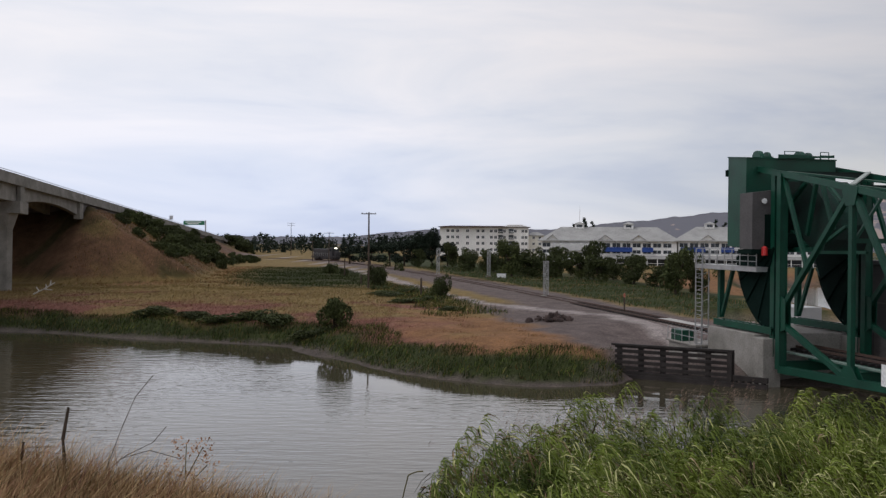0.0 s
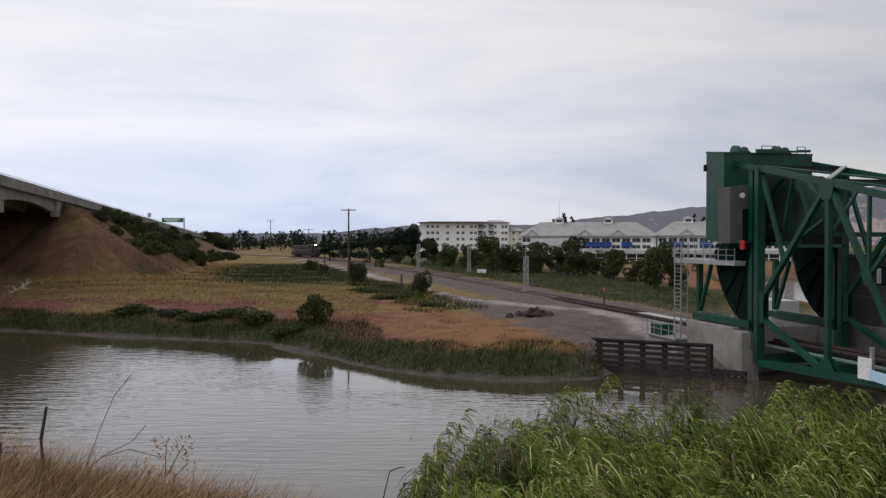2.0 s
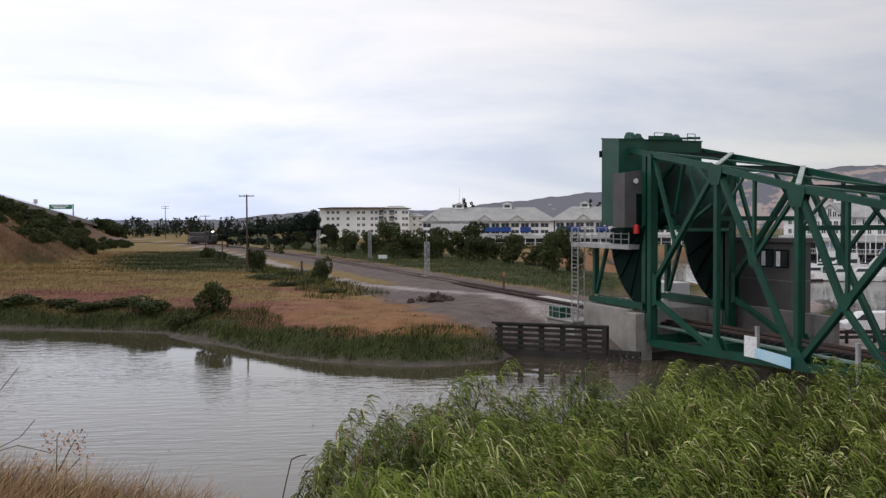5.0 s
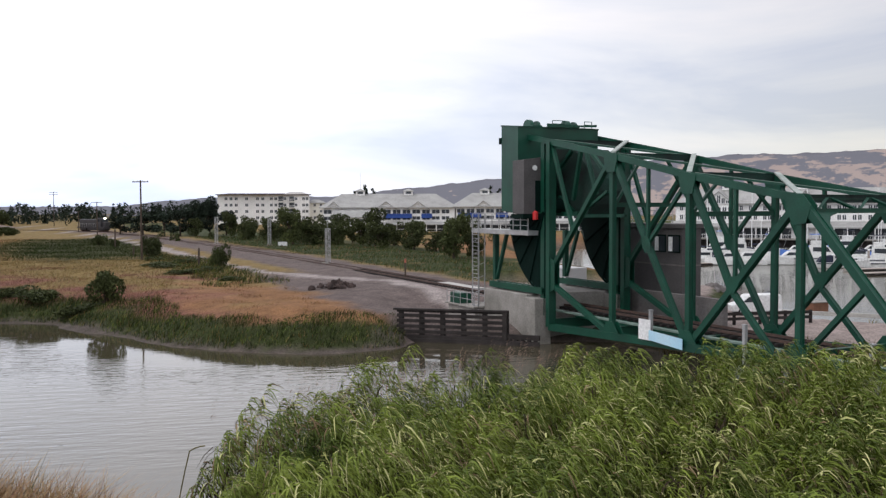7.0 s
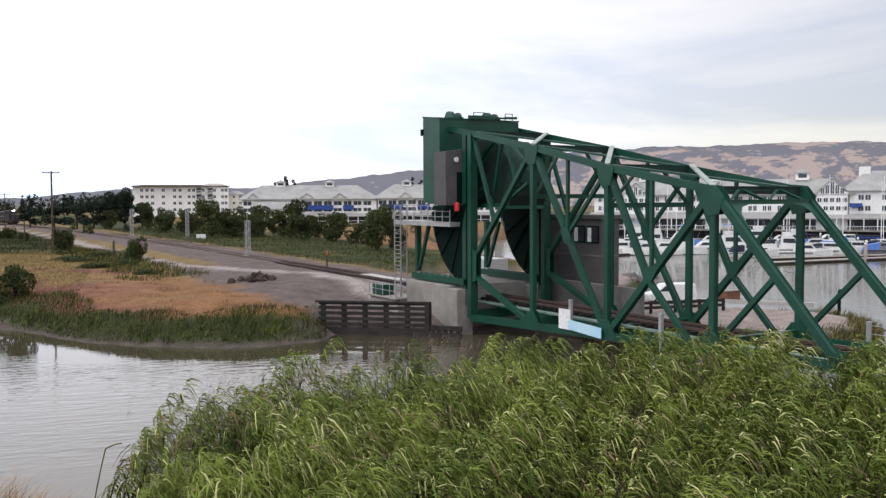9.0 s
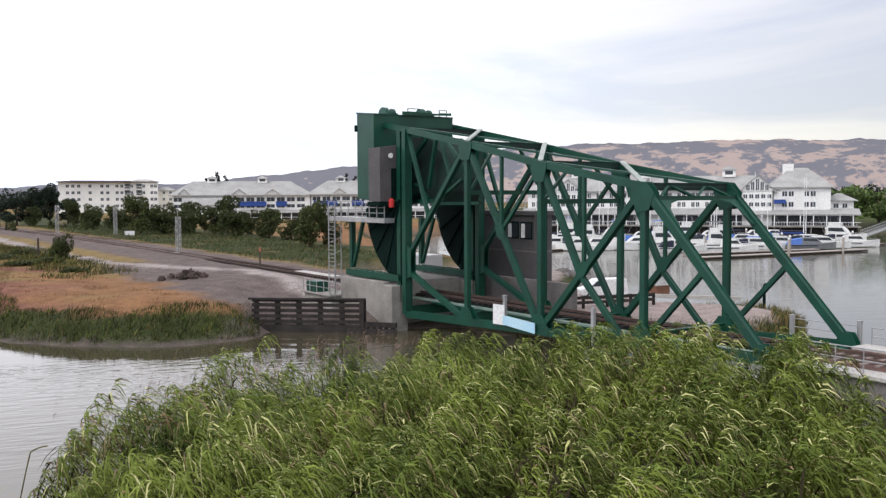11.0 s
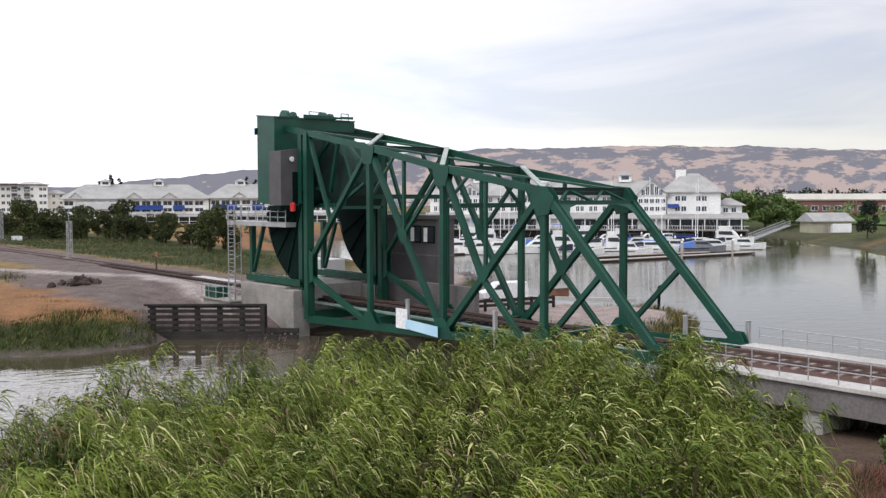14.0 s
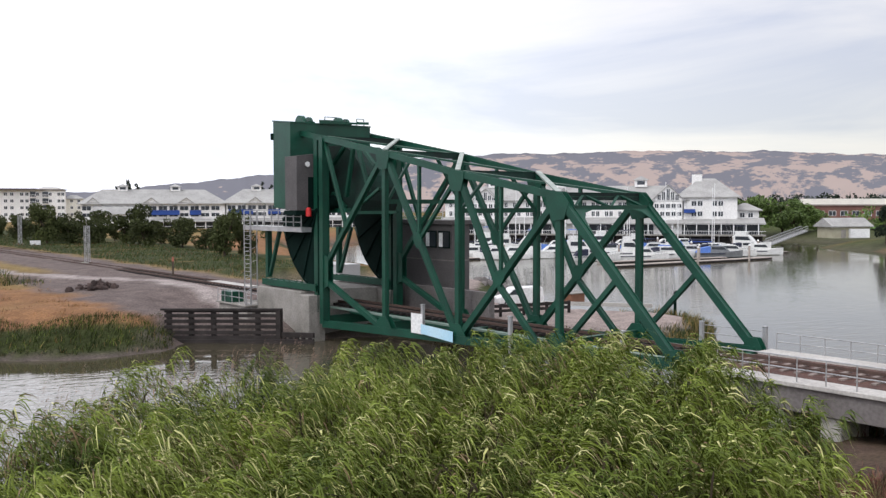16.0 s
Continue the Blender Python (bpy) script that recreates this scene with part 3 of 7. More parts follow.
for far in (0, 1):
    for i in range(4):
        member("lower_chord", low(i, far), low(i + 1, far), 0.5, 0.5)
    for i in range(3):
        member("upper_chord", top(i, far), top(i + 1, far), 0.4, 0.38)
    member("end_post", top(3, far), low(4, far), 0.42, 0.42)
    member("vertical_post", low(0, far), top(0, far), 0.5, 0.6)
    for i in (1, 2, 3):
        member("vertical_post", low(i, far), top(i, far), 0.36, 0.34)
    mid01 = low(0, far) + Vector((0.1, 0, 4.2))
    member("diagonal", mid01, top(1, far), 0.33, 0.34)
    member("diagonal", mid01 + Vector((0, 0, -0.9)), low(1, far), 0.34, 0.36)
    member("diagonal", top(0, far) + Vector((0.2, 0, -0.3)), low(0, far) + Vector((3.0, 0, 7.3)), 0.26, 0.24)
    member("diagonal", top(1, far), low(2, far), 0.33, 0.34)
    node = top(1, far) + (low(2, far) - top(1, far)) * 0.49
    member("hanger", node, node + Vector((0, 0, CH + 12.43 - (node.x - SP[1]) / (SP[2] - SP[1]) * 1.58 - node.z)), 0.2, 0.2, 0.02)
    member("sub_strut", top(2, far) + Vector((-0.3, 0, -0.4)), node, 0.22, 0.22, 0.02)
    gusset(node, [(-0.45, 0.35), (0.1, 0.6), (0.45, 0.1), (0.45, -0.45), (-0.1, -0.55), (-0.4, -0.1)], far, -0.8)
    node = low(2, far) + (top(3, far) - low(2, far)) * 0.45
    member("hanger", node, node + Vector((0, 0, CH + 10.85 - (node.x - SP[2]) / (SP[3] - SP[2]) * 1.47 - node.z)), 0.2, 0.2, 0.02)
    gusset(node, [(-0.5, -0.45), (0.1, -0.4), (0.5, 0.2), (0.3, 0.6), (-0.3, 0.5), (-0.5, 0.0)], far, -0.8)
    member("diagonal", low(2, far), top(3, far), 0.37, 0.38)
    member("diagonal", top(2, far), low(2, far) + (top(3, far) - low(2, far)) * 0.42, 0.34, 0.34)
    member("diagonal", low(2, far) + (top(3, far) - low(2, far)) * 0.42, low(3, far) + Vector((-1.6, 0, 0.1)), 0.3, 0.3)
    member("diagonal", low(3, far) + Vector((0.2, 0, 0.3)), top(3, far) + (low(4, far) - top(3, far)) * 0.52, 0.26, 0.28)
    for side in (-1, 1):
        for i in (1, 2):
            gusset(top(i, far), [(-0.75, 0.28), (0.75, 0.05), (0.7, -0.35), (0.45, -1.1), (-0.45, -1.1), (-0.75, -0.3)], far, side)
        gusset(top(3, far), [(-0.8, 0.35), (0.3, 0.25), (0.85, -0.35), (0.5, -1.25), (-0.4, -1.35), (-0.85, -0.4)], far, side)
        for i in (1, 2, 3):
            gusset(low(i, far), [(-1.0, -0.28), (1.0, -0.24), (0.95, 0.25), (0.35, 1.0), (-0.35, 1.0), (-0.95, 0.25)], far, side)
        gusset(low(4, far), [(-0.9, -0.28), (0.4, -0.28), (0.4, 0.2), (0.1, 0.7), (-0.5, 0.7)], far, side)
        gusset(low(0, far) + Vector((0.1, 0, 4)), [(-0.3, -1.5), (0.75, -1.1), (0.75, 1.0), (-0.3, 1.4)], far, side)

# cross members between the trusses
for i in range(5):
    a, b = low(i) + Vector((0, 0.25, 0.25 - 0.6 * (i == 4))), low(i, 1) + Vector((0, -0.25, 0.25 - 0.6 * (i == 4)))
    member("floor_beam", a, b, 0.35, 0.7)
for i in range(4):
    member("top_strut", top(i) + Vector((0, 0.2, 0)), top(i, 1) + Vector((0, -0.2, 0)), 0.3, 0.42, mat=GREEN_DULL)
for i in range(3):
    # light caught by the upper faces is put into these pale colours
    part("top_lateral", beam(bmesh.new(), top(i + 1) + Vector((-0.2, 0.1, 0.24)), top(i, 1) + Vector((0.2, -0.1, 0.24)), 0.32, 0.1), PALE_PLATE, bridge, "broad bracing plate painted pale for caught skylight")
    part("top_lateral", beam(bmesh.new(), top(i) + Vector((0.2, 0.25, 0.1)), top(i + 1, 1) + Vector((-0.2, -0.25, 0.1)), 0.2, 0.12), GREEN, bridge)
    part("lateral_cap", beam(bmesh.new(), top(i) + Vector((0.2, 0.25, 0.18)), top(i + 1, 1) + Vector((-0.2, -0.25, 0.18)), 0.2, 0.03), PALE_GREEN, bridge, "pale strip painted for light on the bracing's upper edge")
# sway frame
for i, dz in ((2, 2.3), (1, 3.3)):
    za = Vector((0, 0.2, -dz))
    zb = Vector((0, -0.2, -dz))
    member("sway_strut", top(i) + za, top(i, 1) + zb, 0.26, 0.3)
    for s0, k in ((0, 1), (1, -1)):
        member("knee_brace", top(i, s0) + Vector((0, k * 0.2, -dz + 0.05)), top(i, s0) + Vector((0, k * 2.3, -0.2)), 0.18, 0.18)
# portal at the free end
p0, p1 = top(3), top(3, 1)
dirp = (low(4) - top(3)).normalized()
for k in (0.0, 1.0):
    member("portal_beam", p0 + dirp * k + Vector((0, 0.3, 0.1)), p1 + dirp * k + Vector((0, -0.3, 0.1)), 0.25, 0.25)
for j in range(4):
    y0, y1 = 0.35 + j * 1.5, 0.35 + (j + 1) * 1.5
    a, b = (0.0, 1.0) if j % 2 else (1.0, 0.0)
    member("portal_lacing", Vector((p0.x, y0, p0.z + 0.1)) + dirp * a, Vector((p0.x, y1, p0.z + 0.1)) + dirp * b, 0.14, 0.14)
for s0, k in ((0, 1), (1, -1)):
    y = WID * s0 + k * 0.25

    def knee(u, v, w, y=y, k=k):
        return p0 * 1 + Vector((0, y - p0.y + k * u, 0)) + dirp * v + Vector((0, 0, w + 0.1))
    part("portal_knee", prism(bmesh.new(), [(0, 0.9), (1.5, 0.95), (1.42, 1.15), (0.75, 1.35), (0.35, 1.9), (0.2, 3.0), (0, 3.1)], 0.06, knee), GREEN, bridge)
# stringers under the rails
for y in (2.35, 4.3):
    member("stringer", Vector((0.2, y, RAIL_Z - 0.55)), Vector((SP[4], y, RAIL_Z - 0.55)), 0.3, 0.6, mat=GREEN)
member("walkway_edge", Vector((-2, 1.3, RAIL_Z - 0.28)), Vector((SP[4] + 1, 1.3, RAIL_Z - 0.22)), 0.12, 0.42, 0, PALE_GREEN)
member("walkway_edge", Vector((-2, 5.4, RAIL_Z - 0.28)), Vector((SP[4] + 1, 5.4, RAIL_Z - 0.22)), 0.12, 0.42, 0, PALE_GREEN)

# counterweight, rocking segments and machinery housing
CW0, CW1 = -5.6, -3.0
bm = bmesh.new()
prism(bm, [(CW0, 10.1), (CW1 - 0.7, 10.0), (CW1, 10.9), (CW1, 16.55), (CW0, 16.8)], 7.4, lambda u, v, w: Vector((u, 2.6 + w, v)))
part("counterweight", bm, GREEN, bridge, "tall dark green steel counterweight box")
part("counterweight_cap", beam(bmesh.new(), (CW0 - 0.05, 2.6, 16.85), (CW1 + 0.05, 2.6, 16.6), 7.5, 0.1), GREEN, bridge)
part("rear_apron", prism(bmesh.new(), [(1.4, 16.6), (6.0, 16.75), (6.0, 16.95), (4.6, 16.85), (1.4, 16.9)], 0.12, lambda u, v, w: Vector((CW1 + 0.2 + w, u, v))), GREEN, bridge)
for y, x in ((0.5, -4.4), (3.7, -4.0)):
    bm = bmesh.new()
    rod(bm, (x, y, 16.7), (x, y + 0.35, 16.7), 0.6, seg=18)
    rod(bm, (x, y + 0.8, 16.7), (x, y + 1.0, 16.7), 0.52, seg=18)
    box(bm, x - 0.9, x + 0.9, y, y + 0.9, 16.4, 16.8)
    part("lifting_lug", bm, GREEN, bridge)
for y0, y1 in ((2.2, 3.3), (5.2, 5.9)):
    bm = bmesh.new()
    for y in (y0, y1):
        beam(bm, (-3.3, y, 16.6), (-3.3, y, 17.2), 0.05, 0.05)
    for z in (16.95, 17.2):
        beam(bm, (-3.3, y0, z), (-3.3, y1, z), 0.05, 0.05)
    part("top_railing", bm, GREEN, bridge)
part("corner_lug", boxed(CW0 - 0.35, CW0, -1.15, -0.8, 15.4, 15.9), GREEN_DARK, bridge)
# dark machinery hut hung under the counterweight
bm = bmesh.new()
prism(bm, [(0, 9.9), (2.4, 9.9), (2.4, 14.25), (0, 13.95)], 1.7, lambda u, v, w: Vector((-2.1 + w, -1.6 + u, v)))
part("machinery_hut", bm, DARK_GREY, bridge, "dark grey sheet metal machinery hut")
part("hut_door", boxed(-1.26, -1.22, -0.62, 0.0, 10.0, 12.4), GREEN_DARK, bridge)
bm = bmesh.new()
rod(bm, (-1.2, -0.75, 13.35), (-1.05, -0.75, 13.35), 0.16, 0.2, 12)
part("hut_lamp", bm, WHITE, bridge)
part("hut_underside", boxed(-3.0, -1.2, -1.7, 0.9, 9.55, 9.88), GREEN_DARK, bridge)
for far in (0, 1):
    y = WID * far
    # tower leg doubled behind the heel post, with row of holes
    member("tower_leg", Vector((-0.95, y, 2.2)), Vector((-0.95, y, 15.6)), 0.5, 0.34)
    for k in range(11):
        # holes are thin near-black discs, their shade put into the colour
        part("lightening_hole", rod(bmesh.new(), (0.0, y - 0.275, 4.4 + k * 0.95), (0.0, y - 0.265, 4.4 + k * 0.95), 0.11, seg=10), GREEN_DARK, bridge)
    member("counterweight_arm", top(0, far), Vector((CW1 - 1.2, y, CH + UP[0] + 4.2 * 0.1825)), 0.4, 0.4)
    # rocking segment: web sector, rim and ribs
    C, R = Vector((0.4, y, 10.2)), 6.3
    arc = [(C.x + R * math.cos(a), C.z + R * math.sin(a)) for a in np.linspace(radians(188), radians(262), 18)]
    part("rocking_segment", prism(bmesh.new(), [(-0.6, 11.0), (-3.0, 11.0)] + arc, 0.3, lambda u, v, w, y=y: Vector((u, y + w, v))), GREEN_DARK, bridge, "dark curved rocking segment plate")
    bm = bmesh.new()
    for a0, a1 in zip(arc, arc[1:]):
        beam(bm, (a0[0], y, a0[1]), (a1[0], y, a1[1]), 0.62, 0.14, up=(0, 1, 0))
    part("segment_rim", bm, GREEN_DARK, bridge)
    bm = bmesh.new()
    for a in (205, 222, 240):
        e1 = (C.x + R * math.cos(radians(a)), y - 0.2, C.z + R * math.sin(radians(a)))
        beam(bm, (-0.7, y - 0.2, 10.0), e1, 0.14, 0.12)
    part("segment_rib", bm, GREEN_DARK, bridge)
    # track girder on the pier, front post and brace that carry the platform
    member("track_girder", Vector((-9.0, y, 4.05)), Vector((-0.7, y, 4.05)), 0.5, 0.75)
    for k in range(9):
        part("girder_stiffener", beam(bmesh.new(), (-8.6 + k * 0.95, y - 0.2, 3.75), (-8.6 + k * 0.95, y - 0.2, 4.35), 0.1, 0.1), GREEN, bridge)
    member("platform_post", Vector((-8.5, y, 4.4)), Vector((-8.5, y, 8.4)), 0.4, 0.4)
    member("platform_brace", Vector((-8.3, y, 4.6)), Vector((-6.6, y, 8.4)), 0.26, 0.26)
    member("platform_brace", Vector((-5.9, y, 8.4)), Vector((-2.4, y, 4.6)), 0.26, 0.26)
# curved web of the rolling heel with its fan of ribs, between the trusses
HEEL = [(-2.9, 9.75), (2.1, 9.75), (2.55, 10.6), (2.75, 11.6), (2.6, 12.5), (1.9, 13.5), (1.0, 14.3), (0.2, 14.75), (-2.9, 14.9)]
part("heel_web", prism(bmesh.new(), HEEL, 3.2, lambda u, v, w: Vector((u, 3.4 + w, v))), GREEN_DULL, bridge, "dull dark green curved heel web plate")
for a, b, t in (((1.0, 14.6), (-1.1, 13.0), 0.26), ((2.15, 14.45), (1.2, 10.9), 0.26), ((2.85, 14.35), (4.15, 11.3), 0.24), ((3.6, 14.2), (4.9, 13.1), 0.24),
                ((5.5, 11.5), (3.05, 10.3), 0.2), ((2.8, 9.74), (7.6, 9.8), 0.22), ((-0.7, 11.2), (1.2, 10.1), 0.22), ((-2.3, 9.85), (2.0, 9.9), 0.34)):
    member("heel_rib", Vector((a[0], 1.2, a[1])), Vector((b[0], 1.2, b[1])), t, t)
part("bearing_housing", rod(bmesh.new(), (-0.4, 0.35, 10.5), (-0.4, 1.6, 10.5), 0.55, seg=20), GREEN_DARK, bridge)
# inspection platform with rail and ladder
part("platform_floor", boxed(-10.7, -1.4, -1.15, 0.4, 8.25, 8.6), GALV, bridge, "galvanised steel inspection platform")
bm = bmesh.new()
for k in range(9):
    x = -10.6 + k * 1.14
    beam(bm, (x, -1.1, 8.6), (x, -1.1, 9.85), 0.06, 0.06)
for z in (9.0, 9.42, 9.85):
    beam(bm, (-10.6, -1.1, z), (-1.5, -1.1, z), 0.05, 0.05)
    beam(bm, (-10.6, -1.1, z), (-10.6, 0.35, z), 0.05, 0.05)
part("platform_railing", bm, GALV, bridge, "galvanised pipe railing")
bm = bmesh.new()
for x in (-10.35, -9.3):
    for y in (-1.25, -0.65):
        beam(bm, (x, y, 1.0), (x, y, 9.8), 0.07, 0.07)
for k in range(22):
    beam(bm, (-10.35, -1.25, 1.2 + k * 0.33), (-9.3, -1.25, 1.2 + k * 0.33), 0.04, 0.04)
for k in range(7):
    rod(bm, (-10.35, -1.25, 2 + k * 1.1), (-9.3, -0.65, 2.5 + k * 1.1), 0.02, seg=5)
part("ladder", bm, GALV, bridge, "galvanised caged ladder")
bm = bmesh.new()
rod(bm, (-1.0, -0.75, 9.45), (-1.0, -0.75, 10.0), 0.21, seg=14)
rod(bm, (-1.0, -0.75, 10.0), (-1.0, -0.75, 10.12), 0.21, 0.08, 14)
part("signal_lamp", bm, RED, bridge, "bright red signal housing")

# banners tied to the lower chord
part("banner", boxed(11.1, 12.3, -0.36, -0.33, 1.95, 3.25), WHITE, bridge, "white and pale blue vinyl banner")
SKYBLUE = material("pale_blue_vinyl", (0.36, 0.62, 0.78), (0.5, 0.7, 0.8), 0.4, 0.5)
bm = bmesh.new()
prism(bm, [(12.2, 2.0), (15.4, 1.78), (15.4, 2.45), (12.2, 2.62)], 0.03, lambda u, v, w: Vector((u, -0.4 + w, v)))
part("banner", bm, SKYBLUE, bridge)


# ---------------------------------------------------------------- pier, fender, track, approach
pier = thing("bridge_pier", BRIDGE, "weathered grey concrete pier standing in the river", "pier")
part("pier_wall", boxed(-9.2, -2.25, -0.75, WID + 0.75, -1.6, 3.68, 0.05), CONCRETE, pier)
part("pier_wall", boxed(-2.2, -0.75, -0.95, 0.5, -1.6, 3.5, 0.05), CONCRETE, pier)
part("pier_wall", boxed(-2.2, -0.75, WID - 0.5, WID + 0.95, -1.6, 3.5, 0.05), CONCRETE, pier)
part("rear_wall", boxed(-0.7, 9.5, WID + 1.2, WID + 1.7, -1.6, 3.9), CONCRETE_DARK, pier, "low dark concrete wall beyond the span")
bm = bmesh.new()
box(bm, -14.4, -9.3, -1.6, 0.8, 0.2, 1.9, 0.04)
box(bm, -14.6, -9.2, -1.8, 0.9, 1.95, 2.1, 0.03)
part("abutment_cap", bm, CONCRETE, pier)
part("equipment_box", boxed(-14.0, -12.2, -1.6, -0.4, 2.1, 3.0, 0.04), GREEN, pier, "green steel equipment box")
bm = bmesh.new()
for y in (-1.7, 0.8):
    for k in range(5):
        beam(bm, (-14.4 + 1.3 * k, y, 2.1), (-14.4 + 1.3 * k, y, 3.2), 0.05, 0.05)
    for z in (2.65, 3.2):
        beam(bm, (-14.4, y, z), (-9.2, y, z), 0.05, 0.05)
part("cap_railing", bm, GALV, pier)

# timber fender
fend = thing("timber_fender", BRIDGE, "black tarred timber fender wall in front of the pier", "fender")
FA, FB = Vector((-7.4, -9.4, 0)), Vector((-1.8, -2.7, 0))
fd = (FB - FA).normalized()
fn = Vector((fd.y, -fd.x, 0))
for k in range(6):
    c = FA + fd * (0.3 + k * (FB - FA).length / 5.25)
    part("pile", rod(bmesh.new(), c - fn * 0.25 + Vector((0, 0, -1.8)), c - fn * 0.25 + Vector((0, 0, 2.45)), 0.2, 0.19, 10), TIMBER, fend)
    part("cleat_block", beam(bmesh.new(), c - fn * 0.04 + Vector((0, 0, 0.0)), c - fn * 0.04 + Vector((0, 0, 2.3)), 0.34, 0.14, up=fn), TIMBER, fend)
for z in (0.35, 0.78, 1.2, 1.62, 2.04, 2.42):
    part("waler", beam(bmesh.new(), FA + Vector((0, 0, z)), FB + Vector((0, 0, z)), 0.24, 0.24 if z > 0.5 else 0.34, up=(0, 0, 1)), TIMBER, fend)
part("corner_post", beam(bmesh.new(), FB - fd * 0.2 + fn * 0.1 + Vector((0, 0, -0.6)), FB - fd * 0.2 + fn * 0.1 + Vector((0, 0, 2.52)), 0.34, 0.3, up=fn), TIMBER, fend)
part("top_rail", beam(bmesh.new(), FA - fd * 0.25 + fn * 0.1 + Vector((0, 0, 2.52)), FB + fd * 0.1 + fn * 0.1 + Vector((0, 0, 2.52)), 0.34, 0.14), TIMBER, fend)
for k in range(5):
    c = FB.lerp(Vector((0.2, -1.1, 0)), (k + 0.4) / 5)
    part("short_pile", rod(bmesh.new(), c + Vector((0, 0, -1.8)), c + Vector((0, 0, 0.75)), 0.17, 0.16, 9), TIMBER, fend)
part("low_waler", beam(bmesh.new(), FB + Vector((0, 0, 0.62)), Vector((0.2, -1.1, 0.62)), 0.3, 0.36), TIMBER, fend)
part("low_waler", beam(bmesh.new(), FA - fd * 0.6 + Vector((0, 0, 0.1)), Vector((0.2, -1.1, 0.15)), 0.3, 0.34), TIMBER, fend)

# rails and sleepers
SLEEPER_MESH = fast_mesh("sleeper", *(lambda b: ([tuple(v.co) for v in b.verts], [[v.index for v in f.verts] for f in b.faces]))(boxed(-0.11, 0.11, -1.3, 1.3, -0.2, 0.0, 0.01)), TIMBER)
SLEEPER_GREY = SLEEPER_MESH.copy()
SLEEPER_GREY.materials[0] = material("weathered_grey_sleeper", (0.30, 0.25, 0.225), (0.20, 0.16, 0.145), 1.5, 0.9, 0, 0.3, 14, vary=0.25)
track = thing("railway_track", BRIDGE, "single rusty railway track on timber sleepers and ballast", "railway track", kind="structure")


def swept(path, w, h, mat, name, label=""):
    bm = bmesh.new()
    for a, b in zip(path, path[1:]):
        beam(bm, a, b + (b - a).normalized() * 0.02, w, h)
    return part(name, bm, mat, track, label)


TS = [46, 33, 10, -10, -30, -50, -70, -90, -110, -130, -150, -170, -190, -210, -230, -250, -270, -290, -310, -330, -350, -370, -400, -450, -500]
for off in (-0.75, 0.75):
    swept([Vector((s, track_n(s) + off, RAIL_Z)) for s in TS], 0.075, 0.16, RUST, "rail")
bm = bmesh.new()
for a, b in zip(TS[3:], TS[4:]):
    pa, pb = Vector((a, track_n(a), RAIL_Z - 0.45)), Vector((b, track_n(b), RAIL_Z - 0.45))
    d = (pb - pa).normalized()
    n = Vector((-d.y, d.x, 0))
    vs = [bm.verts.new(q) for q in (pa - n * 2.6 - Vector((0, 0, 0.4)), pa - n * 1.5 + Vector((0, 0, 0.26)), pa + n * 1.5 + Vector((0, 0, 0.26)), pa + n * 2.6 - Vector((0, 0, 0.4)),
                                     pb - n * 2.6 - Vector((0, 0, 0.4)), pb - n * 1.5 + Vector((0, 0, 0.26)), pb + n * 1.5 + Vector((0, 0, 0.26)), pb + n * 2.6 - Vector((0, 0, 0.4)))]
    for i in range(3):
        bm.faces.new((vs[i], vs[i + 1], vs[i + 5], vs[i + 4]))
bmesh.ops.recalc_face_normals(bm, faces=bm.faces)
part("ballast_bed", bm, BALLAST, track)
for i in range(140):
    s = 45.5 - i * 0.72
    sl = new("sleeper", SLEEPER_GREY if s > 31 else SLEEPER_MESH)
    sl.parent = track
    sl.location = (s, track_n(s), RAIL_Z - 0.09)
# second siding track
for off in (-0.75, 0.75):
    swept([Vector((s, track_n(s) + 4.4 + off - 3.2 * math.exp((s + 60) / 14) , RAIL_Z - 0.1)) for s in TS[7:]], 0.075, 0.14, RUST, "rail")

# concrete approach span
appr = thing("approach_viaduct", BRIDGE, "pale concrete railway approach span with pipe railings", "viaduct")
A0, A1 = 32.6, 62.0
part("deck_slab", boxed(A0, A1, 0.35, WID - 0.35, 2.15, 2.42), CONCRETE_PALE, appr)
part("track_bed", boxed(A0, A1, 0.95, WID - 1.0, 2.42, 2.58), material("rusty_ballast", (0.13, 0.072, 0.058), (0.075, 0.045, 0.04), 1.4, 0.95, 0, 1.0, 14), appr, "reddish brown ballast between the walkways")
part("near_walkway", boxed(A0 + 0.4, A1, -0.3, 0.95, 2.45, 2.66, 0.03), CONCRETE_PALE, appr, "white concrete walkway edge")
part("far_walkway", boxed(A0, A1, WID - 1.0, WID + 0.3, 2.42, 2.72, 0.03), CONCRETE_PALE, appr)
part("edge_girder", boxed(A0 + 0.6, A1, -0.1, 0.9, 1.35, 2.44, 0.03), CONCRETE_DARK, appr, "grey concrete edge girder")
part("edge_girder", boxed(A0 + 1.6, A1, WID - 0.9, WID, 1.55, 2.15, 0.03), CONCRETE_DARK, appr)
part("pier_cap", boxed(A0 - 0.6, A0 + 1.4, -0.6, WID + 0.6, 0.9, 2.0, 0.04), CONCRETE, appr)
for s in (33.0, 37.0, 39.6, 46.5, 54.0):
    for n in (0.6, 2.3, 4.5, 6.2):
        part("column", boxed(s - 0.45, s + 0.45, n - 0.45, n + 0.45, -1.6, 1.55, 0.06), CONCRETE_PALE, appr)
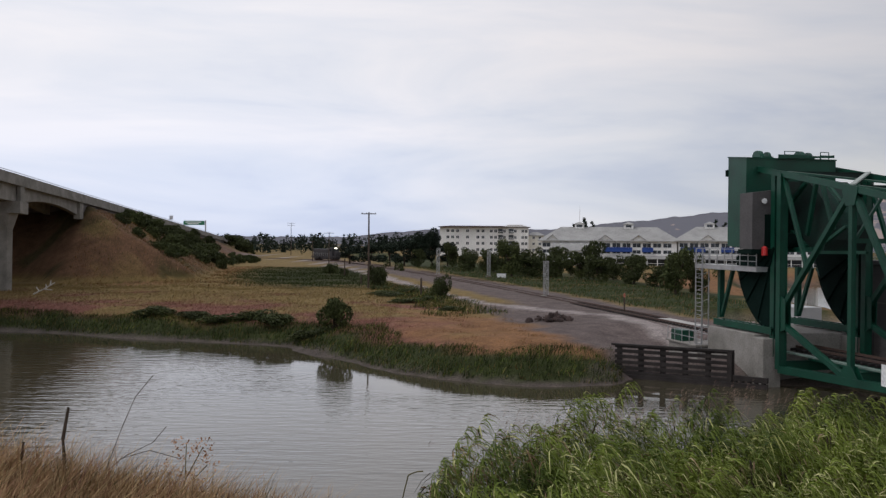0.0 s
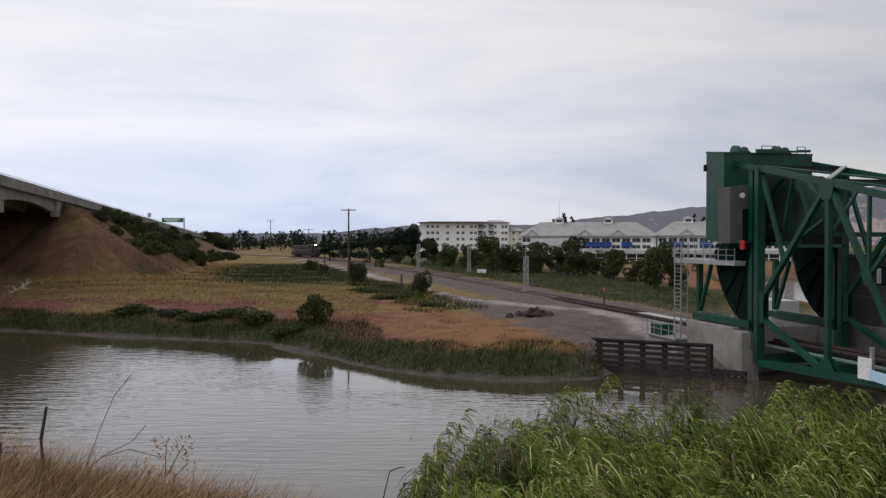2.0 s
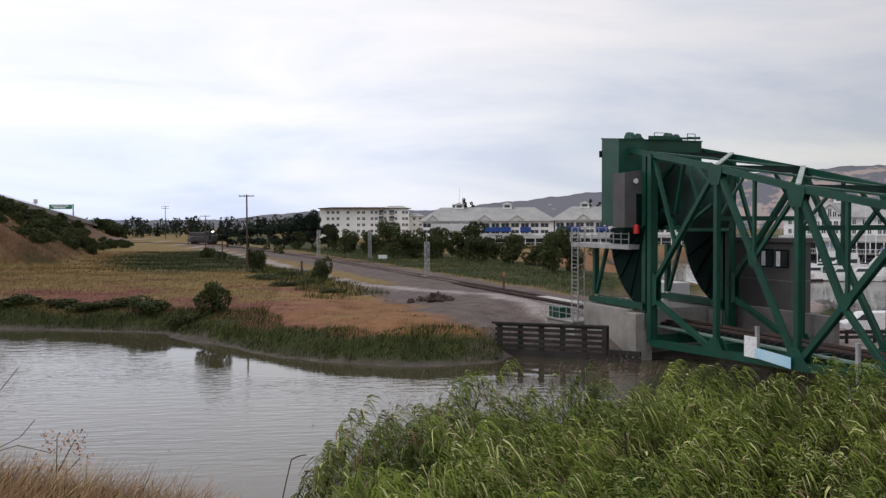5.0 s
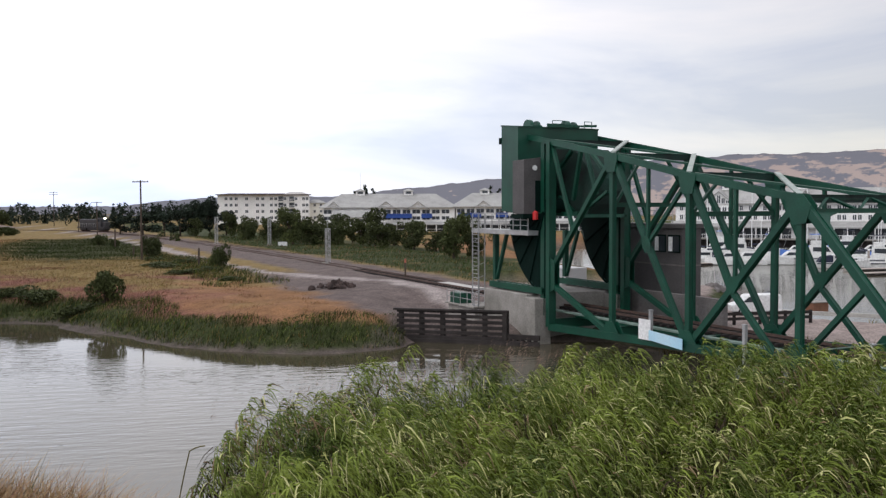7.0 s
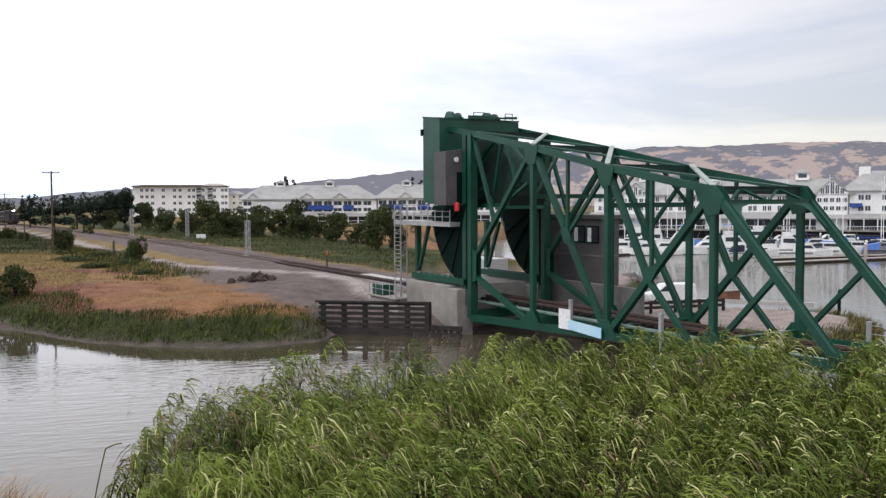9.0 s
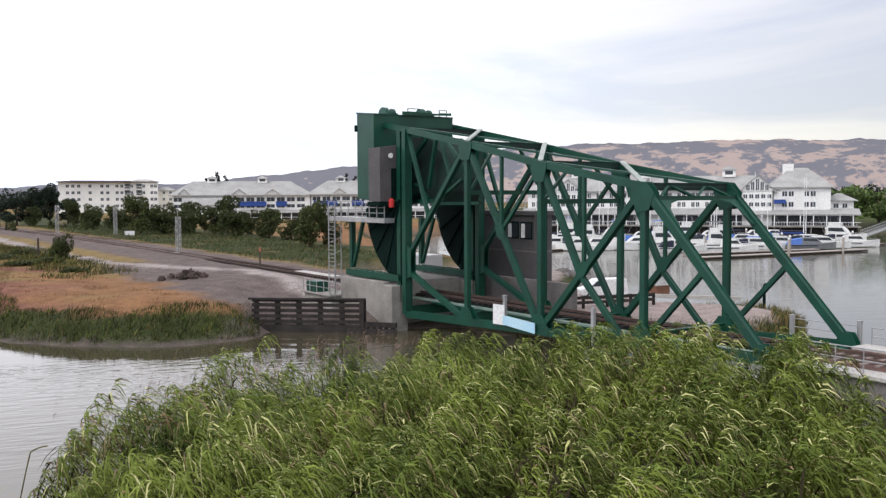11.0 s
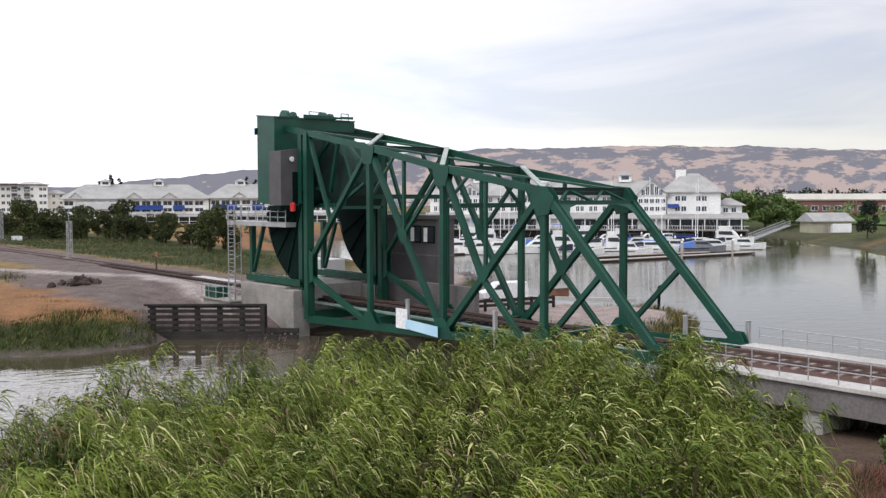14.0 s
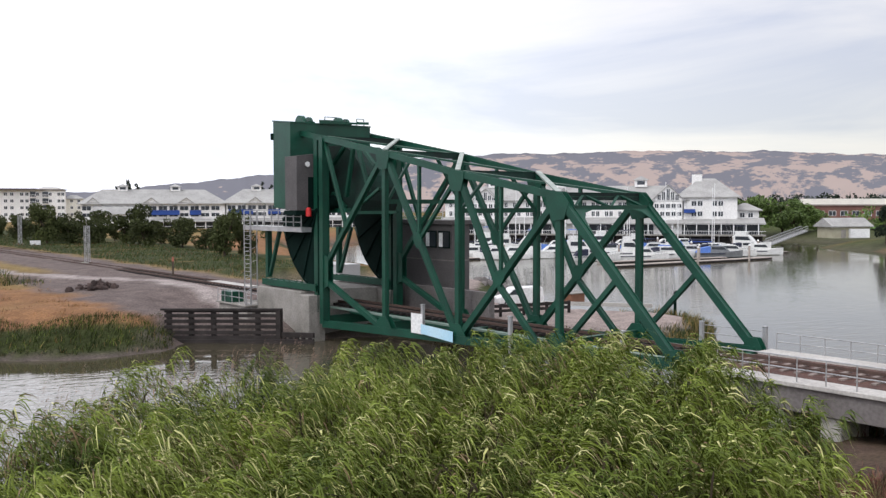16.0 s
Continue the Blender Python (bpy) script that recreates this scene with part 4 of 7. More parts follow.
for n, s0, h in ((-0.1, 34.2, 1.05), (WID + 0.15, 33.0, 0.9)):
    bm = bmesh.new()
    for k in range(21):
        rod(bm, (s0 + k * 1.33, n, 2.66), (s0 + k * 1.33, n, 2.7 + h), 0.028, seg=6)
    for z in (2.7 + h * 0.5, 2.7 + h):
        rod(bm, (s0, n, z), (A1, n, z), 0.028, seg=6)
    part("pipe_railing", bm, GALV, appr, "galvanised pipe railing")
# square grey posts beside the span
for s, n, z0, z1 in ((11.1, 0.62, 1.8, 3.7), (21.2, -1.0, -1.4, 3.97), (29.35, -1.0, -1.4, 4.0), (31.95, 7.6, -1.4, 3.75), (27.95, 7.6, -1.4, 3.65)):
    po = thing("marker_post", BRIDGE @ Matrix.Translation((s, n, 0)), "square grey galvanised post beside the bridge", "post", "posts beside the bridge")
    part("shaft", boxed(-0.11, 0.11, -0.11, 0.11, z0, z1, 0.02), GALV, po)
    part("cap", boxed(-0.13, 0.13, -0.13, 0.13, z1, z1 + 0.05, 0.01), GALV, po)
cab = thing("cable_barrier", BRIDGE, "two thin steel cables strung between grey posts", "barrier")
for z in (3.05, 3.5):
    part("cable", rod(bmesh.new(), (28.1, 7.6, z), (31.8, 7.6, z), 0.02, seg=6), GALV, cab)

# control house beyond the far truss
house = thing("control_house", BRIDGE, "dark grey two storey bridge control house with small windows", "building")
part("wall", boxed(-5.0, 4.1, 9.0, 10.8, 0.4, 8.75), DARK_GREY, house)
part("roof", boxed(-5.2, 4.25, 8.85, 10.95, 8.75, 9.1, 0.03), DARK_GREY, house)
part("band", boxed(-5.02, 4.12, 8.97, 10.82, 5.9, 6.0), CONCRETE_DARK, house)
for s in (0.8, 2.45):
    w = part("window", boxed(s, s + 1.45, 8.95, 8.99, 6.9, 8.25), GREEN_DARK, house)
    part("pane", boxed(s + 0.1, s + 1.35, 8.93, 8.95, 7.0, 8.15), GLASS, w)
    part("blind", boxed(s + 0.15, s + 0.6, 8.915, 8.93, 7.0, 8.1), WHITE, w)
bm = bmesh.new()
for k in range(9):
    rod(bm, (-5 + k, 9.0, 9.0), (-5 + k, 9.0, 10.1), 0.03, seg=6)
for z in (9.35, 9.7, 10.1):
    rod(bm, (-5, 9.0, z), (3, 9.0, z), 0.025, seg=6)
part("roof_railing", bm, GALV, house)
part("gauge_board", boxed(-1.5, -1.1, 8.9, 8.96, 1.6, 2.9), WHITE, house)

# ---------------------------------------------------------------- raised highway
hw = thing("highway_overpass", Matrix(), "long grey concrete highway overpass on flared columns", "overpass")
HD = (HW_B - HW_A)
HL = HD.length
hdir = HD.normalized()
hside = Vector((-hdir.y, hdir.x, 0)).normalized()


def hp(u, e, z):
    """A point u metres along the highway, e to its far side, z from the top of the parapet."""
    return HW_A + hdir * u + hside * e + Vector((0, 0, z))


def hbeam(name, u0, u1, e0, e1, z0, z1, mat, label=""):
    bm = bmesh.new()
    q = [bm.verts.new(hp(u, e, z)) for u in (u0, u1) for e, z in ((e0, z0), (e1, z0), (e1, z1), (e0, z1))]
    for f in ((0, 1, 2, 3), (7, 6, 5, 4), (0, 4, 5, 1), (1, 5, 6, 2), (2, 6, 7, 3), (3, 7, 4, 0)):
        bm.faces.new([q[i] for i in f])
    bmesh.ops.recalc_face_normals(bm, faces=bm.faces)
    return part(name, bm, mat, hw, label)


hbeam("parapet", -60, HL, 0, 0.25, -1.0, 0, CONCRETE)
hbeam("parapet", -60, HL, 30.7, 31.0, -1.0, 0, CONCRETE)
hbeam("deck", -60, HL, -0.15, 31.1, -1.6, -1.0, CONCRETE)
hbeam("handrail", -60, HL, 0.05, 0.12, 0.18, 0.26, GALV)
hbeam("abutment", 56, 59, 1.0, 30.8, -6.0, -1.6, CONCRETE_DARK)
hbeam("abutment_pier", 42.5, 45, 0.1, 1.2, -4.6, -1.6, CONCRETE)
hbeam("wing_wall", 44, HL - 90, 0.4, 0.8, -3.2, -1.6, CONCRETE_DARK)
for e0 in (0.6, 5.4, 10.2, 15.0, 20.0, 25.0, 29.8):
    bm = bmesh.new()
    us = np.linspace(10, 43, 12)
    dep = [2.3 - 1.0 * math.sin(math.pi * (u - 10) / 33) for u in us]
    lo = [(bm.verts.new(hp(u, e0, -1.6 - d)), bm.verts.new(hp(u, e0 + 0.9, -1.6 - d)), bm.verts.new(hp(u, e0 + 0.9, -1.6)), bm.verts.new(hp(u, e0, -1.6))) for u, d in zip(us, dep)]
    for a, b in zip(lo, lo[1:]):
        for i in range(4):
            bm.faces.new((a[i], a[(i + 1) % 4], b[(i + 1) % 4], b[i]))
    bmesh.ops.recalc_face_normals(bm, faces=bm.faces)
    part("haunched_girder", bm, CONCRETE, hw)
    hbeam("haunched_girder", -60, 10, e0, e0 + 0.9, -3.9, -1.6, CONCRETE)
hbeam("crossbeam", 7.2, 11.0, -0.4, 31, -5.6, -3.9, CONCRETE)
hbeam("pilaster", 8.6, 10.4, -0.05, 0.5, -3.9, -1.6, CONCRETE)
for e in (2.4, 11.5, 20.5, 29.0):
    c0 = hp(9.0, e, 0)
    bm = bmesh.new()
    rod(bm, (c0.x, c0.y, zat(c0.x, c0.y) - 1), (c0.x, c0.y, c0.z - 8.0), 1.15, 1.25, 8)
    rod(bm, (c0.x, c0.y, c0.z - 8.0), (c0.x, c0.y, c0.z - 5.5), 1.25, 2.1, 8)
    part("flared_column", bm, CONCRETE, hw)
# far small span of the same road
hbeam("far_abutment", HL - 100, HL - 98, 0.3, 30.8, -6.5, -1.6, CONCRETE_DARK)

# green overhead sign and small shield sign on the highway
SIGN_GREEN = material("sign_green", (0.02, 0.16, 0.08), (0.018, 0.14, 0.07), 1, 0.5)


sg = thing("overhead_road_sign", Matrix.Translation(hp(238, 5, 0)), "green overhead road sign on a steel post at the highway", "road sign")
part("post", rod(bmesh.new(), (3.5, 0, -1.6), (3.5, 0, 4.9), 0.28, 0.24, 10), GALV, sg)
part("mast_arm", rod(bmesh.new(), (3.5, 0, 4.0), (-4.4, 0, 4.0), 0.16, 0.12, 8), GALV, sg)
bd = part("board", boxed(-5.0, 3.2, -0.35, -0.25, 3.0, 4.7, 0.02), SIGN_GREEN, sg)
bm = bmesh.new()
for z0, xa, xb in ((4.0, -4.2, 1.9), (3.35, -3.4, 0.9)):
    box(bm, xa, xb, -0.372, -0.352, z0, z0 + 0.34)
part("lettering_bar", bm, WHITE, bd)
s2 = thing("route_sign", Matrix.Translation(hp(148, 0.5, 0)), "small grey backed road sign on a thin post", "road sign")
part("post", rod(bmesh.new(), (0, 0, -1.2), (0, 0, 1.7), 0.06, seg=6), GALV, s2)
part("plate", boxed(-0.55, 0.55, -0.05, -0.02, 0.6, 1.8, 0.01), GALV, s2)


# ---------------------------------------------------------------- plants
def mesh_arrays(name, verts, faces, mats, mat_index=None):
    me = bpy.data.meshes.new(name)
    me.from_pydata(verts.tolist(), [], faces.tolist())
    for m in mats:
        me.materials.append(m)
    if mat_index is not None:
        me.polygons.foreach_set("material_index", mat_index.astype(np.int32))
    return me


def ribbons(root, direction, droop, length, width, segs=3, roll=None):
    """Leaf blades: each starts at root, sets out along direction and bends by droop; they taper to a point."""
    n = len(root)
    side = np.cross(direction, np.array([0, 0, 1.0]))
    side /= np.linalg.norm(side, axis=1, keepdims=True) + 1e-9
    if roll is not None:
        side = side * np.cos(roll)[:, None] + np.cross(side, direction) * np.sin(roll)[:, None]
    ts = np.linspace(0, 1, segs + 1)
    taper = np.array([0.55, 1.0, 0.8, 0.06]) if segs == 3 else np.array([1.0, 0.7, 0.08])
    rows = []
    for t, tp in zip(ts, taper):
        c = root + direction * (length * t)[:, None] + droop * (length * t * t)[:, None]
        rows.append(c - side * (width * tp / 2)[:, None])
        rows.append(c + side * (width * tp / 2)[:, None])
    verts = np.stack(rows, 1).reshape(-1, 3)
    base = np.arange(n)[:, None] * (2 * segs + 2)
    faces = np.concatenate([base + np.array([2 * k, 2 * k + 1, 2 * k + 3, 2 * k + 2]) for k in range(segs)], 1).reshape(-1, 4)
    return verts, faces


def inside(poly, x, y):
    r = np.zeros(x.shape, bool)
    for (x0, y0), (x1, y1) in zip(poly, poly[1:] + poly[:1]):
        r ^= ((y0 > y) != (y1 > y)) & (x < (x1 - x0) * (y - y0) / (y1 - y0 + 1e-12) + x0)
    return r


def leaf_material(name, a, b, rough=0.55):
    m = material(name, a, b, 0.5, rough, 0, 0, 3, 0.6, vary=0.4)
    m.node_tree.nodes["Principled BSDF"].inputs["Specular IOR Level"].default_value = 0.10
    return m


REED_GREEN = leaf_material("reed_leaf", (0.192, 0.240, 0.042), (0.040, 0.064, 0.012), 0.55)
REED_PALE = leaf_material("reed_leaf_pale", (0.50, 0.48, 0.24), (0.30, 0.31, 0.10), 0.5)
REED_DRY = leaf_material("reed_leaf_dry", (0.26, 0.19, 0.11), (0.14, 0.09, 0.05))
# dead brown leaves, darkened further so the gaps between canes look shaded
THATCH_AND_SHADE = leaf_material("dead_thatch_and_shade", (0.04, 0.03, 0.018), (0.016, 0.013, 0.008), 0.9)
STEM = leaf_material("reed_stem", (0.20, 0.17, 0.08), (0.10, 0.09, 0.04))
GRASS_GOLD = leaf_material("grass_gold", (0.25, 0.175, 0.066), (0.15, 0.105, 0.042), 0.8)
GRASS_PINK = leaf_material("grass_seed_heads", (0.225, 0.095, 0.070), (0.13, 0.056, 0.044), 0.8)
GRASS_GREEN = leaf_material("grass_green", (0.038, 0.054, 0.014), (0.02, 0.031, 0.009), 0.8)
GRASS_ORANGE = leaf_material("grass_orange", (0.22, 0.115, 0.043), (0.14, 0.075, 0.03), 0.8)

REEDS = [(-0.8, 14.2), (-0.7, 18.6), (1.0, 22.4), (4.7, 26.0), (10.6, 27.4), (14.8, 25.2), (18.0, 22.2), (16.8, 18.8), (15.4, 15.6), (14.5, 13.2), (12.2, 9.6), (8, 9.8), (3, 11.2)]


def reed_bed():
    """Canes in mounds with deep hollows between: each cane bows downwind and ends in a fan of long arching leaves."""
    rng = np.random.default_rng(3)
    cx, cy = [], []
    for x, y in zip(rng.uniform(-2, 20.5, 4500), rng.uniform(9, 28, 4500)):
        if inside(REEDS, np.array([x]), np.array([y]))[0] and all((x - a) ** 2 + (y - b) ** 2 > 2.9 for a, b in zip(cx, cy)):
            cx.append(x), cy.append(y)
    cx, cy = np.array(cx), np.array(cy)
    m = len(cx)
    bearing = np.degrees(np.arctan2(cx, cy))
    mound_top = 6.25 + 0.7 * np.clip((bearing - 26) / 12, 0, 1) + 0.42 * np.clip((5 - cx) / 4, 0, 1) + 0.08 * np.exp(-((bearing - 40) / 4) ** 2) + 0.18 * wobble(cx, cy, 2.6, 3) + 0.2 * wobble(cx, cy, 5.0, 6) + rng.normal(0, 0.26, m)
    mound_top -= 1.25 * (rng.random(m) < 0.17) * (np.hypot(cx, cy) < 23)
    mound_top -= 1.9 * np.clip((bearing - 44.5) / 6, 0, 1)
    mound_r = rng.uniform(1.1, 1.55, m)
    tone = rng.random(m)
    mdir = rng.normal(-0.1, 0.35, m)
    c = np.repeat(np.arange(m), 56)
    n = len(c)
    rr, aa = np.sqrt(rng.random(n)), rng.uniform(0, 6.283, n)
    ox, oy = rr * np.cos(aa), rr * np.sin(aa)
    x, y = cx[c] + ox * mound_r[c] * 0.85, cy[c] + oy * mound_r[c] * 0.85
    gz = ground_height(x, y)
    h = np.maximum(0.8, mound_top[c] + 0.02 - 2.0 * rr ** 2 - np.abs(rng.normal(0, 0.28, n)) - gz)
    wind = np.stack([1.1 * np.cos(mdir[c]) + 0.5 * ox, np.sin(mdir[c]) + 0.5 * oy, np.zeros(n)], 1)
    bow = rng.uniform(0.13, 0.34, n)
    base = np.stack([x, y, gz], 1)

    def along(t):
        return base + np.array([0, 0, 1.0]) * (h * t)[:, None] + wind * (bow * h * t ** 2.6)[:, None]
    allv, allf, mi, off = [], [], [], 0
    v, f = ribbons(base, np.repeat([[0, 0, 1.0]], n, 0), wind * bow[:, None], h * 0.98, np.full(n, 0.026), 3)
    allv.append(v), allf.append(f + off), mi.append(np.full(len(f), 3))
    off += len(v)
    heading = np.arctan2(wind[:, 1], wind[:, 0])
    # dead leaves hang round the lower canes, near-black to paint the hollows' shade
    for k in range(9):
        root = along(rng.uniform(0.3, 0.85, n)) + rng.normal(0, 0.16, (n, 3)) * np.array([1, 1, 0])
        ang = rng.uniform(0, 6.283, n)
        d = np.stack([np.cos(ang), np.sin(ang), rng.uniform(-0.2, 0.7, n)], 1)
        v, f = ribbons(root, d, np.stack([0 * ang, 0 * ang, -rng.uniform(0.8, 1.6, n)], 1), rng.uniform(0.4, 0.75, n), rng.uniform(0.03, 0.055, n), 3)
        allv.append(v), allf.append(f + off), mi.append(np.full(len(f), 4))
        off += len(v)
    # live leaves: the topmost stand up and fan downwind, those below arch over and hang
    per = 36
    for k in range(per):
        low_down = k / per
        t = 1.0 - low_down ** 1.4 * np.minimum(0.55, 0.95 / h)
        root = along(t)
        side = np.where((k + rng.integers(0, 2, n)) % 2 == 0, 1.0, -1.0)
        ang = heading + side * rng.uniform(0.0, 1.0, n) ** 1.2 * (1.5 + 1.3 * low_down)
        d = np.stack([np.cos(ang), np.sin(ang), rng.uniform(0.1, 1.1, n) * (1.2 - 1.0 * low_down)], 1)
        d /= np.linalg.norm(d, axis=1, keepdims=True)
        droop = np.stack([0.22 + 0 * ang, rng.normal(0, 0.1, n), -rng.uniform(0.7, 1.7, n)], 1)
        ln = rng.uniform(0.22, 0.5, n) * (0.85 + 0.25 * (k > 2))
        v, f = ribbons(root, d, droop, ln, rng.uniform(0.019, 0.038, n), 3, rng.normal(0, 0.8, n))
        dry = rng.random(n) < 0.02 + 0.14 * (low_down > 0.75) + 0.12 * (tone[c] > 0.92)
        kind = np.where(dry, 2, np.where(rng.random(n) < 0.09 + 0.10 * (tone[c] < 0.3), 1, 0))
        allv.append(v), allf.append(f + off), mi.append(np.repeat(kind, 3))
        off += len(v)
    me = mesh_arrays("giant_reed", np.concatenate(allv), np.concatenate(allf), [REED_GREEN, REED_PALE, REED_DRY, STEM, THATCH_AND_SHADE], np.concatenate(mi))
    return tagged(new("giant_reed", me), "dense green giant reed bed bent by wind with dry blades", "reeds", kind="stuff")


def reed_plumes():
    """Old brownish flower plumes that stand above the riverward edge of the bed, blown downwind."""
    rng = np.random.default_rng(6)
    n = 170
    t = rng.random(n) ** 1.2
    x, y = 0.3 + 8.5 * t + rng.normal(0, 0.5, n), 19.6 + 6.2 * np.clip(t * 1.2, 0, 1) + rng.normal(0, 0.7, n)
    z = ground_height(x, y)
    h = 6.3 + rng.normal(0, 0.2, n) - z - 0.3 * (x < 0.6)
    base = np.stack([x, y, z], 1)
    lean = np.stack([rng.uniform(0.06, 0.22, n), rng.normal(0, 0.04, n), 0 * x], 1)
    v, f = ribbons(base, np.repeat([[0, 0, 1.0]], n, 0), lean, h, np.full(n, 0.016), 3)
    allv, allf, off = [v], [f], len(v)
    for k in range(16):
        u = rng.uniform(0.9, 1.0, n)
        root = base + np.array([0, 0, 1.0]) * (h * u)[:, None] + lean * (h * u * u)[:, None]
        d = np.stack([rng.uniform(0.1, 0.9, n), rng.normal(0, 0.3, n), rng.uniform(0.4, 1.0, n)], 1)
        v, f = ribbons(root, d, np.stack([0.3 + 0 * x, 0 * x, -rng.uniform(0.2, 0.7, n)], 1), rng.uniform(0.08, 0.2, n), rng.uniform(0.008, 0.016, n), 2)
        allv.append(v), allf.append(f + off)
        off += len(v)
    vv = np.concatenate(allv)
    me = bpy.data.meshes.new("reed_plumes")
    me.from_pydata(vv.tolist(), [], [q for a in allf for q in a.tolist()])
    me.materials.append(PLUME)
    return tagged(new("reed_plumes", me), "old brownish feathery plumes above the green reeds", "reeds", kind="stuff")


PLUME = leaf_material("old_plume", (0.19, 0.13, 0.10), (0.11, 0.075, 0.06), 0.85)
reed_plumes()
reed_bed()

# one tall broad-leaved cane and a curled dead cane at the edge of the bed
cane = thing("tall_cane", Matrix.Translation((8.3, 14.6, zat(8.3, 14.6))), "tall reed cane with broad pale drooping leaves", "reed")
ch = 5.95 - zat(8.3, 14.6)
part("stem", rod(bmesh.new(), (0, 0, -0.1), (0.25, 0, ch), 0.02, 0.012, 6), STEM, cane)
rng = np.random.default_rng(8)
for k in range(10):
    z = ch - 0.16 * k
    d = np.array([[rng.uniform(-0.9, 0.9), rng.uniform(-0.9, 0.2), 0.8]])
    v, f = ribbons(np.array([[0.25 * z / ch, 0, z]]), d / np.linalg.norm(d), np.array([[0.1, 0, -1.3]]), np.array([0.75]), np.array([0.075]), 3)
    lf = new("leaf", mesh_arrays("leaf", v, f, [REED_PALE]))
    lf.parent = cane
dead = thing("dead_cane", Matrix.Translation((-0.75, 15.6, zat(-0.75, 15.6))), "thin curled dead cane arching over the water", "dead stalk")
cz = 6.25 - zat(-0.75, 15.6)
bm = bmesh.new()
pts = [Vector((-0.15 + 0.12 * math.sin(t * 3) + 0.75 * max(0, t - 0.55) ** 1.3 * 2.2, 0, cz * min(1, t * 1.25) + 0.25 * math.sin(max(0, t - 0.6) * 4))) for t in np.linspace(0, 1, 16)]
for a, b in zip(pts, pts[1:]):
    rod(bm, a, b, 0.012, 0.011, 5)
part("stem", bm, STEM, dead)


def grass(name, x, y, height, width, mats, share, label, seed, lean=(0.12, 0.0), per=1, kind_of=None):
    rng = np.random.default_rng(seed)
    x, y = np.repeat(x, per), np.repeat(y, per)
    x, y = x + rng.normal(0, 0.08, len(x)), y + rng.normal(0, 0.08, len(y))
    n = len(x)
    z = ground_height(x, y) - 0.03
    d = np.stack([rng.normal(lean[0], 0.3, n), rng.normal(lean[1], 0.3, n), np.ones(n)], 1)
    droop = np.stack([rng.normal(0.2, 0.25, n), rng.normal(0, 0.2, n), -rng.uniform(0.0, 0.35, n)], 1)
    hh = height * rng.uniform(0.55, 1.25, n)
    v, f = ribbons(np.stack([x, y, z], 1), d, droop, hh, width * rng.uniform(0.7, 1.3, n), 2)
    kind = rng.choice(len(mats), n, p=share) if kind_of is None else kind_of(x, y, rng)
    me = mesh_arrays(name, v, f, mats, np.repeat(kind, 2))
    return tagged(new(name, me), label, "grass", kind="stuff")


def scatter(seed, n, x0, x1, y0, y1, keep):
    rng = np.random.default_rng(seed)
    x, y = rng.uniform(x0, x1, n), rng.uniform(y0, y1, n)
    ok = keep(x, y)
    return x[ok], y[ok]


# grass on the bank by the camera
BANK_STRAW = leaf_material("bank_straw", (0.52, 0.37, 0.20), (0.36, 0.25, 0.13), 0.8)
BANK_RUST = leaf_material("bank_rust_grass", (0.46, 0.26, 0.16), (0.30, 0.17, 0.10), 0.8)
gx, gy = scatter(11, 42000, -13, 1.2, 8.3, 14.5, lambda x, y: ground_height(x, y) > 4.4)
grass("dry_grass", gx, gy, 0.62, 0.011, [BANK_STRAW, BANK_RUST, GRASS_GREEN, GRASS_PINK], [0.62, 0.25, 0.07, 0.06], "dry golden brown grass on the near bank", 12, per=2)
# dark marsh grass along the far water's edge
gx, gy = scatter(13, 95000, -62, 13.5, 62, 112, lambda x, y: (lambda d: (x + y < 88) & (d > 0.9 + 0.4 * wobble(x, y, 2.5, 4)) & (d < 6.4 + 1.6 * wobble(x, y, 6, 2)) & (ground_height(x, y) > 0.08))(shore_distance(x, y)))
grass("marsh_grass", gx, gy, 0.5 + 0.3 * np.repeat(wobble(gx, gy, 2.2, 7), 2), 0.036, [GRASS_GREEN, GRASS_GOLD, REED_GREEN], [0.76, 0.09, 0.15], "dark green marsh grass along the waterline", 14, per=2)


def dry_kind(x, y, rng):
    w = wobble(x, y, 7, 1) + 0.5 * wobble(x, y, 3, 5) + rng.normal(0, 0.3, len(x)) + 1.15 - shore_distance(x, y) / 20
    k = np.where(w + rng.normal(0, 0.35, len(x)) > 0.05, 1, 0)
    k = np.where((x > -1 + 3 * wobble(x, y, 5, 2)) & (rng.random(len(x)) < 0.75), 2, k)
    return np.where(rng.random(len(x)) < 0.14, 3, k)


def dry_zone(x, y):
    d = shore_distance(x, y)
    inv = BRIDGE_INV
    s = inv[0][0] * x + inv[0][1] * y + inv[0][3]
    n = inv[1][0] * x + inv[1][1] * y + inv[1][3]
    return (d > 5.4) & ((x < -5) | (wobble(x, y, 1.6, 3) > 0.35)) & (n < np.where(s > -58, -11.6, -8.5) + 1.3 * wobble(x, y, 3, 5)) & (y < 150 + 0 * x) & (ground_height(x, y) < 7)


gx, gy = scatter(15, 110000, -75, 20, 66, 150, dry_zone)
grass("dry_meadow_grass", gx, gy, 0.34, 0.02, [GRASS_GOLD, GRASS_PINK, GRASS_ORANGE, GRASS_GREEN], None, "tall dry meadow grass in gold, pink and orange", 16, kind_of=dry_kind, per=2)
gx, gy = scatter(17, 9000, 32, 57, 48, 66, lambda x, y: (lambda d: (d > 0.2) & (d < 2.6))(shore_distance(x, y)))
grass("lot_edge_grass", gx, gy, 0.7, 0.045, [GRASS_GREEN, GRASS_GOLD], [0.6, 0.4], "rough green and straw grass on the yard's edge", 18, per=2)
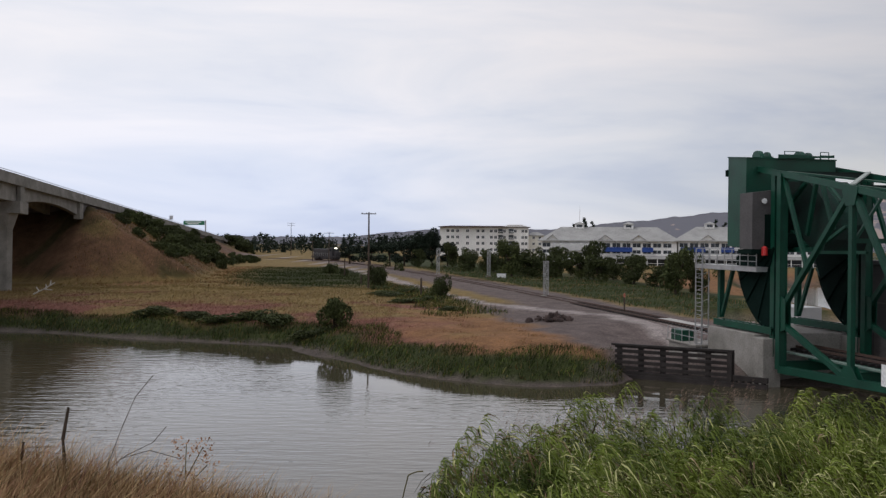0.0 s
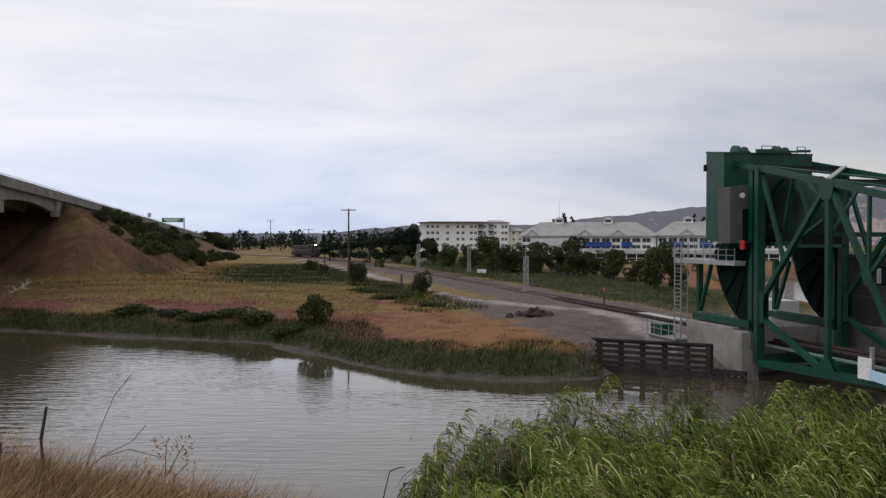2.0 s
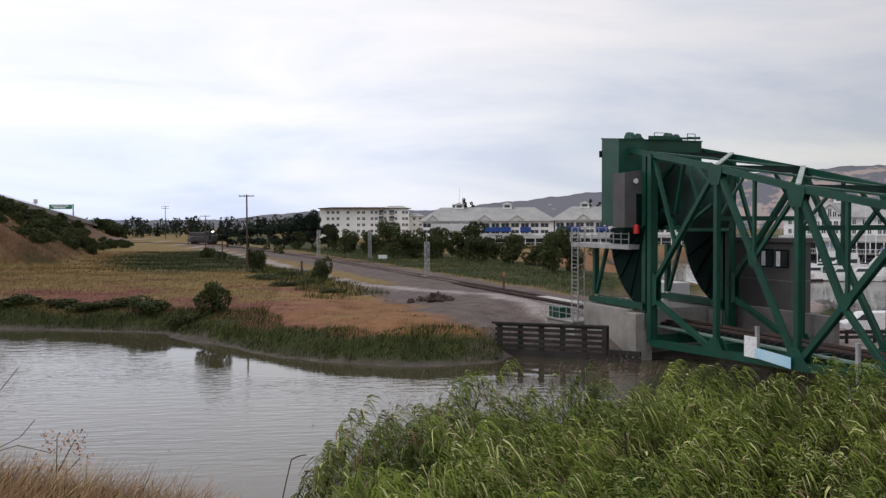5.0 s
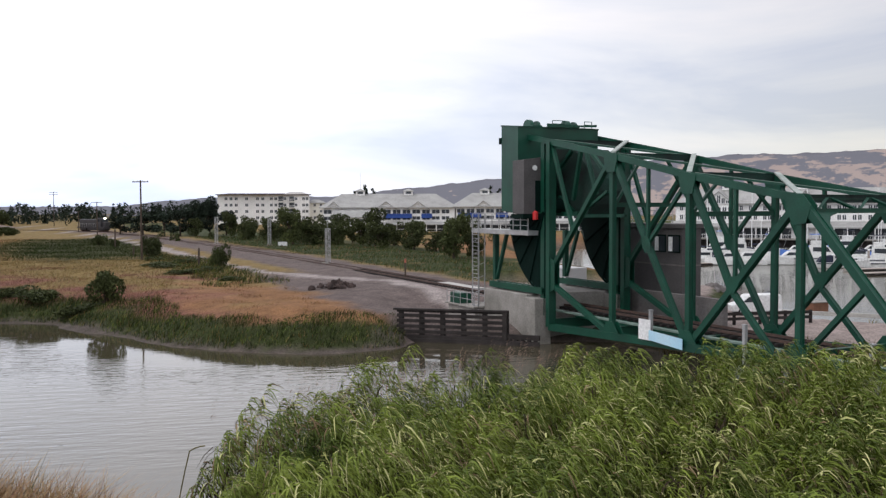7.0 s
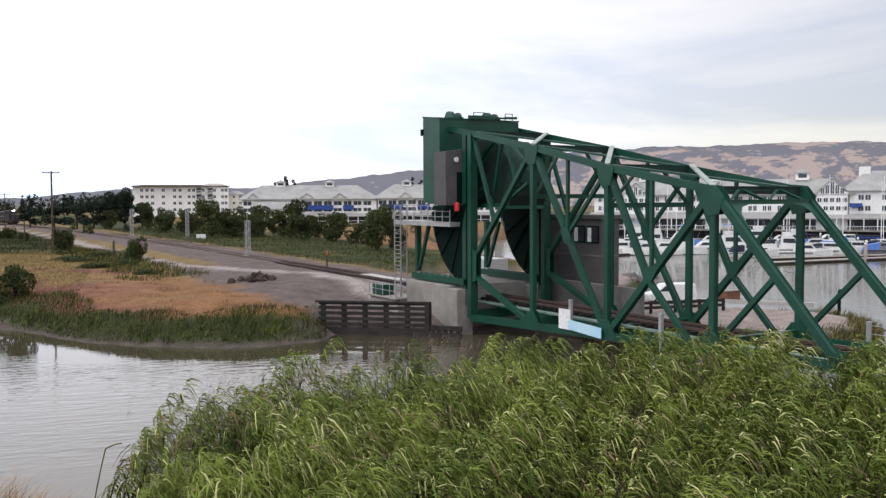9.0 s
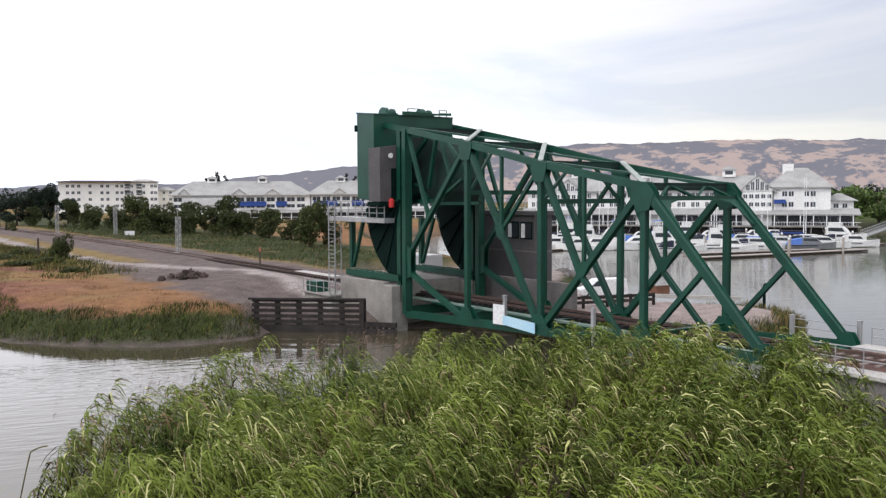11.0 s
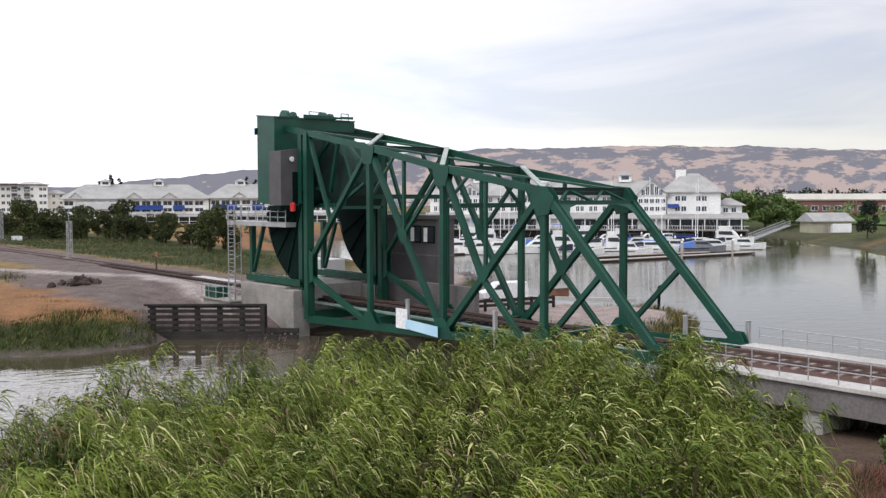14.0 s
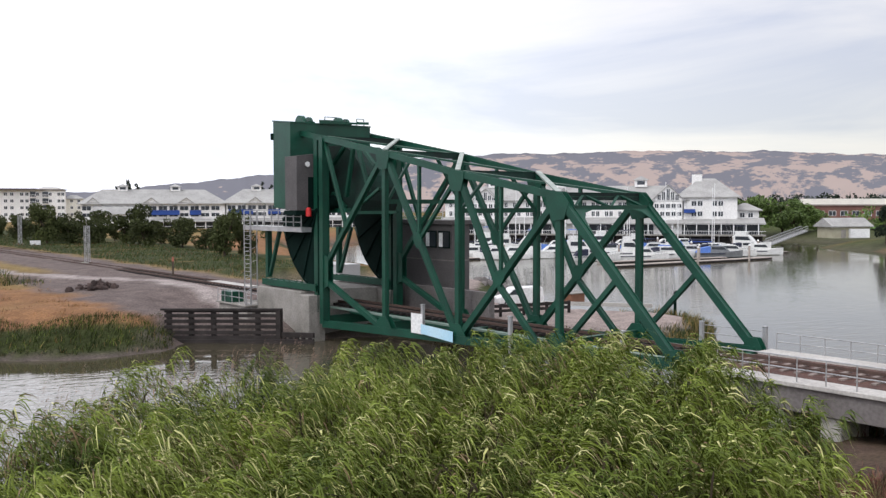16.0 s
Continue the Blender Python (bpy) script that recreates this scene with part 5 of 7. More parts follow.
gx, gy = scatter(19, 9000, 18, 60, 24, 40, lambda x, y: (lambda d: (d > 0.1) & (d < 7))(shore_distance(x, y)))
grass("near_shore_grass", gx, gy, 0.8, 0.045, [GRASS_GREEN, GRASS_PINK, REED_GREEN], [0.4, 0.3, 0.3], "green and brown brush on the near shore", 20, per=2)
gx, gy = scatter(23, 60000, -12, 42, 88, 260, lambda x, y: (lambda s, n: (n > 8.5 + 0.8 * wobble(x, y, 3, 5)) & (n < 30) & (s < -14))(*[BRIDGE_INV[r][0] * x + BRIDGE_INV[r][1] * y + BRIDGE_INV[r][3] for r in (0, 1)]))
grass("lineside_grass", gx, gy, 0.45, 0.05, [GRASS_GREEN, GRASS_GOLD, GRASS_PINK], [0.90, 0.06, 0.04], "rough green and straw grass beside the railway", 24)
# dark green scrub between the utility pole and the service road
gx, gy = scatter(25, 30000, -18, 8, 98, 160, lambda x, y: (lambda s, n: 1 - ((s + 62) / 36) ** 2 - ((n + 13.5) / 4.2) ** 2 + 0.9 * wobble(x, y, 3, 5) + 0.5 * wobble(x, y, 1.3, 2) > 0.1)(*[BRIDGE_INV[r][0] * x + BRIDGE_INV[r][1] * y + BRIDGE_INV[r][3] for r in (0, 1)]))
grass("green_scrub", gx, gy, 0.6 + 0.3 * wobble(gx, gy, 2.0, 2), 0.05, [GRASS_GREEN, GRASS_GOLD, REED_GREEN], [0.66, 0.20, 0.14], "low dark green scrub beside the service road", 26, per=1)
# dry and green grass on the highway embankment and the meadow behind


def slope_zone(x, y):
    e = ((x - HW_A.x) * (HW_B.y - HW_A.y) - (y - HW_A.y) * (HW_B.x - HW_A.x)) / math.hypot(HW_B.x - HW_A.x, HW_B.y - HW_A.y)
    n = BRIDGE_INV[1][0] * x + BRIDGE_INV[1][1] * y + BRIDGE_INV[1][3]
    return (e > 1.0) & (n < -12) & ((y > 149) | (ground_height(x, y) > 3.0)) & (wobble(x, y, 9, 4) > -0.75)


def slope_kind(x, y, rng):
    w = wobble(x, y, 8, 1) + 0.5 * wobble(x, y, 3, 5) + rng.normal(0, 0.25, len(x))
    hollow = 1.2 - ((x + 27 + 0.15 * (y - 200)) / 17) ** 2 - ((y - 200) / 62) ** 2
    k = np.where(w > 0.35, 2, np.where(w > -0.2, 0, 1))
    return np.where((hollow + rng.normal(0, 0.2, len(x)) > 0.1) | (rng.random(len(x)) < 0.12), 3, k)


gx, gy = scatter(27, 90000, -85, 2, 124, 250, slope_zone)
grass("slope_grass", gx, gy, 0.5, 0.055, [GRASS_GOLD, GRASS_ORANGE, BANK_RUST, GRASS_GREEN], None, "dry tawny and green grass over the embankment slope", 28, kind_of=slope_kind)
# brown dead brush below the approach span
gx, gy = scatter(21, 9000, 18.0, 27, 12, 21, lambda x, y: ((x - 23) / 4.2) ** 2 + ((y - 16.5) / 4.0) ** 2 < 1)
grass("dead_brush", gx, gy, 0.7, 0.02, [GRASS_PINK, STEM, THATCH_AND_SHADE], [0.45, 0.2, 0.35], "brown dead brush on the near slope", 22, per=2)


def leaf_cloud(rng, lobes, count, size):
    """Small leaf clumps scattered through the shells of several lobes; uneven outline with gaps."""
    lob = np.array([l[:4] for l in lobes])
    w = lob[:, 3] ** 2
    i = rng.choice(len(lobes), count, p=w / w.sum())
    u = rng.normal(0, 1, (count, 3))
    u /= np.linalg.norm(u, axis=1, keepdims=True)
    r = rng.uniform(0.55, 1.08, count) ** 0.7
    c = lob[i, :3] + u * (lob[i, 3] * r)[:, None] * np.array([1, 1, 0.85])
    a = rng.normal(0, 1, (count, 3))
    a /= np.linalg.norm(a, axis=1, keepdims=True)
    b = np.cross(a, rng.normal(0, 1, (count, 3)))
    b /= np.linalg.norm(b, axis=1, keepdims=True) + 1e-9
    s = size * rng.uniform(0.5, 1.3, count)[:, None]
    v = np.stack([c - a * s, c + b * s * 0.45, c + a * s, c - b * s * 0.5], 1).reshape(-1, 3)
    f = np.arange(count * 4).reshape(-1, 4)
    return v, f


def make_tree(name, seed, mat, label, category="tree", shape="round", count=1500, size=0.055):
    """A tree one metre high: tapered trunk, limbs and a crown of leaf clumps; scaled when it is placed."""
    rng = np.random.default_rng(seed)
    t = thing(name, Matrix.Translation((0, -400, -60)), label, category)
    bm = bmesh.new()
    lobes = []
    if shape == "conifer":
        rod(bm, (0, 0, -0.03), (0, 0, 0.95), 0.025, 0.004, 7)
        for k in range(11):
            z = 0.16 + k * 0.075
            lobes.append((rng.normal(0, 0.012), rng.normal(0, 0.012), z, 0.16 * (1.02 - z) + 0.02))
    elif shape == "bush":
        for k in range(9):
            a = rng.uniform(0, 6.28)
            r = rng.uniform(0.1, 0.55)
            lobes.append((r * math.cos(a), r * math.sin(a), rng.uniform(0.25, 0.62), rng.uniform(0.26, 0.4)))
            rod(bm, (0.1 * math.cos(a), 0.1 * math.sin(a), -0.05), (r * math.cos(a), r * math.sin(a), 0.5), 0.03, 0.01, 5)
    else:
        lift = 0.0 if shape == "round" else 0.08
        rod(bm, (0, 0, -0.03), (0.01, 0, lift + 0.25), 0.032, 0.018, 8)
        for k in range(13):
            a = k * 2.4 + rng.uniform(-0.4, 0.4)
            r = rng.uniform(0.05, 0.30)
            z = rng.uniform(lift + 0.14, 0.84)
            lobes.append((r * math.cos(a), r * math.sin(a), z, rng.uniform(0.11, 0.2) * (1.1 if shape == "round" else 0.85)))
            rod(bm, (0.01, 0, lift + 0.12 + 0.1 * rng.random()), (r * math.cos(a), r * math.sin(a), z), 0.013, 0.004, 5)
    part("trunk", bm, BARK, t)
    v, f = leaf_cloud(rng, lobes, count, size)
    cr = new("crown", mesh_arrays("crown", v, f, [mat]))
    cr.parent = t
    return t


def plant(proto, x, y, h, w, turn, sink=0.0, spread=2.3):
    """Sets a copy of a tree at x, y, h high and w in half-width."""
    ob = copy_thing(proto, Matrix())
    ob.matrix_basis = Matrix.Translation((x, y, zat(x, y) - sink)) @ Matrix.Rotation(turn, 4, "Z") @ Matrix.Diagonal((w * spread, w * spread, h, 1))
    return ob


def dispose(proto):
    for o in list(proto.children_recursive) + [proto]:
        bpy.data.objects.remove(o)


T_ROUND = [make_tree("broadleaf_tree", 31 + k, LEAF, "dark green bushy broadleaf tree beside the railway", "tree", "round", 2800, 0.038) for k in range(3)]
T_TALL = [make_tree("eucalyptus_tree", 41 + k, LEAF_DARK, "tall dark eucalyptus tree with open crown", "tree", "tall", 2400, 0.036) for k in range(2)]
T_CON = [make_tree("cypress_tree", 51, LEAF_DARK, "dark pointed cypress tree behind the roofs", "tree", "conifer", 1300, 0.04)]
T_WIL = [make_tree("willow_tree", 61 + k, LEAF_BRIGHT, "bright green willow tree on the far shore", "tree", "round", 2000, 0.045) for k in range(2)]
T_BUSH = [make_tree("shrub", 71 + k, LEAF, "dark green coyote brush shrub in dry grass", "shrub", "bush", 2400, 0.06) for k in range(3)]

for k, (x, y, h, w) in enumerate([(-11.0, 266.7, 8.8, 4.3), (-6.7, 267.8, 10.4, 3.8), (-15.7, 277, 7.6, 4.4), (-3.0, 268.9, 11.6, 3.5), (-22, 282, 7.0, 4.5), (-29, 290, 6.5, 4.5), (1.5, 272, 8.0, 3.5)]):
    plant(T_TALL[k % 2], x, y, h, w, k * 1.3)
for k, (x, y, h, w) in enumerate([(2.7, 259.5, 6.6, 2.9), (6.9, 250.5, 5.7, 2.9), (10.8, 225.2, 4.9, 2.4), (14.8, 198.5, 7.5, 3.6), (21.6, 212.9, 6.2, 3.0), (24.6, 200.5, 5.9, 3.0),
                                  (30.0, 184.6, 7.5, 2.7), (34.1, 185.3, 4.8, 2.6), (36.3, 175.9, 4.8, 2.9), (34.9, 138.9, 6.8, 3.1), (38.9, 142.4, 5.9, 2.1), (28.7, 207.6, 3.2, 2.1), (18, 215, 5, 2.6), (40.5, 165, 4.6, 2)]):
    plant(T_ROUND[k % 3], x, y, h * 1.22, w * 0.95, k * 1.7)
for k, (x, y, h, w) in enumerate([(200.5, 199.5, 11.0, 5.2), (205.5, 197.5, 11.5, 5.4), (210.0, 193.0, 10.2, 5.0), (213.5, 190.0, 8.6, 4.6), (217.5, 187.0, 7.0, 4.2), (203.0, 204.0, 8.5, 5.0), (209.0, 188.0, 6.5, 4.4)]):
    plant(T_WIL[k % 2], x, y, h, w, k * 1.1)
plant(T_WIL[1], 26.4, 18.4, 1.5, 0.9, 0.4)
plant(T_WIL[0], 27.6, 18.0, 2.0, 1.0, 1.4)
plant(T_TALL[0], 178.2, 135.0, 9.5, 2.6, 0.5)
plant(T_TALL[1], 184.0, 131.0, 7.5, 3.0, 1.5)
for k, (x, y, h) in enumerate([(47.5, 312, 19.5), (44.5, 314, 17.0), (50.5, 313, 18.0), (94, 330, 18), (97.5, 332, 20), (101, 333, 18.5), (104, 331, 19.5), (90, 331, 16)]):
    plant(T_CON[0], x, y, h * 0.84, 2.6, k * 0.9, 0, 5.5)
for k, (x, y, h, w) in enumerate([(-10.4, 91.0, 2.7, 2.1), (-10.5, 150.5, 3.2, 2.1), (-0.3, 123.7, 2.7, 1.6), (-24.6, 204.5, 2.0, 2.1), (-17.0, 95.0, 1.1, 2.6), (-23.5, 97.2, 0.9, 2.8), (-31.2, 101.5, 1.0, 2.8),
                                  (-20.9, 199.0, 1.5, 1.2), (-4.7, 114.7, 0.6, 2.6), (1.1, 104.5, 0.5, 1.8), (-7.0, 125.2, 0.6, 2.6), (-13.0, 90.0, 0.9, 2.4), (-8.0, 131, 0.6, 3.0), (-26.5, 99.5, 0.8, 2.2), 
                                  (-5.2, 135, 0.7, 2.4), (-1.5, 118, 0.6, 2.0), (-9.6, 143, 0.7, 2.0), (-20, 98, 1.0, 2.6)]):
    plant(T_BUSH[k % 3], x, y, h * 1.35, w, k * 2.1, 0.1, 1.15)
rng = np.random.default_rng(88)
for k in range(11):
    t = rng.random()
    x, y = 43 - 58 * t + rng.normal(0, 2.5), 150 + 140 * t + rng.normal(0, 3)
    plant(T_ROUND[k % 3], x, y, rng.uniform(4.2, 6.6), rng.uniform(2.4, 3.8), k * 1.9)
# shrubs on the embankment, strewn along the slope
rng = np.random.default_rng(90)
for k in range(70):
    u, e = rng.uniform(46, 150), 2.5 + 15 * rng.random() ** 1.2
    if k % 3 == 0:
        u, e = rng.uniform(70, 190), rng.uniform(2, 22)
    q = HW_A + hdir * u - hside * e
    plant(T_BUSH[k % 3], q.x, q.y, rng.uniform(2.0, 4.0), rng.uniform(1.8, 3.4), k, 0.3, 1.2)
for k in range(10):
    q = HW_A + hdir * rng.uniform(44, 70) - hside * rng.uniform(3, 16)
    plant(T_BUSH[k % 3], q.x, q.y, rng.uniform(1.2, 2.4), rng.uniform(1.0, 2.0), k, 0.2, 1.2)
for k in range(9):
    q = HW_A + hdir * (290 + k * 5) - hside * (3 + 6 * rng.random())
    plant(T_ROUND[k % 3], q.x, q.y, 6.5, 3.6, k)
for p in T_ROUND + T_TALL + T_CON + T_WIL + T_BUSH:
    dispose(p)


def far_woods(name, seed, az0, az1, d0, d1, h0, h1, count, mat, label):
    """A belt of distant trees, each a ragged crown of leaf clumps over a trunk."""
    rng = np.random.default_rng(seed)
    vs, fs, off = [], [], 0
    for k in range(count):
        az, d = radians(rng.uniform(az0, az1)), rng.uniform(d0, d1)
        h, x, y = rng.uniform(h0, h1), d * math.sin(az), d * math.cos(az)
        con = rng.random() < 0.3
        lobes = []
        for j in range(7):
            a = rng.uniform(0, 6.28)
            if con:
                z = 0.2 + j * 0.11
                lobes.append((x + rng.normal(0, 0.2), y, 2 + h * z, h * 0.2 * (1.1 - z)))
            else:
                lobes.append((x + h * 0.33 * math.cos(a) * rng.random(), y + h * 0.3 * math.sin(a), 2.2 + h * rng.uniform(0.04, 0.8), h * rng.uniform(0.18, 0.3)))
        v, f = leaf_cloud(rng, lobes, 190, h * 0.08)
        vs.append(v), fs.append(f + off)
        off += len(v)
    return tagged(new(name, mesh_arrays(name, np.concatenate(vs), np.concatenate(fs), [mat])), label, "trees", kind="stuff")


far_woods("far_woods", 101, -26, 1, 430, 700, 6, 13, 150, LEAF_DARK, "distant belt of dark trees along the horizon")
far_woods("far_woods", 102, -1, 24, 470, 640, 7, 13, 90, LEAF_DARK, "distant dark trees behind the apartment blocks")
far_woods("far_woods", 103, 44, 62, 500, 720, 8, 15, 150, LEAF_DARK, "distant mixed trees below the hills")
far_woods("lakeside_trees", 105, 45.5, 60, 290, 345, 4.5, 8, 34, LEAF_BRIGHT, "bright green trees in front of the red building")
far_woods("lineside_scrub", 104, -7, 17, 205, 270, 2.0, 3.4, 38, LEAF, "low green scrub along the railway fence")


# ---------------------------------------------------------------- buildings
WALL_WHITE = material("white_siding", (0.80, 0.79, 0.77), (0.70, 0.69, 0.67), 0.2, 0.7, 0, 0.05, 3)
WALL_CREAM = material("cream_siding", (0.72, 0.70, 0.62), (0.62, 0.60, 0.54), 0.2, 0.7, 0, 0.05, 3)
BRICK_RED = material("red_brick_wall", (0.19, 0.095, 0.08), (0.15, 0.075, 0.062), 0.3, 0.85, 0, 0.2, 4)
FRAME_CACHE = {}


def window(parent, x, z, w, h, y=0.0, name="window"):
    """A window unit on a wall whose outside looks to -y: frame with depth, pane and glazing bar."""
    key = (round(w, 2), round(h, 2))
    if key not in FRAME_CACHE:
        a = bmesh.new()
        t = 0.12
        box(a, -w / 2, w / 2, -0.1, 0.05, 0, t), box(a, -w / 2, w / 2, -0.1, 0.05, h - t, h)
        box(a, -w / 2, -w / 2 + t, -0.1, 0.05, t, h - t), box(a, w / 2 - t, w / 2, -0.1, 0.05, t, h - t)
        box(a, -0.05, 0.05, -0.08, 0.04, t, h - t)
        fm = bpy.data.meshes.new("window_frame")
        a.to_mesh(fm), a.free()
        fm.materials.append(WHITE)
        b = boxed(-w / 2 + t, w / 2 - t, -0.04, -0.02, t, h - t)
        pm = bpy.data.meshes.new("pane")
        b.to_mesh(pm), b.free()
        pm.materials.append(GLASS)
        FRAME_CACHE[key] = (fm, pm)
    fm, pm = FRAME_CACHE[key]
    win = new(name, fm)
    win.parent, win.location = parent, (x, y, z)
    pane = new("pane", pm)
    pane.parent = win
    return win


def gable_roof(bm, x0, x1, y0, y1, z0, z1, hip=0.0, over=0.6):
    """A roof with its ridge along x; hip pulls the ridge ends in."""
    x0, x1, y0, y1 = x0 - over, x1 + over, y0 - over, y1 + over
    ym = (y0 + y1) / 2
    lo = [bm.verts.new(q) for q in ((x0, y0, z0), (x1, y0, z0), (x1, y1, z0), (x0, y1, z0))]
    lb = [bm.verts.new((v.co.x, v.co.y, z0 - 0.25)) for v in lo]
    r = [bm.verts.new((x0 + hip, ym, z1)), bm.verts.new((x1 - hip, ym, z1))]
    bm.faces.new((lo[0], lo[1], r[1], r[0]))
    bm.faces.new((lo[2], lo[3], r[0], r[1]))
    bm.faces.new((lo[1], lo[2], r[1]))
    bm.faces.new((lo[3], lo[0], r[0]))
    for i in range(4):
        bm.faces.new((lb[i], lb[(i + 1) % 4], lo[(i + 1) % 4], lo[i]))
    bm.faces.new(lb[::-1])
    bmesh.ops.recalc_face_normals(bm, faces=bm.faces)
    return bm


def dormer(parent, x, y, z, w, h, deep, wall_mat):
    """A small gable that stands out over the eave, ridge running back."""
    d = part("gable", prism(bmesh.new(), [(-w / 2, 0), (w / 2, 0), (0, h)], 0.2, lambda u, v, t: Vector((x + u, y + t, z + v))), wall_mat, parent)
    bm = bmesh.new()
    for sgn in (-1, 1):
        a, b = Vector((x, y - 0.6, z + h + 0.15)), Vector((x + sgn * (w / 2 + 0.5), y - 0.6, z - 0.25))
        q = [bm.verts.new(v) for v in (a, b, b + Vector((0, deep, 0)), a + Vector((0, deep, 0)))]
        bm.faces.new(q)
        q2 = [bm.verts.new(v.co - Vector((0, 0, 0.25))) for v in q]
        bm.faces.new(q2[::-1])
        for i in range(4):
            bm.faces.new((q[i], q[(i + 1) % 4], q2[(i + 1) % 4], q2[i]))
    bmesh.ops.recalc_face_normals(bm, faces=bm.faces)
    part("gable_roof", bm, ROOF, d)


def cupola(parent, x, y, z, w, h):
    c = part("cupola", boxed(x - w / 2, x + w / 2, y - w / 2, y + w / 2, z, z + h), WALL_WHITE, parent)
    bm = bmesh.new()
    bmesh.ops.create_cone(bm, cap_ends=True, segments=4, radius1=w * 0.95, radius2=0.05, depth=h * 0.55, matrix=Matrix.Translation((x, y, z + h + h * 0.27)) @ Matrix.Rotation(radians(45), 4, "Z"))
    part("cupola_roof", bm, ROOF, c)
    part("louvre", boxed(x - w * 0.3, x + w * 0.3, y - w / 2 - 0.04, y - w / 2 - 0.01, z + h * 0.35, z + h * 0.85), GLASS, c)


# white apartment block
apt = thing("apartment_building", pose(20.0, 449.5, 2.2, 0, 0, -2), "white five storey apartment building with dark roof edge", "building")
part("wall", boxed(-21.4, 12, 0, 14, 0, 14.6), WALL_WHITE, apt)
part("wall", boxed(12, 21.4, -1.5, 14, 0, 14.6), WALL_WHITE, apt)
part("wing", boxed(21.4, 29, 1, 13, 0, 10.6), WALL_CREAM, apt)
bm = bmesh.new()
gable_roof(bm, -21.4, 21.4, -1.5, 14, 14.6, 15.2, 6, 0.9)
part("roof", bm, material("dark_roof_edge", (0.07, 0.05, 0.05), None, 1, 0.8), apt)
bm = bmesh.new()
gable_roof(bm, 21.4, 29, 1, 13, 10.6, 12.2, 3, 0.6)
part("wing_roof", bm, ROOF, apt)
for r in range(4):
    z = 2.2 + r * 3.0
    for x in (-17.5, -15.2, -12.8, -8.0, -3.0, -0.5, 3.5, 5.6, 9.8):
        window(apt, x, z + 0.6, 1.5, 1.5)
    for x in (15.0, 18.6, 20.2):
        window(apt, x, z + 0.6, 1.4, 1.5, -1.5)
    for x in (24, 27):
        if r < 3:
            window(apt, x, z + 0.6, 1.3, 1.4, 1.0)
    for x in (8.0, 13.0):
        y = 0 if x < 12 else -1.5
        b = part("balcony", boxed(x - 1.3, x + 1.3, y - 1.3, y - 0.02, z, z + 0.18), WALL_WHITE, apt)
        part("balcony_opening", boxed(x - 1.2, x + 1.2, y - 0.03, y - 0.015, z + 0.2, z + 2.5), GLASS, b)
        bm = bmesh.new()
        for k in range(9):
            box(bm, x - 1.25 + k * 0.31, x - 1.2 + k * 0.31, y - 1.28, y - 1.24, z + 0.18, z + 1.15)
        box(bm, x - 1.3, x + 1.3, y - 1.3, y - 1.22, z + 1.15, z + 1.23)
        part("balcony_rail", bm, WALL_WHITE, b)
part("parapet_gable", prism(bmesh.new(), [(9, 14.7), (21, 14.7), (18, 15.7), (12, 15.7)], 0.4, lambda u, v, w: Vector((u, -1.6 + w, v))), WALL_WHITE, apt)


def marina_hall(name, m, length, gables, awnings, cupolas, label):
    """A two storey hall over a covered porch: hipped grey roof, white siding, ribbon windows, blue awnings."""
    h = thing(name, m, label, "building", "white waterfront halls")
    part("wall", boxed(0, length, 0, 16, 0, 8.0), WALL_WHITE, h)
    bm = bmesh.new()
    gable_roof(bm, 0, length, 0, 16, 8.1, 12.6, 7, 1.2)
    part("roof", bm, ROOF, h)
    part("porch_roof", prism(bmesh.new(), [(-3.2, 2.5), (0, 3.3), (0, 3.0), (-3.2, 2.3)], length + 2, lambda u, v, w: Vector((length / 2 + w, u, v))), ROOF, h)
    n = int(length / 3.2)
    for k in range(n):
        x = 1.6 + k * 3.2
        window(h, x, 5.9, 2.7, 1.5)
        window(h, x, 3.9, 2.7, 1.3)
        part("porch_post", boxed(x - 0.12, x + 0.12, -3.0, -2.76, -0.3, 2.4), WHITE, h)
    part("porch_rail", boxed(0, length, -3.02, -2.92, 0.9, 1.0), WHITE, h)
    # dark sheet added behind the posts in place of the porch's shade
    part("porch_shade", boxed(0.2, length - 0.2, -0.05, -0.02, 0.2, 2.3), GLASS, h)
    for x, w in gables:
        dormer(h, x, -0.4, 7.7, w, 2.2, 5, WALL_WHITE)
    for x, w in awnings:
        part("awning", prism(bmesh.new(), [(-1.1, 4.6), (-0.12, 6.0), (-0.12, 5.85), (-1.0, 4.45)], w, lambda u, v, t, x=x: Vector((x + t, u, v))), BLUE, h, "dark blue canvas awning")
    for x in cupolas:
        cupola(h, x, 8, 12.0, 3.0, 1.5)
    return h


hall = marina_hall("waterfront_hall", pose(32.3, 303.3, 2.4, 0, 0, -10), 43, [(20.5, 6), (31, 6.5), (3.5, 5)], [(24.5, 9), (33.8, 3.5), (13.5, 3)], [12, 28], "long white two storey waterfront hall with blue awnings")
part("flagpole", rod(bmesh.new(), (12, 8, 13), (12, 8, 19.5), 0.09, 0.05, 6), WHITE, hall)
marina_hall("waterfront_hall", pose(75.0, 295.5, 2.6, 0, 0, -12), 42, [(9, 6), (26, 7)], [(4.5, 7.5), (15, 4)], [10, 30], "long white two storey waterfront hall with blue awnings")
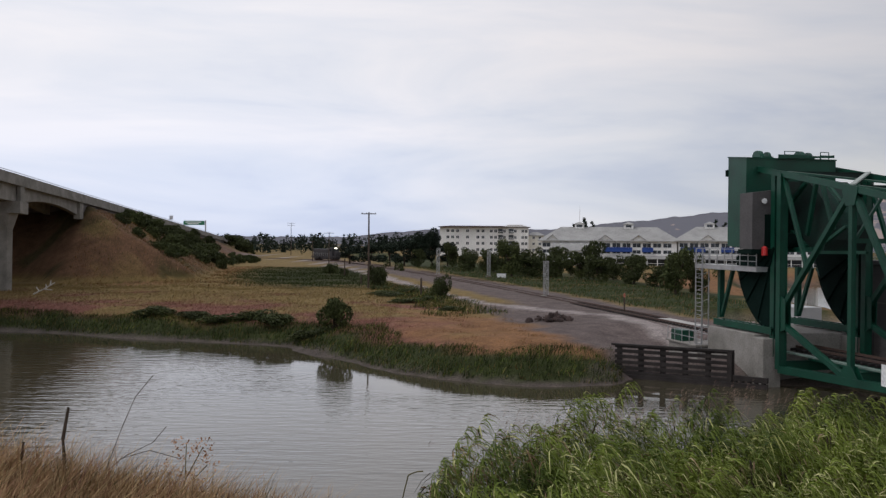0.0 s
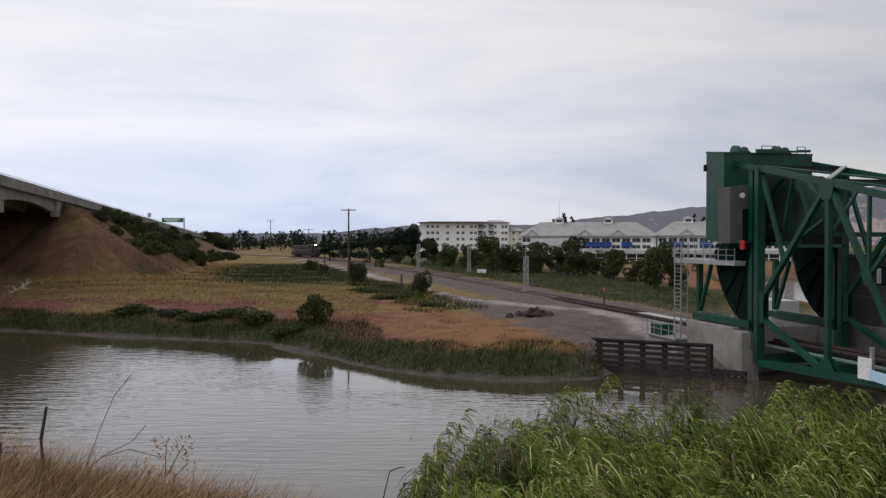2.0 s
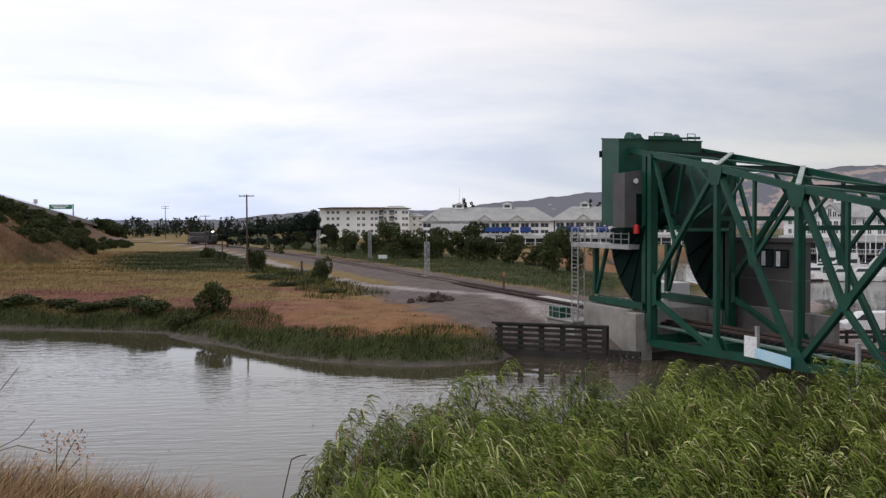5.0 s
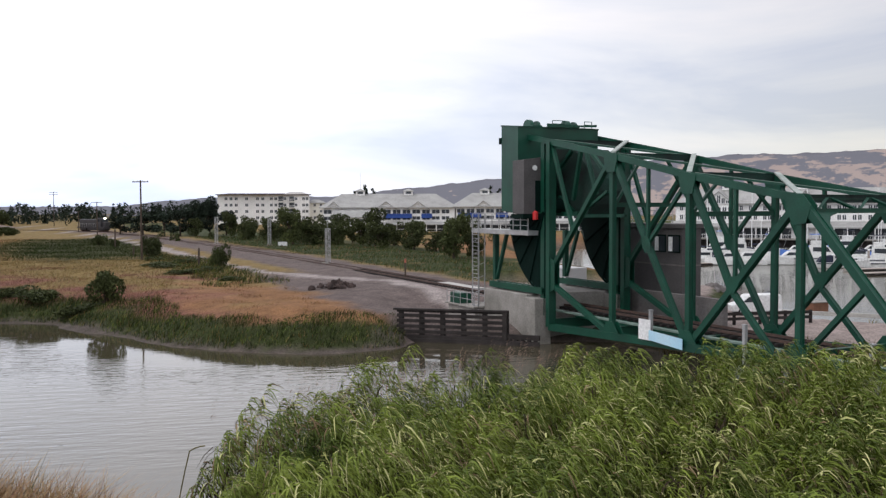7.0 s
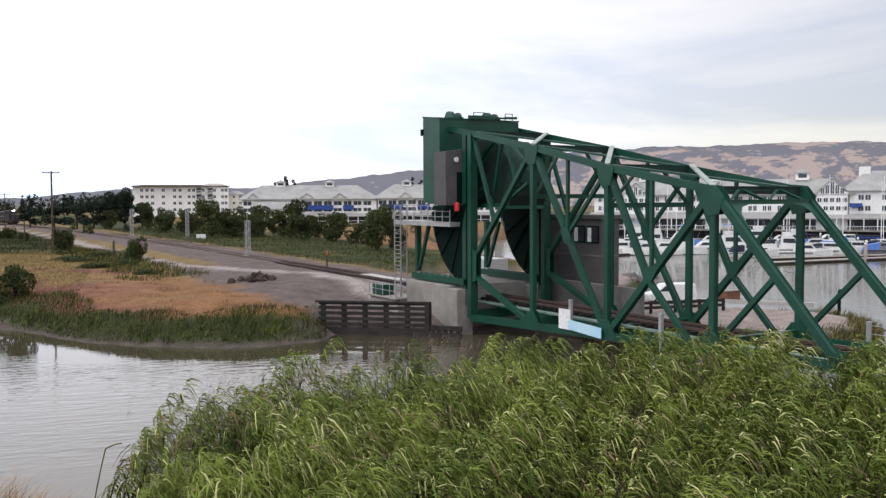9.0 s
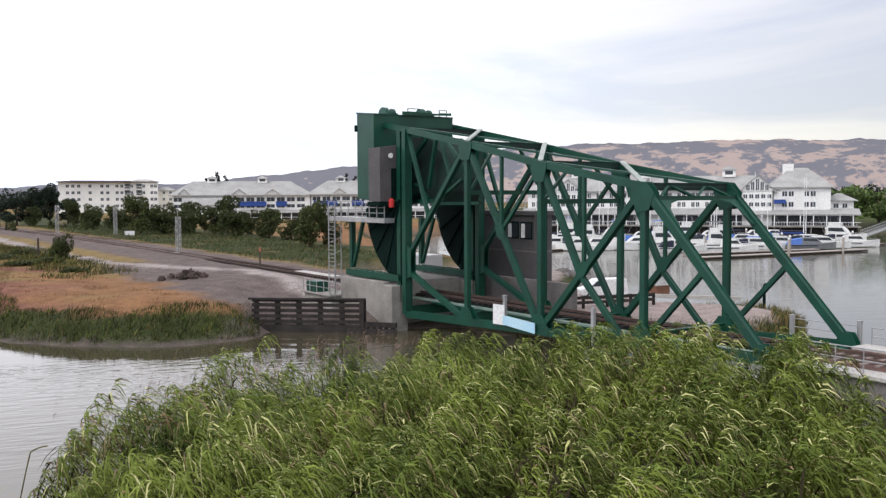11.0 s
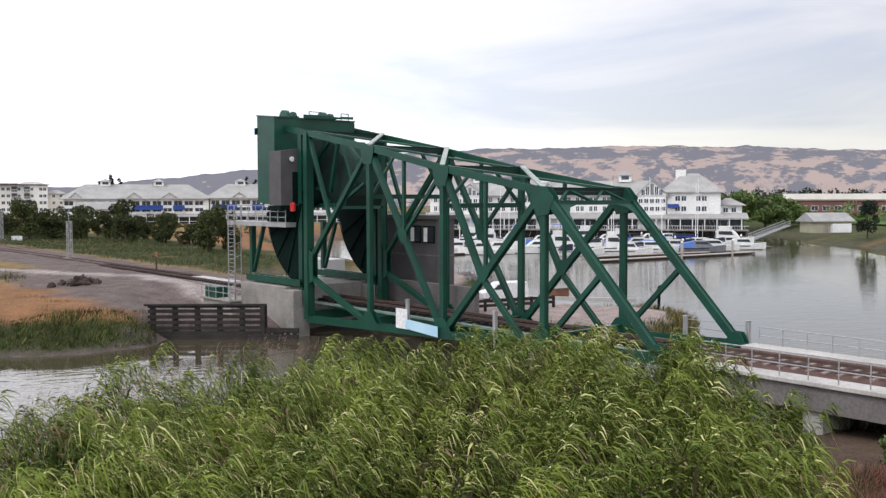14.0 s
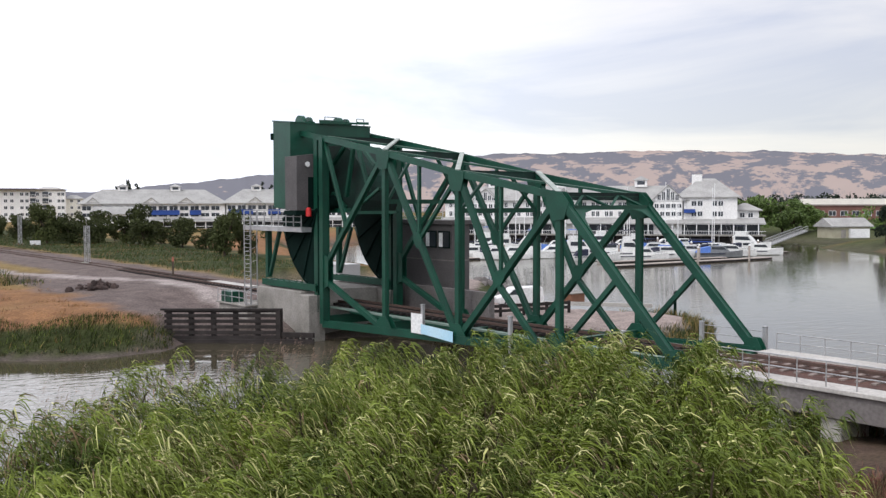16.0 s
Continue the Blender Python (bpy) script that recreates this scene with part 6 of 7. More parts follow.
# lower front wing with a verandah
wing = thing("verandah_wing", pose(34.5, 290, 2.4, 0, 0, -6), "low white verandah wing with grey shingle roof", "building")
part("wall", boxed(0, 13, 0, 6, 0, 5.0), WALL_WHITE, wing)
bm = bmesh.new()
gable_roof(bm, 0, 13, 0, 6, 5.0, 7.2, 0.5, 0.7)
part("roof", bm, ROOF, wing)
for k in range(5):
    part("post", boxed(0.3 + k * 3.0, 0.6 + k * 3.0, -1.6, -1.3, 0, 3.0), WHITE, wing)
part("porch_floor", boxed(-0.3, 13.3, -1.8, 0, 0.9, 1.1), WHITE, wing)
for k in range(4):
    window(wing, 1.8 + k * 3.1, 3.2, 2.3, 1.3)

# large marina house on the far shore: local x runs along its front
inn = thing("marina_inn", pose(128.5, 208.6, 2.4, 0, 0, -38.5), "large white three storey marina inn with grey hipped roofs", "building")
part("wall", boxed(-18, 44, 0, 15, 0, 8.8), WALL_WHITE, inn)
part("wall", boxed(43.5, 56.5, -1.0, 15, 0, 9.6), WALL_WHITE, inn)
bm = bmesh.new()
gable_roof(bm, -18, 44, 0, 15, 8.8, 12.6, 6, 1.0)
part("roof", bm, ROOF, inn)
bm = bmesh.new()
gable_roof(bm, 43, 56.5, -1, 16, 9.6, 14.4, 5.5, 0.8)
part("roof", bm, ROOF, inn)
bm = bmesh.new()
gable_roof(bm, 56.5, 62, 1.5, 12, 6.3, 8.0, 3, 0.8)
part("side_roof", bm, ROOF, inn)
part("side_wall", boxed(56.5, 62, 1.5, 12, 0, 6.3), WALL_WHITE, inn)
part("porch_roof", prism(bmesh.new(), [(-4.0, 3.0), (-0.1, 4.3), (-0.1, 4.0), (-4.0, 2.7)], 82, lambda u, v, w: Vector((22 + w, u, v))), ROOF, inn)
part("porch_floor", boxed(-19, 63, -4.2, 0, -0.2, 0.15), CONCRETE, inn)
# long dark sheet put in for the shade under the porch roof
part("porch_shade", boxed(-18, 62, -1.25, -1.05, 0.2, 2.6), GLASS, inn)
bm = bmesh.new()
box(bm, -19, 63, -4.1, -4.0, 1.0, 1.1)
for k in range(136):
    box(bm, -19 + k * 0.6, -18.95 + k * 0.6, -4.08, -4.02, 0.15, 1.0)
part("porch_rail", bm, WHITE, inn)
for k in range(28):
    part("porch_post", boxed(-18.5 + k * 2.95, -18.28 + k * 2.95, -4.0, -3.78, 0.1, 2.9), WHITE, inn)
for k in range(20):
    part("pile", rod(bmesh.new(), (-18 + k * 4.1, -3.6, -4.5), (-18 + k * 4.1, -3.6, -0.1), 0.2, seg=8), TIMBER, inn)
part("underfloor", boxed(-18.5, 62.5, -2.0, 1.0, -2.2, -0.25), TIMBER, inn)
for k in range(20):
    x = -16.5 + k * 3.4
    if x < 34:
        for z in (4.6, 6.9):
            window(inn, x, z, 1.0, 1.4)
            window(inn, x + 1.15, z, 1.0, 1.4)
for x in (46.0, 47.5, 51.0, 52.5):
    for z in (4.6, 7.2):
        window(inn, x, z, 1.35, 1.4, -1.0)
window(inn, 58.0, 4.3, 1.3, 1.3, 1.5), window(inn, 60.0, 4.3, 1.3, 1.3, 1.5)
for gx_, w_, h_ in ((39.6, 8.2, 4.0), (13.4, 7.5, 3.2), (-7, 7.5, 3.2)):
    part("gable_wall", boxed(gx_ - w_ / 2 + 0.6, gx_ + w_ / 2 - 0.6, -1.6, 0, 0, 8.9), WALL_WHITE, inn)
    dormer(inn, gx_, -1.7, 8.6, w_, h_, 9, WALL_WHITE)
    for k in range(5):
        hh = h_ - 1.0 - abs(k - 2) * 0.75
        window(inn, gx_ - 2.2 + k * 1.1, 8.7, 1.0, max(0.9, hh), -1.82, "gable_window")
    for z in (4.7, 6.7):
        for k in range(5):
            window(inn, gx_ - 2.8 + k * 1.4, z, 1.15, 1.2, -1.62)
cupola(inn, 33.0, 7.5, 12.2, 3.2, 1.9)
cupola(inn, 12.0, 7.5, 12.2, 2.6, 1.6)
cupola(inn, -6.0, 7.5, 12.2, 2.6, 1.6)
part("chimney", boxed(46.0, 48.5, 6, 8, 12.5, 15.4), WALL_WHITE, inn)
part("awning", prism(bmesh.new(), [(-2.2, 5.6), (-1.1, 6.5), (-1.1, 6.3), (-2.0, 5.5)], 2.8, lambda u, v, t: Vector((44.9 + t, u, v))), BLUE, inn, "dark blue canvas awning")

# boat shed
shed = thing("boat_shed", pose(195.5, 160.5, 1.7, 0, 0, -14), "small cream shed with pale grey gable roof", "shed")
part("wall", boxed(-5, 5.5, -3.0, 3.0, 0, 3.0), material("shed_boards", (0.40, 0.38, 0.28), (0.32, 0.30, 0.22), 0.4, 0.85), shed)
bm = bmesh.new()
gable_roof(bm, -5, 5.5, -3.0, 3.0, 3.0, 5.0, 0.0, 0.7)
part("roof", bm, ROOF, shed)
part("white_door", boxed(-0.5, 5.0, -3.75, -3.0, 0.1, 2.3), WHITE, shed)
part("side_door", boxed(-2.6, -1.3, -3.06, -3.0, 0.05, 2.1), CONCRETE, shed)
# long red building below the hills
redb = thing("low_red_building", pose(360, 300, 2.4, 0, 0, -50), "long low red building with pale flat roof band", "building")
part("wall", boxed(-60, 75, 0, 18, 0, 6.6), BRICK_RED, redb)
part("roof", boxed(-61, 76, -0.6, 19, 6.6, 7.3), material("pale_roof", (0.24, 0.19, 0.17), None, 0.2, 0.8), redb)
part("upper_block", boxed(-15, 40, 5, 18, 7.3, 10.0), WALL_CREAM, redb)
part("tower_block", boxed(-62, -48, 2, 16, 7.3, 9.8), WALL_CREAM, redb)
for k in range(26):
    window(redb, -56 + k * 5, 2.0, 3.2, 2.4)
lawn = tagged(part("lawn", prism(bmesh.new(), [(0, 0), (60, -14), (80, 30), (10, 40)], 0.1, lambda u, v, w: Vector((225 + u, 150 + v, 3.05 + w))), material("green_lawn", (0.10, 0.19, 0.045), (0.07, 0.14, 0.03), 0.4, 0.9)), "bright green mown lawn beyond the shed", "lawn", kind="structure")

# gangway down to the dock
gang = thing("gangway", Matrix(), "grey steel gangway sloping down to the docks", "gangway")
ga, gb = Vector((163, 153.7, 0.9)), Vector((193, 170, 3.2))
gdv = (gb - ga).normalized()
part("floor", beam(bmesh.new(), ga, gb, 1.6, 0.25), GALV, gang)
for off in (-0.8, 0.8):
    sv = Vector((-gdv.y, gdv.x, 0)).normalized() * off
    bm = bmesh.new()
    for hz in (0.65, 1.3):
        beam(bm, ga + sv + Vector((0, 0, hz)), gb + sv + Vector((0, 0, hz)), 0.1, 0.12)
    for k in range(25):
        q = ga.lerp(gb, k / 24) + sv
        beam(bm, q, q + Vector((0, 0, 1.3)), 0.07, 0.07)
    part("truss_rail", bm, GALV, gang)

# ---------------------------------------------------------------- marina
GEL = material("white_gelcoat", (0.72, 0.72, 0.70), (0.62, 0.62, 0.60), 0.3, 0.3, 0, 0, 4, vary=0.12)
NAVY = material("navy_canvas", (0.03, 0.035, 0.06), None, 1, 0.8)
BRIGHT_BLUE = material("bright_blue_tarpaulin", (0.10, 0.22, 0.62), None, 1, 0.7)
ALU = material("bare_aluminium", (0.25, 0.26, 0.27), (0.18, 0.19, 0.2), 1, 0.4, 0.5)


def hull_mesh(length, beam_w, free, bow=0.6):
    """Lofted hull: stations from stern to stem, flared bow with a rising sheer."""
    bm = bmesh.new()
    rows = []
    for t in np.linspace(0, 1, 11):
        half = beam_w / 2 * (1 - max(0, (t - 0.45) / 0.55) ** 2.2) * (0.9 + 0.1 * min(1, t * 4))
        z = free * (1 + bow * t ** 2)
        x = -length / 2 + length * t
        half = max(half, 0.03)
        rows.append([bm.verts.new(q) for q in ((x, -half, z), (x - 0.02 * t, -half * 0.86, 0.15 * t), (x - 0.3 * t, 0, -0.35), (x - 0.02 * t, half * 0.86, 0.15 * t), (x, half, z))])
    for a, b in zip(rows, rows[1:]):
        for i in range(4):
            bm.faces.new((a[i], a[i + 1], b[i + 1], b[i]))
        bm.faces.new((a[4], a[0], b[0], b[4]))
    bm.faces.new(rows[0][::-1])
    bmesh.ops.recalc_face_normals(bm, faces=bm.faces)
    return bm


def boat(x, y, turn, length, style, cover=None):
    label = {"cruiser": "white motor cruiser with dark windows moored at a dock", "sail": "white sailing boat with bare mast moored at a dock", "work": "grey aluminium workboat moored at a dock",
             "trawler": "tall white flybridge yacht moored at a dock"}[style]
    b = thing("moored_boat", pose(x, y, 0.05, 0, 0, turn), label, "boat", "boats in the marina")
    w = length * 0.3
    fr = 0.9 if style != "trawler" else 1.3
    hullmat = ALU if style == "work" else GEL
    part("hull", hull_mesh(length, w, fr), hullmat, b)
    part("rub_rail", beam(bmesh.new(), (-length / 2, -w * 0.46, fr * 0.8), (length * 0.1, -w * 0.5, fr * 0.86), 0.06, 0.14), NAVY, b)
    if style == "sail":
        part("coachroof", boxed(-length * 0.1, length * 0.22, -w * 0.28, w * 0.28, fr, fr + 0.5, 0.08), GEL, b)
        mh = length * 1.15
        part("mast", rod(bmesh.new(), (length * 0.1, 0, fr), (length * 0.1, 0, fr + mh), 0.09, 0.06, 8), WHITE, b)
        part("boom", rod(bmesh.new(), (length * 0.1, 0, fr + 1.3), (-length * 0.35, 0, fr + 1.4), 0.16, 0.12, 8), cover or NAVY, b)
        part("rigging", rod(bmesh.new(), (length * 0.49, 0, fr * 1.6), (length * 0.1, 0, fr + mh), 0.02, 0.02, 4), GALV, b)
        return b
    hc = 1.35 if style != "trawler" else 2.1
    cab = part("cabin", prism(bmesh.new(), [(-length * 0.22, fr * 0.9), (length * 0.24, fr), (length * 0.12, fr + hc * 0.75), (length * 0.06, fr + hc), (-length * 0.2, fr + hc)], w * 0.68, lambda u, v, t: Vector((u, t, v))), hullmat, b)
    part("side_window", prism(bmesh.new(), [(-length * 0.17, fr + hc * 0.5), (length * 0.13, fr + hc * 0.45), (length * 0.08, fr + hc * 0.85), (-length * 0.17, fr + hc * 0.85)], w * 0.70, lambda u, v, t: Vector((u, t, v))), GLASS, cab)
    if style == "trawler":
        part("flybridge", boxed(-length * 0.18, length * 0.04, -w * 0.3, w * 0.3, fr + hc, fr + hc + 0.8, 0.08), GEL, b)
        part("bimini", boxed(-length * 0.2, length * 0.0, -w * 0.32, w * 0.32, fr + hc + 1.9, fr + hc + 2.0, 0.03), cover or NAVY, b)
        for sx in (-0.19, 0.0):
            for sy in (-0.3, 0.3):
                part("bimini_pole", rod(bmesh.new(), (length * sx, w * sy, fr + hc), (length * sx, w * sy, fr + hc + 1.9), 0.03, seg=5), GALV, b)
    elif cover:
        part("cockpit_cover", prism(bmesh.new(), [(-length * 0.48, fr), (-length * 0.2, fr), (-length * 0.2, fr + 1.2), (-length * 0.4, fr + 0.9)], w * 0.8, lambda u, v, t: Vector((u, t, v))), cover, b)
    if style == "work":
        part("mast", rod(bmesh.new(), (0, 0, fr + hc), (0, 0, fr + hc + 3.2), 0.06, 0.03, 6), GALV, b)
    bm = bmesh.new()
    for k in range(5):
        rod(bm, (length * (0.2 + k * 0.06), -w * (0.42 - 0.06 * k), fr * 1.15), (length * (0.2 + k * 0.06), -w * (0.42 - 0.06 * k), fr * 1.15 + 0.6), 0.025, seg=5)
    rod(bm, (length * 0.2, -w * 0.42, fr * 1.15 + 0.6), (length * 0.44, -w * 0.18, fr * 1.15 + 0.6), 0.025, seg=5)
    part("bow_rail", bm, GALV, b)
    return b


for x, y, turn, ln, st, cv in [(85, 154, 150, 11, "cruiser", NAVY), (91, 160, 150, 10, "sail", None), (97, 163, 155, 12, "trawler", NAVY), (103, 160, 150, 10, "cruiser", BRIGHT_BLUE), (107, 167, 150, 11, "trawler", None),
                                (112, 161, 150, 9, "cruiser", None), (117, 166, 150, 12, "sail", BRIGHT_BLUE), (121, 160, 148, 8, "cruiser", NAVY), (128, 160, 150, 9, "cruiser", BRIGHT_BLUE), (135, 167, 150, 10, "sail", BLUE)]:
    boat(x, y, turn, ln, st, cv)
for x, y, turn, ln, st, cv in [(125, 142, -25, 9, "cruiser", None), (128, 133, -30, 9, "work", BRIGHT_BLUE), (137, 142, -28, 11, "cruiser", NAVY), (133, 135, -30, 10, "cruiser", BRIGHT_BLUE), (146, 143, -30, 9, "cruiser", NAVY),
                                (152, 150, -60, 11, "trawler", NAVY), (139, 148, -30, 11, "sail", BLUE), (147, 156, -40, 12, "sail", NAVY), (128, 150, -25, 12, "sail", None), (118, 136, -25, 9, "cruiser", NAVY), (110, 133, -28, 9, "cruiser", None), (104, 145, -25, 10, "trawler", BRIGHT_BLUE), (115, 146, -25, 11, "sail", None), (142, 136, -30, 9, "cruiser", None), (93, 172, 150, 12, "sail", None), (112, 178, 150, 13, "sail", NAVY)]:
    boat(x, y, turn, ln, st, cv)

rngb = np.random.default_rng(31)
for row, (ax, ay, bx, by, cnt, turn) in enumerate(((84, 148, 128, 150, 9, 150), (100, 136, 128, 137.5, 5, -28), (96, 172, 150, 164, 10, 152))):
    for k in range(cnt):
        q = (k + rngb.uniform(0.2, 0.8)) / cnt
        boat(ax + (bx - ax) * q, ay + (by - ay) * q, turn + rngb.normal(0, 5), rngb.uniform(6.5, 9.5), ("cruiser", "cruiser", "trawler", "cruiser", "sail")[(k + row) % 5], (None, NAVY, BRIGHT_BLUE, None)[(k * 3 + row) % 4])

DOCKWOOD = material("grey_dock_planks", (0.42, 0.37, 0.33), (0.30, 0.26, 0.23), 0.8, 0.9, 0, 0.3, 8)


def dock(ax, ay, bx, by, w, piles):
    d = thing("floating_dock", Matrix(), "weathered grey plank floating dock with timber piles", "dock", "docks in the marina")
    a, b = Vector((ax, ay, 0.22)), Vector((bx, by, 0.22))
    part("deck", beam(bmesh.new(), a, b, w, 0.34), DOCKWOOD, d)
    part("fascia", beam(bmesh.new(), a + Vector((0, -w * 0.52, -0.05)), b + Vector((0, -w * 0.52, -0.05)), 0.08, 0.22), TIMBER, d)
    for k in range(piles):
        q = a.lerp(b, (k + 0.5) / piles) + Vector((0, -w * 0.65, 0))
        pl = part("pile", rod(bmesh.new(), q + Vector((0, 0, -1.5)), q + Vector((0, 0, 2.5)), 0.2, seg=8), DOCKWOOD, d)
        part("pile_cap", rod(bmesh.new(), q + Vector((0, 0, 2.5)), q + Vector((0, 0, 2.85)), 0.24, 0.05, 8), WHITE, pl)


dock(92, 120.5, 133, 125.5, 1.8, 3)
dock(97, 129, 126, 129.5, 1.6, 2)
dock(100, 140, 152, 139, 1.8, 3)
dock(82, 150, 130, 152, 2.0, 3)
dock(88, 168, 162, 154, 2.0, 4)

# ---------------------------------------------------------------- railway and roadside things


def utility_pole(x, y, h, arm, m_arms=1):
    p = thing("utility_pole", pose(x, y, zat(x, y), 0, 0, -8), "dark weathered wooden utility pole with crossarm", "pole", "poles along the railway")
    part("pole", rod(bmesh.new(), (0, 0, -0.4), (0, 0, h), 0.17, 0.11, 10), POLEWOOD, p)
    for k in range(m_arms):
        z = h - 0.25 - k * 0.9
        a = part("crossarm", boxed(-arm / 2, arm / 2, -0.2, -0.08, z - 0.07, z + 0.07), POLEWOOD, p)
        for j in range(4):
            part("insulator", rod(bmesh.new(), (-arm * 0.45 + j * arm * 0.3, -0.14, z + 0.07), (-arm * 0.45 + j * arm * 0.3, -0.14, z + 0.22), 0.045, 0.03, 6), GLASS, a)


utility_pole(-11.8, 148.4, 12.2, 2.4)
utility_pole(-34.1, 279.0, 9.8, 3.0)
utility_pole(-70.5, 432.3, 15.0, 3.6, 2)
utility_pole(-45.6, 325.8, 7.0, 1.6)
for x, y, h in ((-2.9, 126.6, 2.5), (-20.8, 197.5, 3.6), (-14.0, 160.0, 1.4)):
    st_ = thing("fence_stump", pose(x, y, zat(x, y)), "short dark weathered timber post in the grass", "post")
    part("post", rod(bmesh.new(), (0, 0, -0.3), (0.03, 0, h), 0.15, 0.13, 8), POLEWOOD, st_)
    part("worn_top", rod(bmesh.new(), (0.03, 0, h), (0.05, 0, h + 0.12), 0.13, 0.05, 8), POLEWOOD, st_)


def lattice_mast(x, y, h):
    p = thing("signal_mast", pose(x, y, zat(x, y), 0, 0, 20), "galvanised steel lattice mast beside the track", "mast", "masts along the track")
    for sx in (-0.28, 0.28):
        for sy in (-0.2, 0.2):
            part("leg", beam(bmesh.new(), (sx, sy, -0.2), (sx, sy, h), 0.07, 0.07), GALV, p)
    bm = bmesh.new()
    n = int(h / 0.55)
    for k in range(n):
        z0, z1 = k * h / n, (k + 1) * h / n
        for sy in (-0.2, 0.2):
            a, b = (-0.28, 0.28) if k % 2 else (0.28, -0.28)
            beam(bm, (a, sy, z0), (b, sy, z1), 0.05, 0.05)
            beam(bm, (-0.28, sy, z1), (0.28, sy, z1), 0.05, 0.05)
    part("lacing", bm, GALV, p)
    part("footing", boxed(-0.6, 0.6, -0.6, 0.6, -0.3, 0.15, 0.04), CONCRETE, p)


lattice_mast(14.5, 130.0, 4.9)
lattice_mast(9.8, 196.5, 5.6)
lattice_mast(-1.0, 210.0, 5.9)
cab2 = thing("signal_cabinet", pose(12.2, 192, zat(12.2, 192)), "small white signal cabinet beside the track", "cabinet")
part("body", boxed(-0.9, 0.9, -0.5, 0.5, -0.1, 0.7, 0.04), WHITE, cab2)
part("lid", boxed(-0.95, 0.95, -0.55, 0.55, 0.7, 0.78, 0.02), WHITE, cab2)
mk = thing("track_marker", pose(20.0, 101.9, zat(20, 101.9)), "thin brown track marker post with reddish top", "post")
part("post", boxed(-0.08, 0.08, -0.08, 0.08, -0.2, 1.7, 0.01), POLEWOOD, mk)
part("top_band", boxed(-0.09, 0.09, -0.09, 0.09, 1.7, 2.15, 0.01), material("faded_red", (0.4, 0.12, 0.08), None, 2, 0.7), mk)
cross = thing("crossing_panel", BRIDGE @ Matrix.Translation((-22, 3.41, 2.76)), "pale concrete crossing panels beside the rails", "crossing panel")
for k in range(4):
    part("panel", boxed(-4.0 + k * 2.0, -2.05 + k * 2.0, -0.66, 0.66, -0.3, 0.05, 0.02), CONCRETE_PALE, cross)
cabn = thing("relay_cabinet", BRIDGE @ Matrix.Translation((-15, 10.5, 2.3)), "pale grey steel relay cabinet behind the tower", "cabinet")
part("body", boxed(-2.6, 2.6, -1.2, 1.2, -0.3, 2.5, 0.04), material("pale_grey_steel", (0.5, 0.5, 0.5), None, 0.5, 0.5), cabn)
part("door", boxed(0.1, 1.5, -1.25, -1.21, 0, 2.1, 0.01), CONCRETE_PALE, cabn)
# heap of broken asphalt and earth
bm = bmesh.new()
rng = np.random.default_rng(5)
for k in range(70):
    r = abs(rng.normal(0, 1.0))
    a = rng.uniform(0, 6.28)
    c = Vector((r * 1.3 * math.cos(a), r * 0.8 * math.sin(a), max(0.05, 0.65 - 0.35 * r) * rng.random()))
    s = rng.uniform(0.15, 0.42)
    bmesh.ops.create_icosphere(bm, subdivisions=1, radius=s, matrix=Matrix.Translation(c) @ Euler(rng.uniform(0, 6, 3)).to_matrix().to_4x4() @ Matrix.Diagonal((1.3, 0.9, 0.6, 1)))
for v in bm.verts:
    v.co += Vector(rng.normal(0, 0.04, 3))
hp_ob = part("rubble_heap", bm, material("dark_rubble", (0.07, 0.05, 0.045), (0.035, 0.027, 0.025), 1.5, 0.95, 0, 0.6, 10, vary=0.4))
hp_ob.location = (10.8, 91.0, zat(10.8, 91.0))
tagged(hp_ob, "dark heap of broken rubble on the gravel yard", "rubble", kind="stuff")

# locomotive on the main line
LOCO_S = -270
lp = onbridge(LOCO_S, track_n(LOCO_S), RAIL_Z + 0.08)
loco = thing("locomotive", pose(lp.x, lp.y, lp.z, 0, 0, -53.0), "dark grey diesel locomotive with lit headlight on the track", "locomotive")
LOCO = material("dark_loco_paint", (0.035, 0.032, 0.036), (0.02, 0.019, 0.021), 0.8, 0.5)
part("frame", boxed(-8.6, 8.6, -1.45, 1.45, 1.0, 1.5, 0.04), LOCO, loco)
part("long_hood", boxed(-8.0, 3.6, -0.95, 0.95, 1.5, 4.0, 0.15), LOCO, loco)
part("cab", boxed(3.6, 6.2, -1.45, 1.45, 1.5, 4.45, 0.12), LOCO, loco)
part("short_hood", boxed(6.2, 8.3, -0.95, 0.95, 1.5, 3.1, 0.15), LOCO, loco)
part("fuel_tank", boxed(-2.6, 2.6, -1.2, 1.2, 0.35, 1.0, 0.1), LOCO, loco)
for y in (-0.8, 0.5):
    part("cab_window", boxed(6.2, 6.24, y, y + 0.7, 3.3, 4.1), GLASS, loco)
part("side_window", boxed(4.2, 5.6, -1.48, -1.45, 3.2, 4.0), GLASS, loco)
for x in (-5.6, 5.6):
    tr = part("truck_frame", boxed(x - 1.9, x + 1.9, -1.15, 1.15, 0.45, 0.95, 0.05), LOCO, loco)
    for dx in (-1.2, 1.2):
        part("wheelset", rod(bmesh.new(), (x + dx, -0.8, 0.5), (x + dx, 0.8, 0.5), 0.5, seg=16), RUST, tr)
GLOW = bpy.data.materials.new("headlight_glow")
GLOW.use_nodes = True
GLOW.node_tree.nodes["Principled BSDF"].inputs["Emission Color"].default_value = (1, 0.95, 0.8, 1)
GLOW.node_tree.nodes["Principled BSDF"].inputs["Emission Strength"].default_value = 12
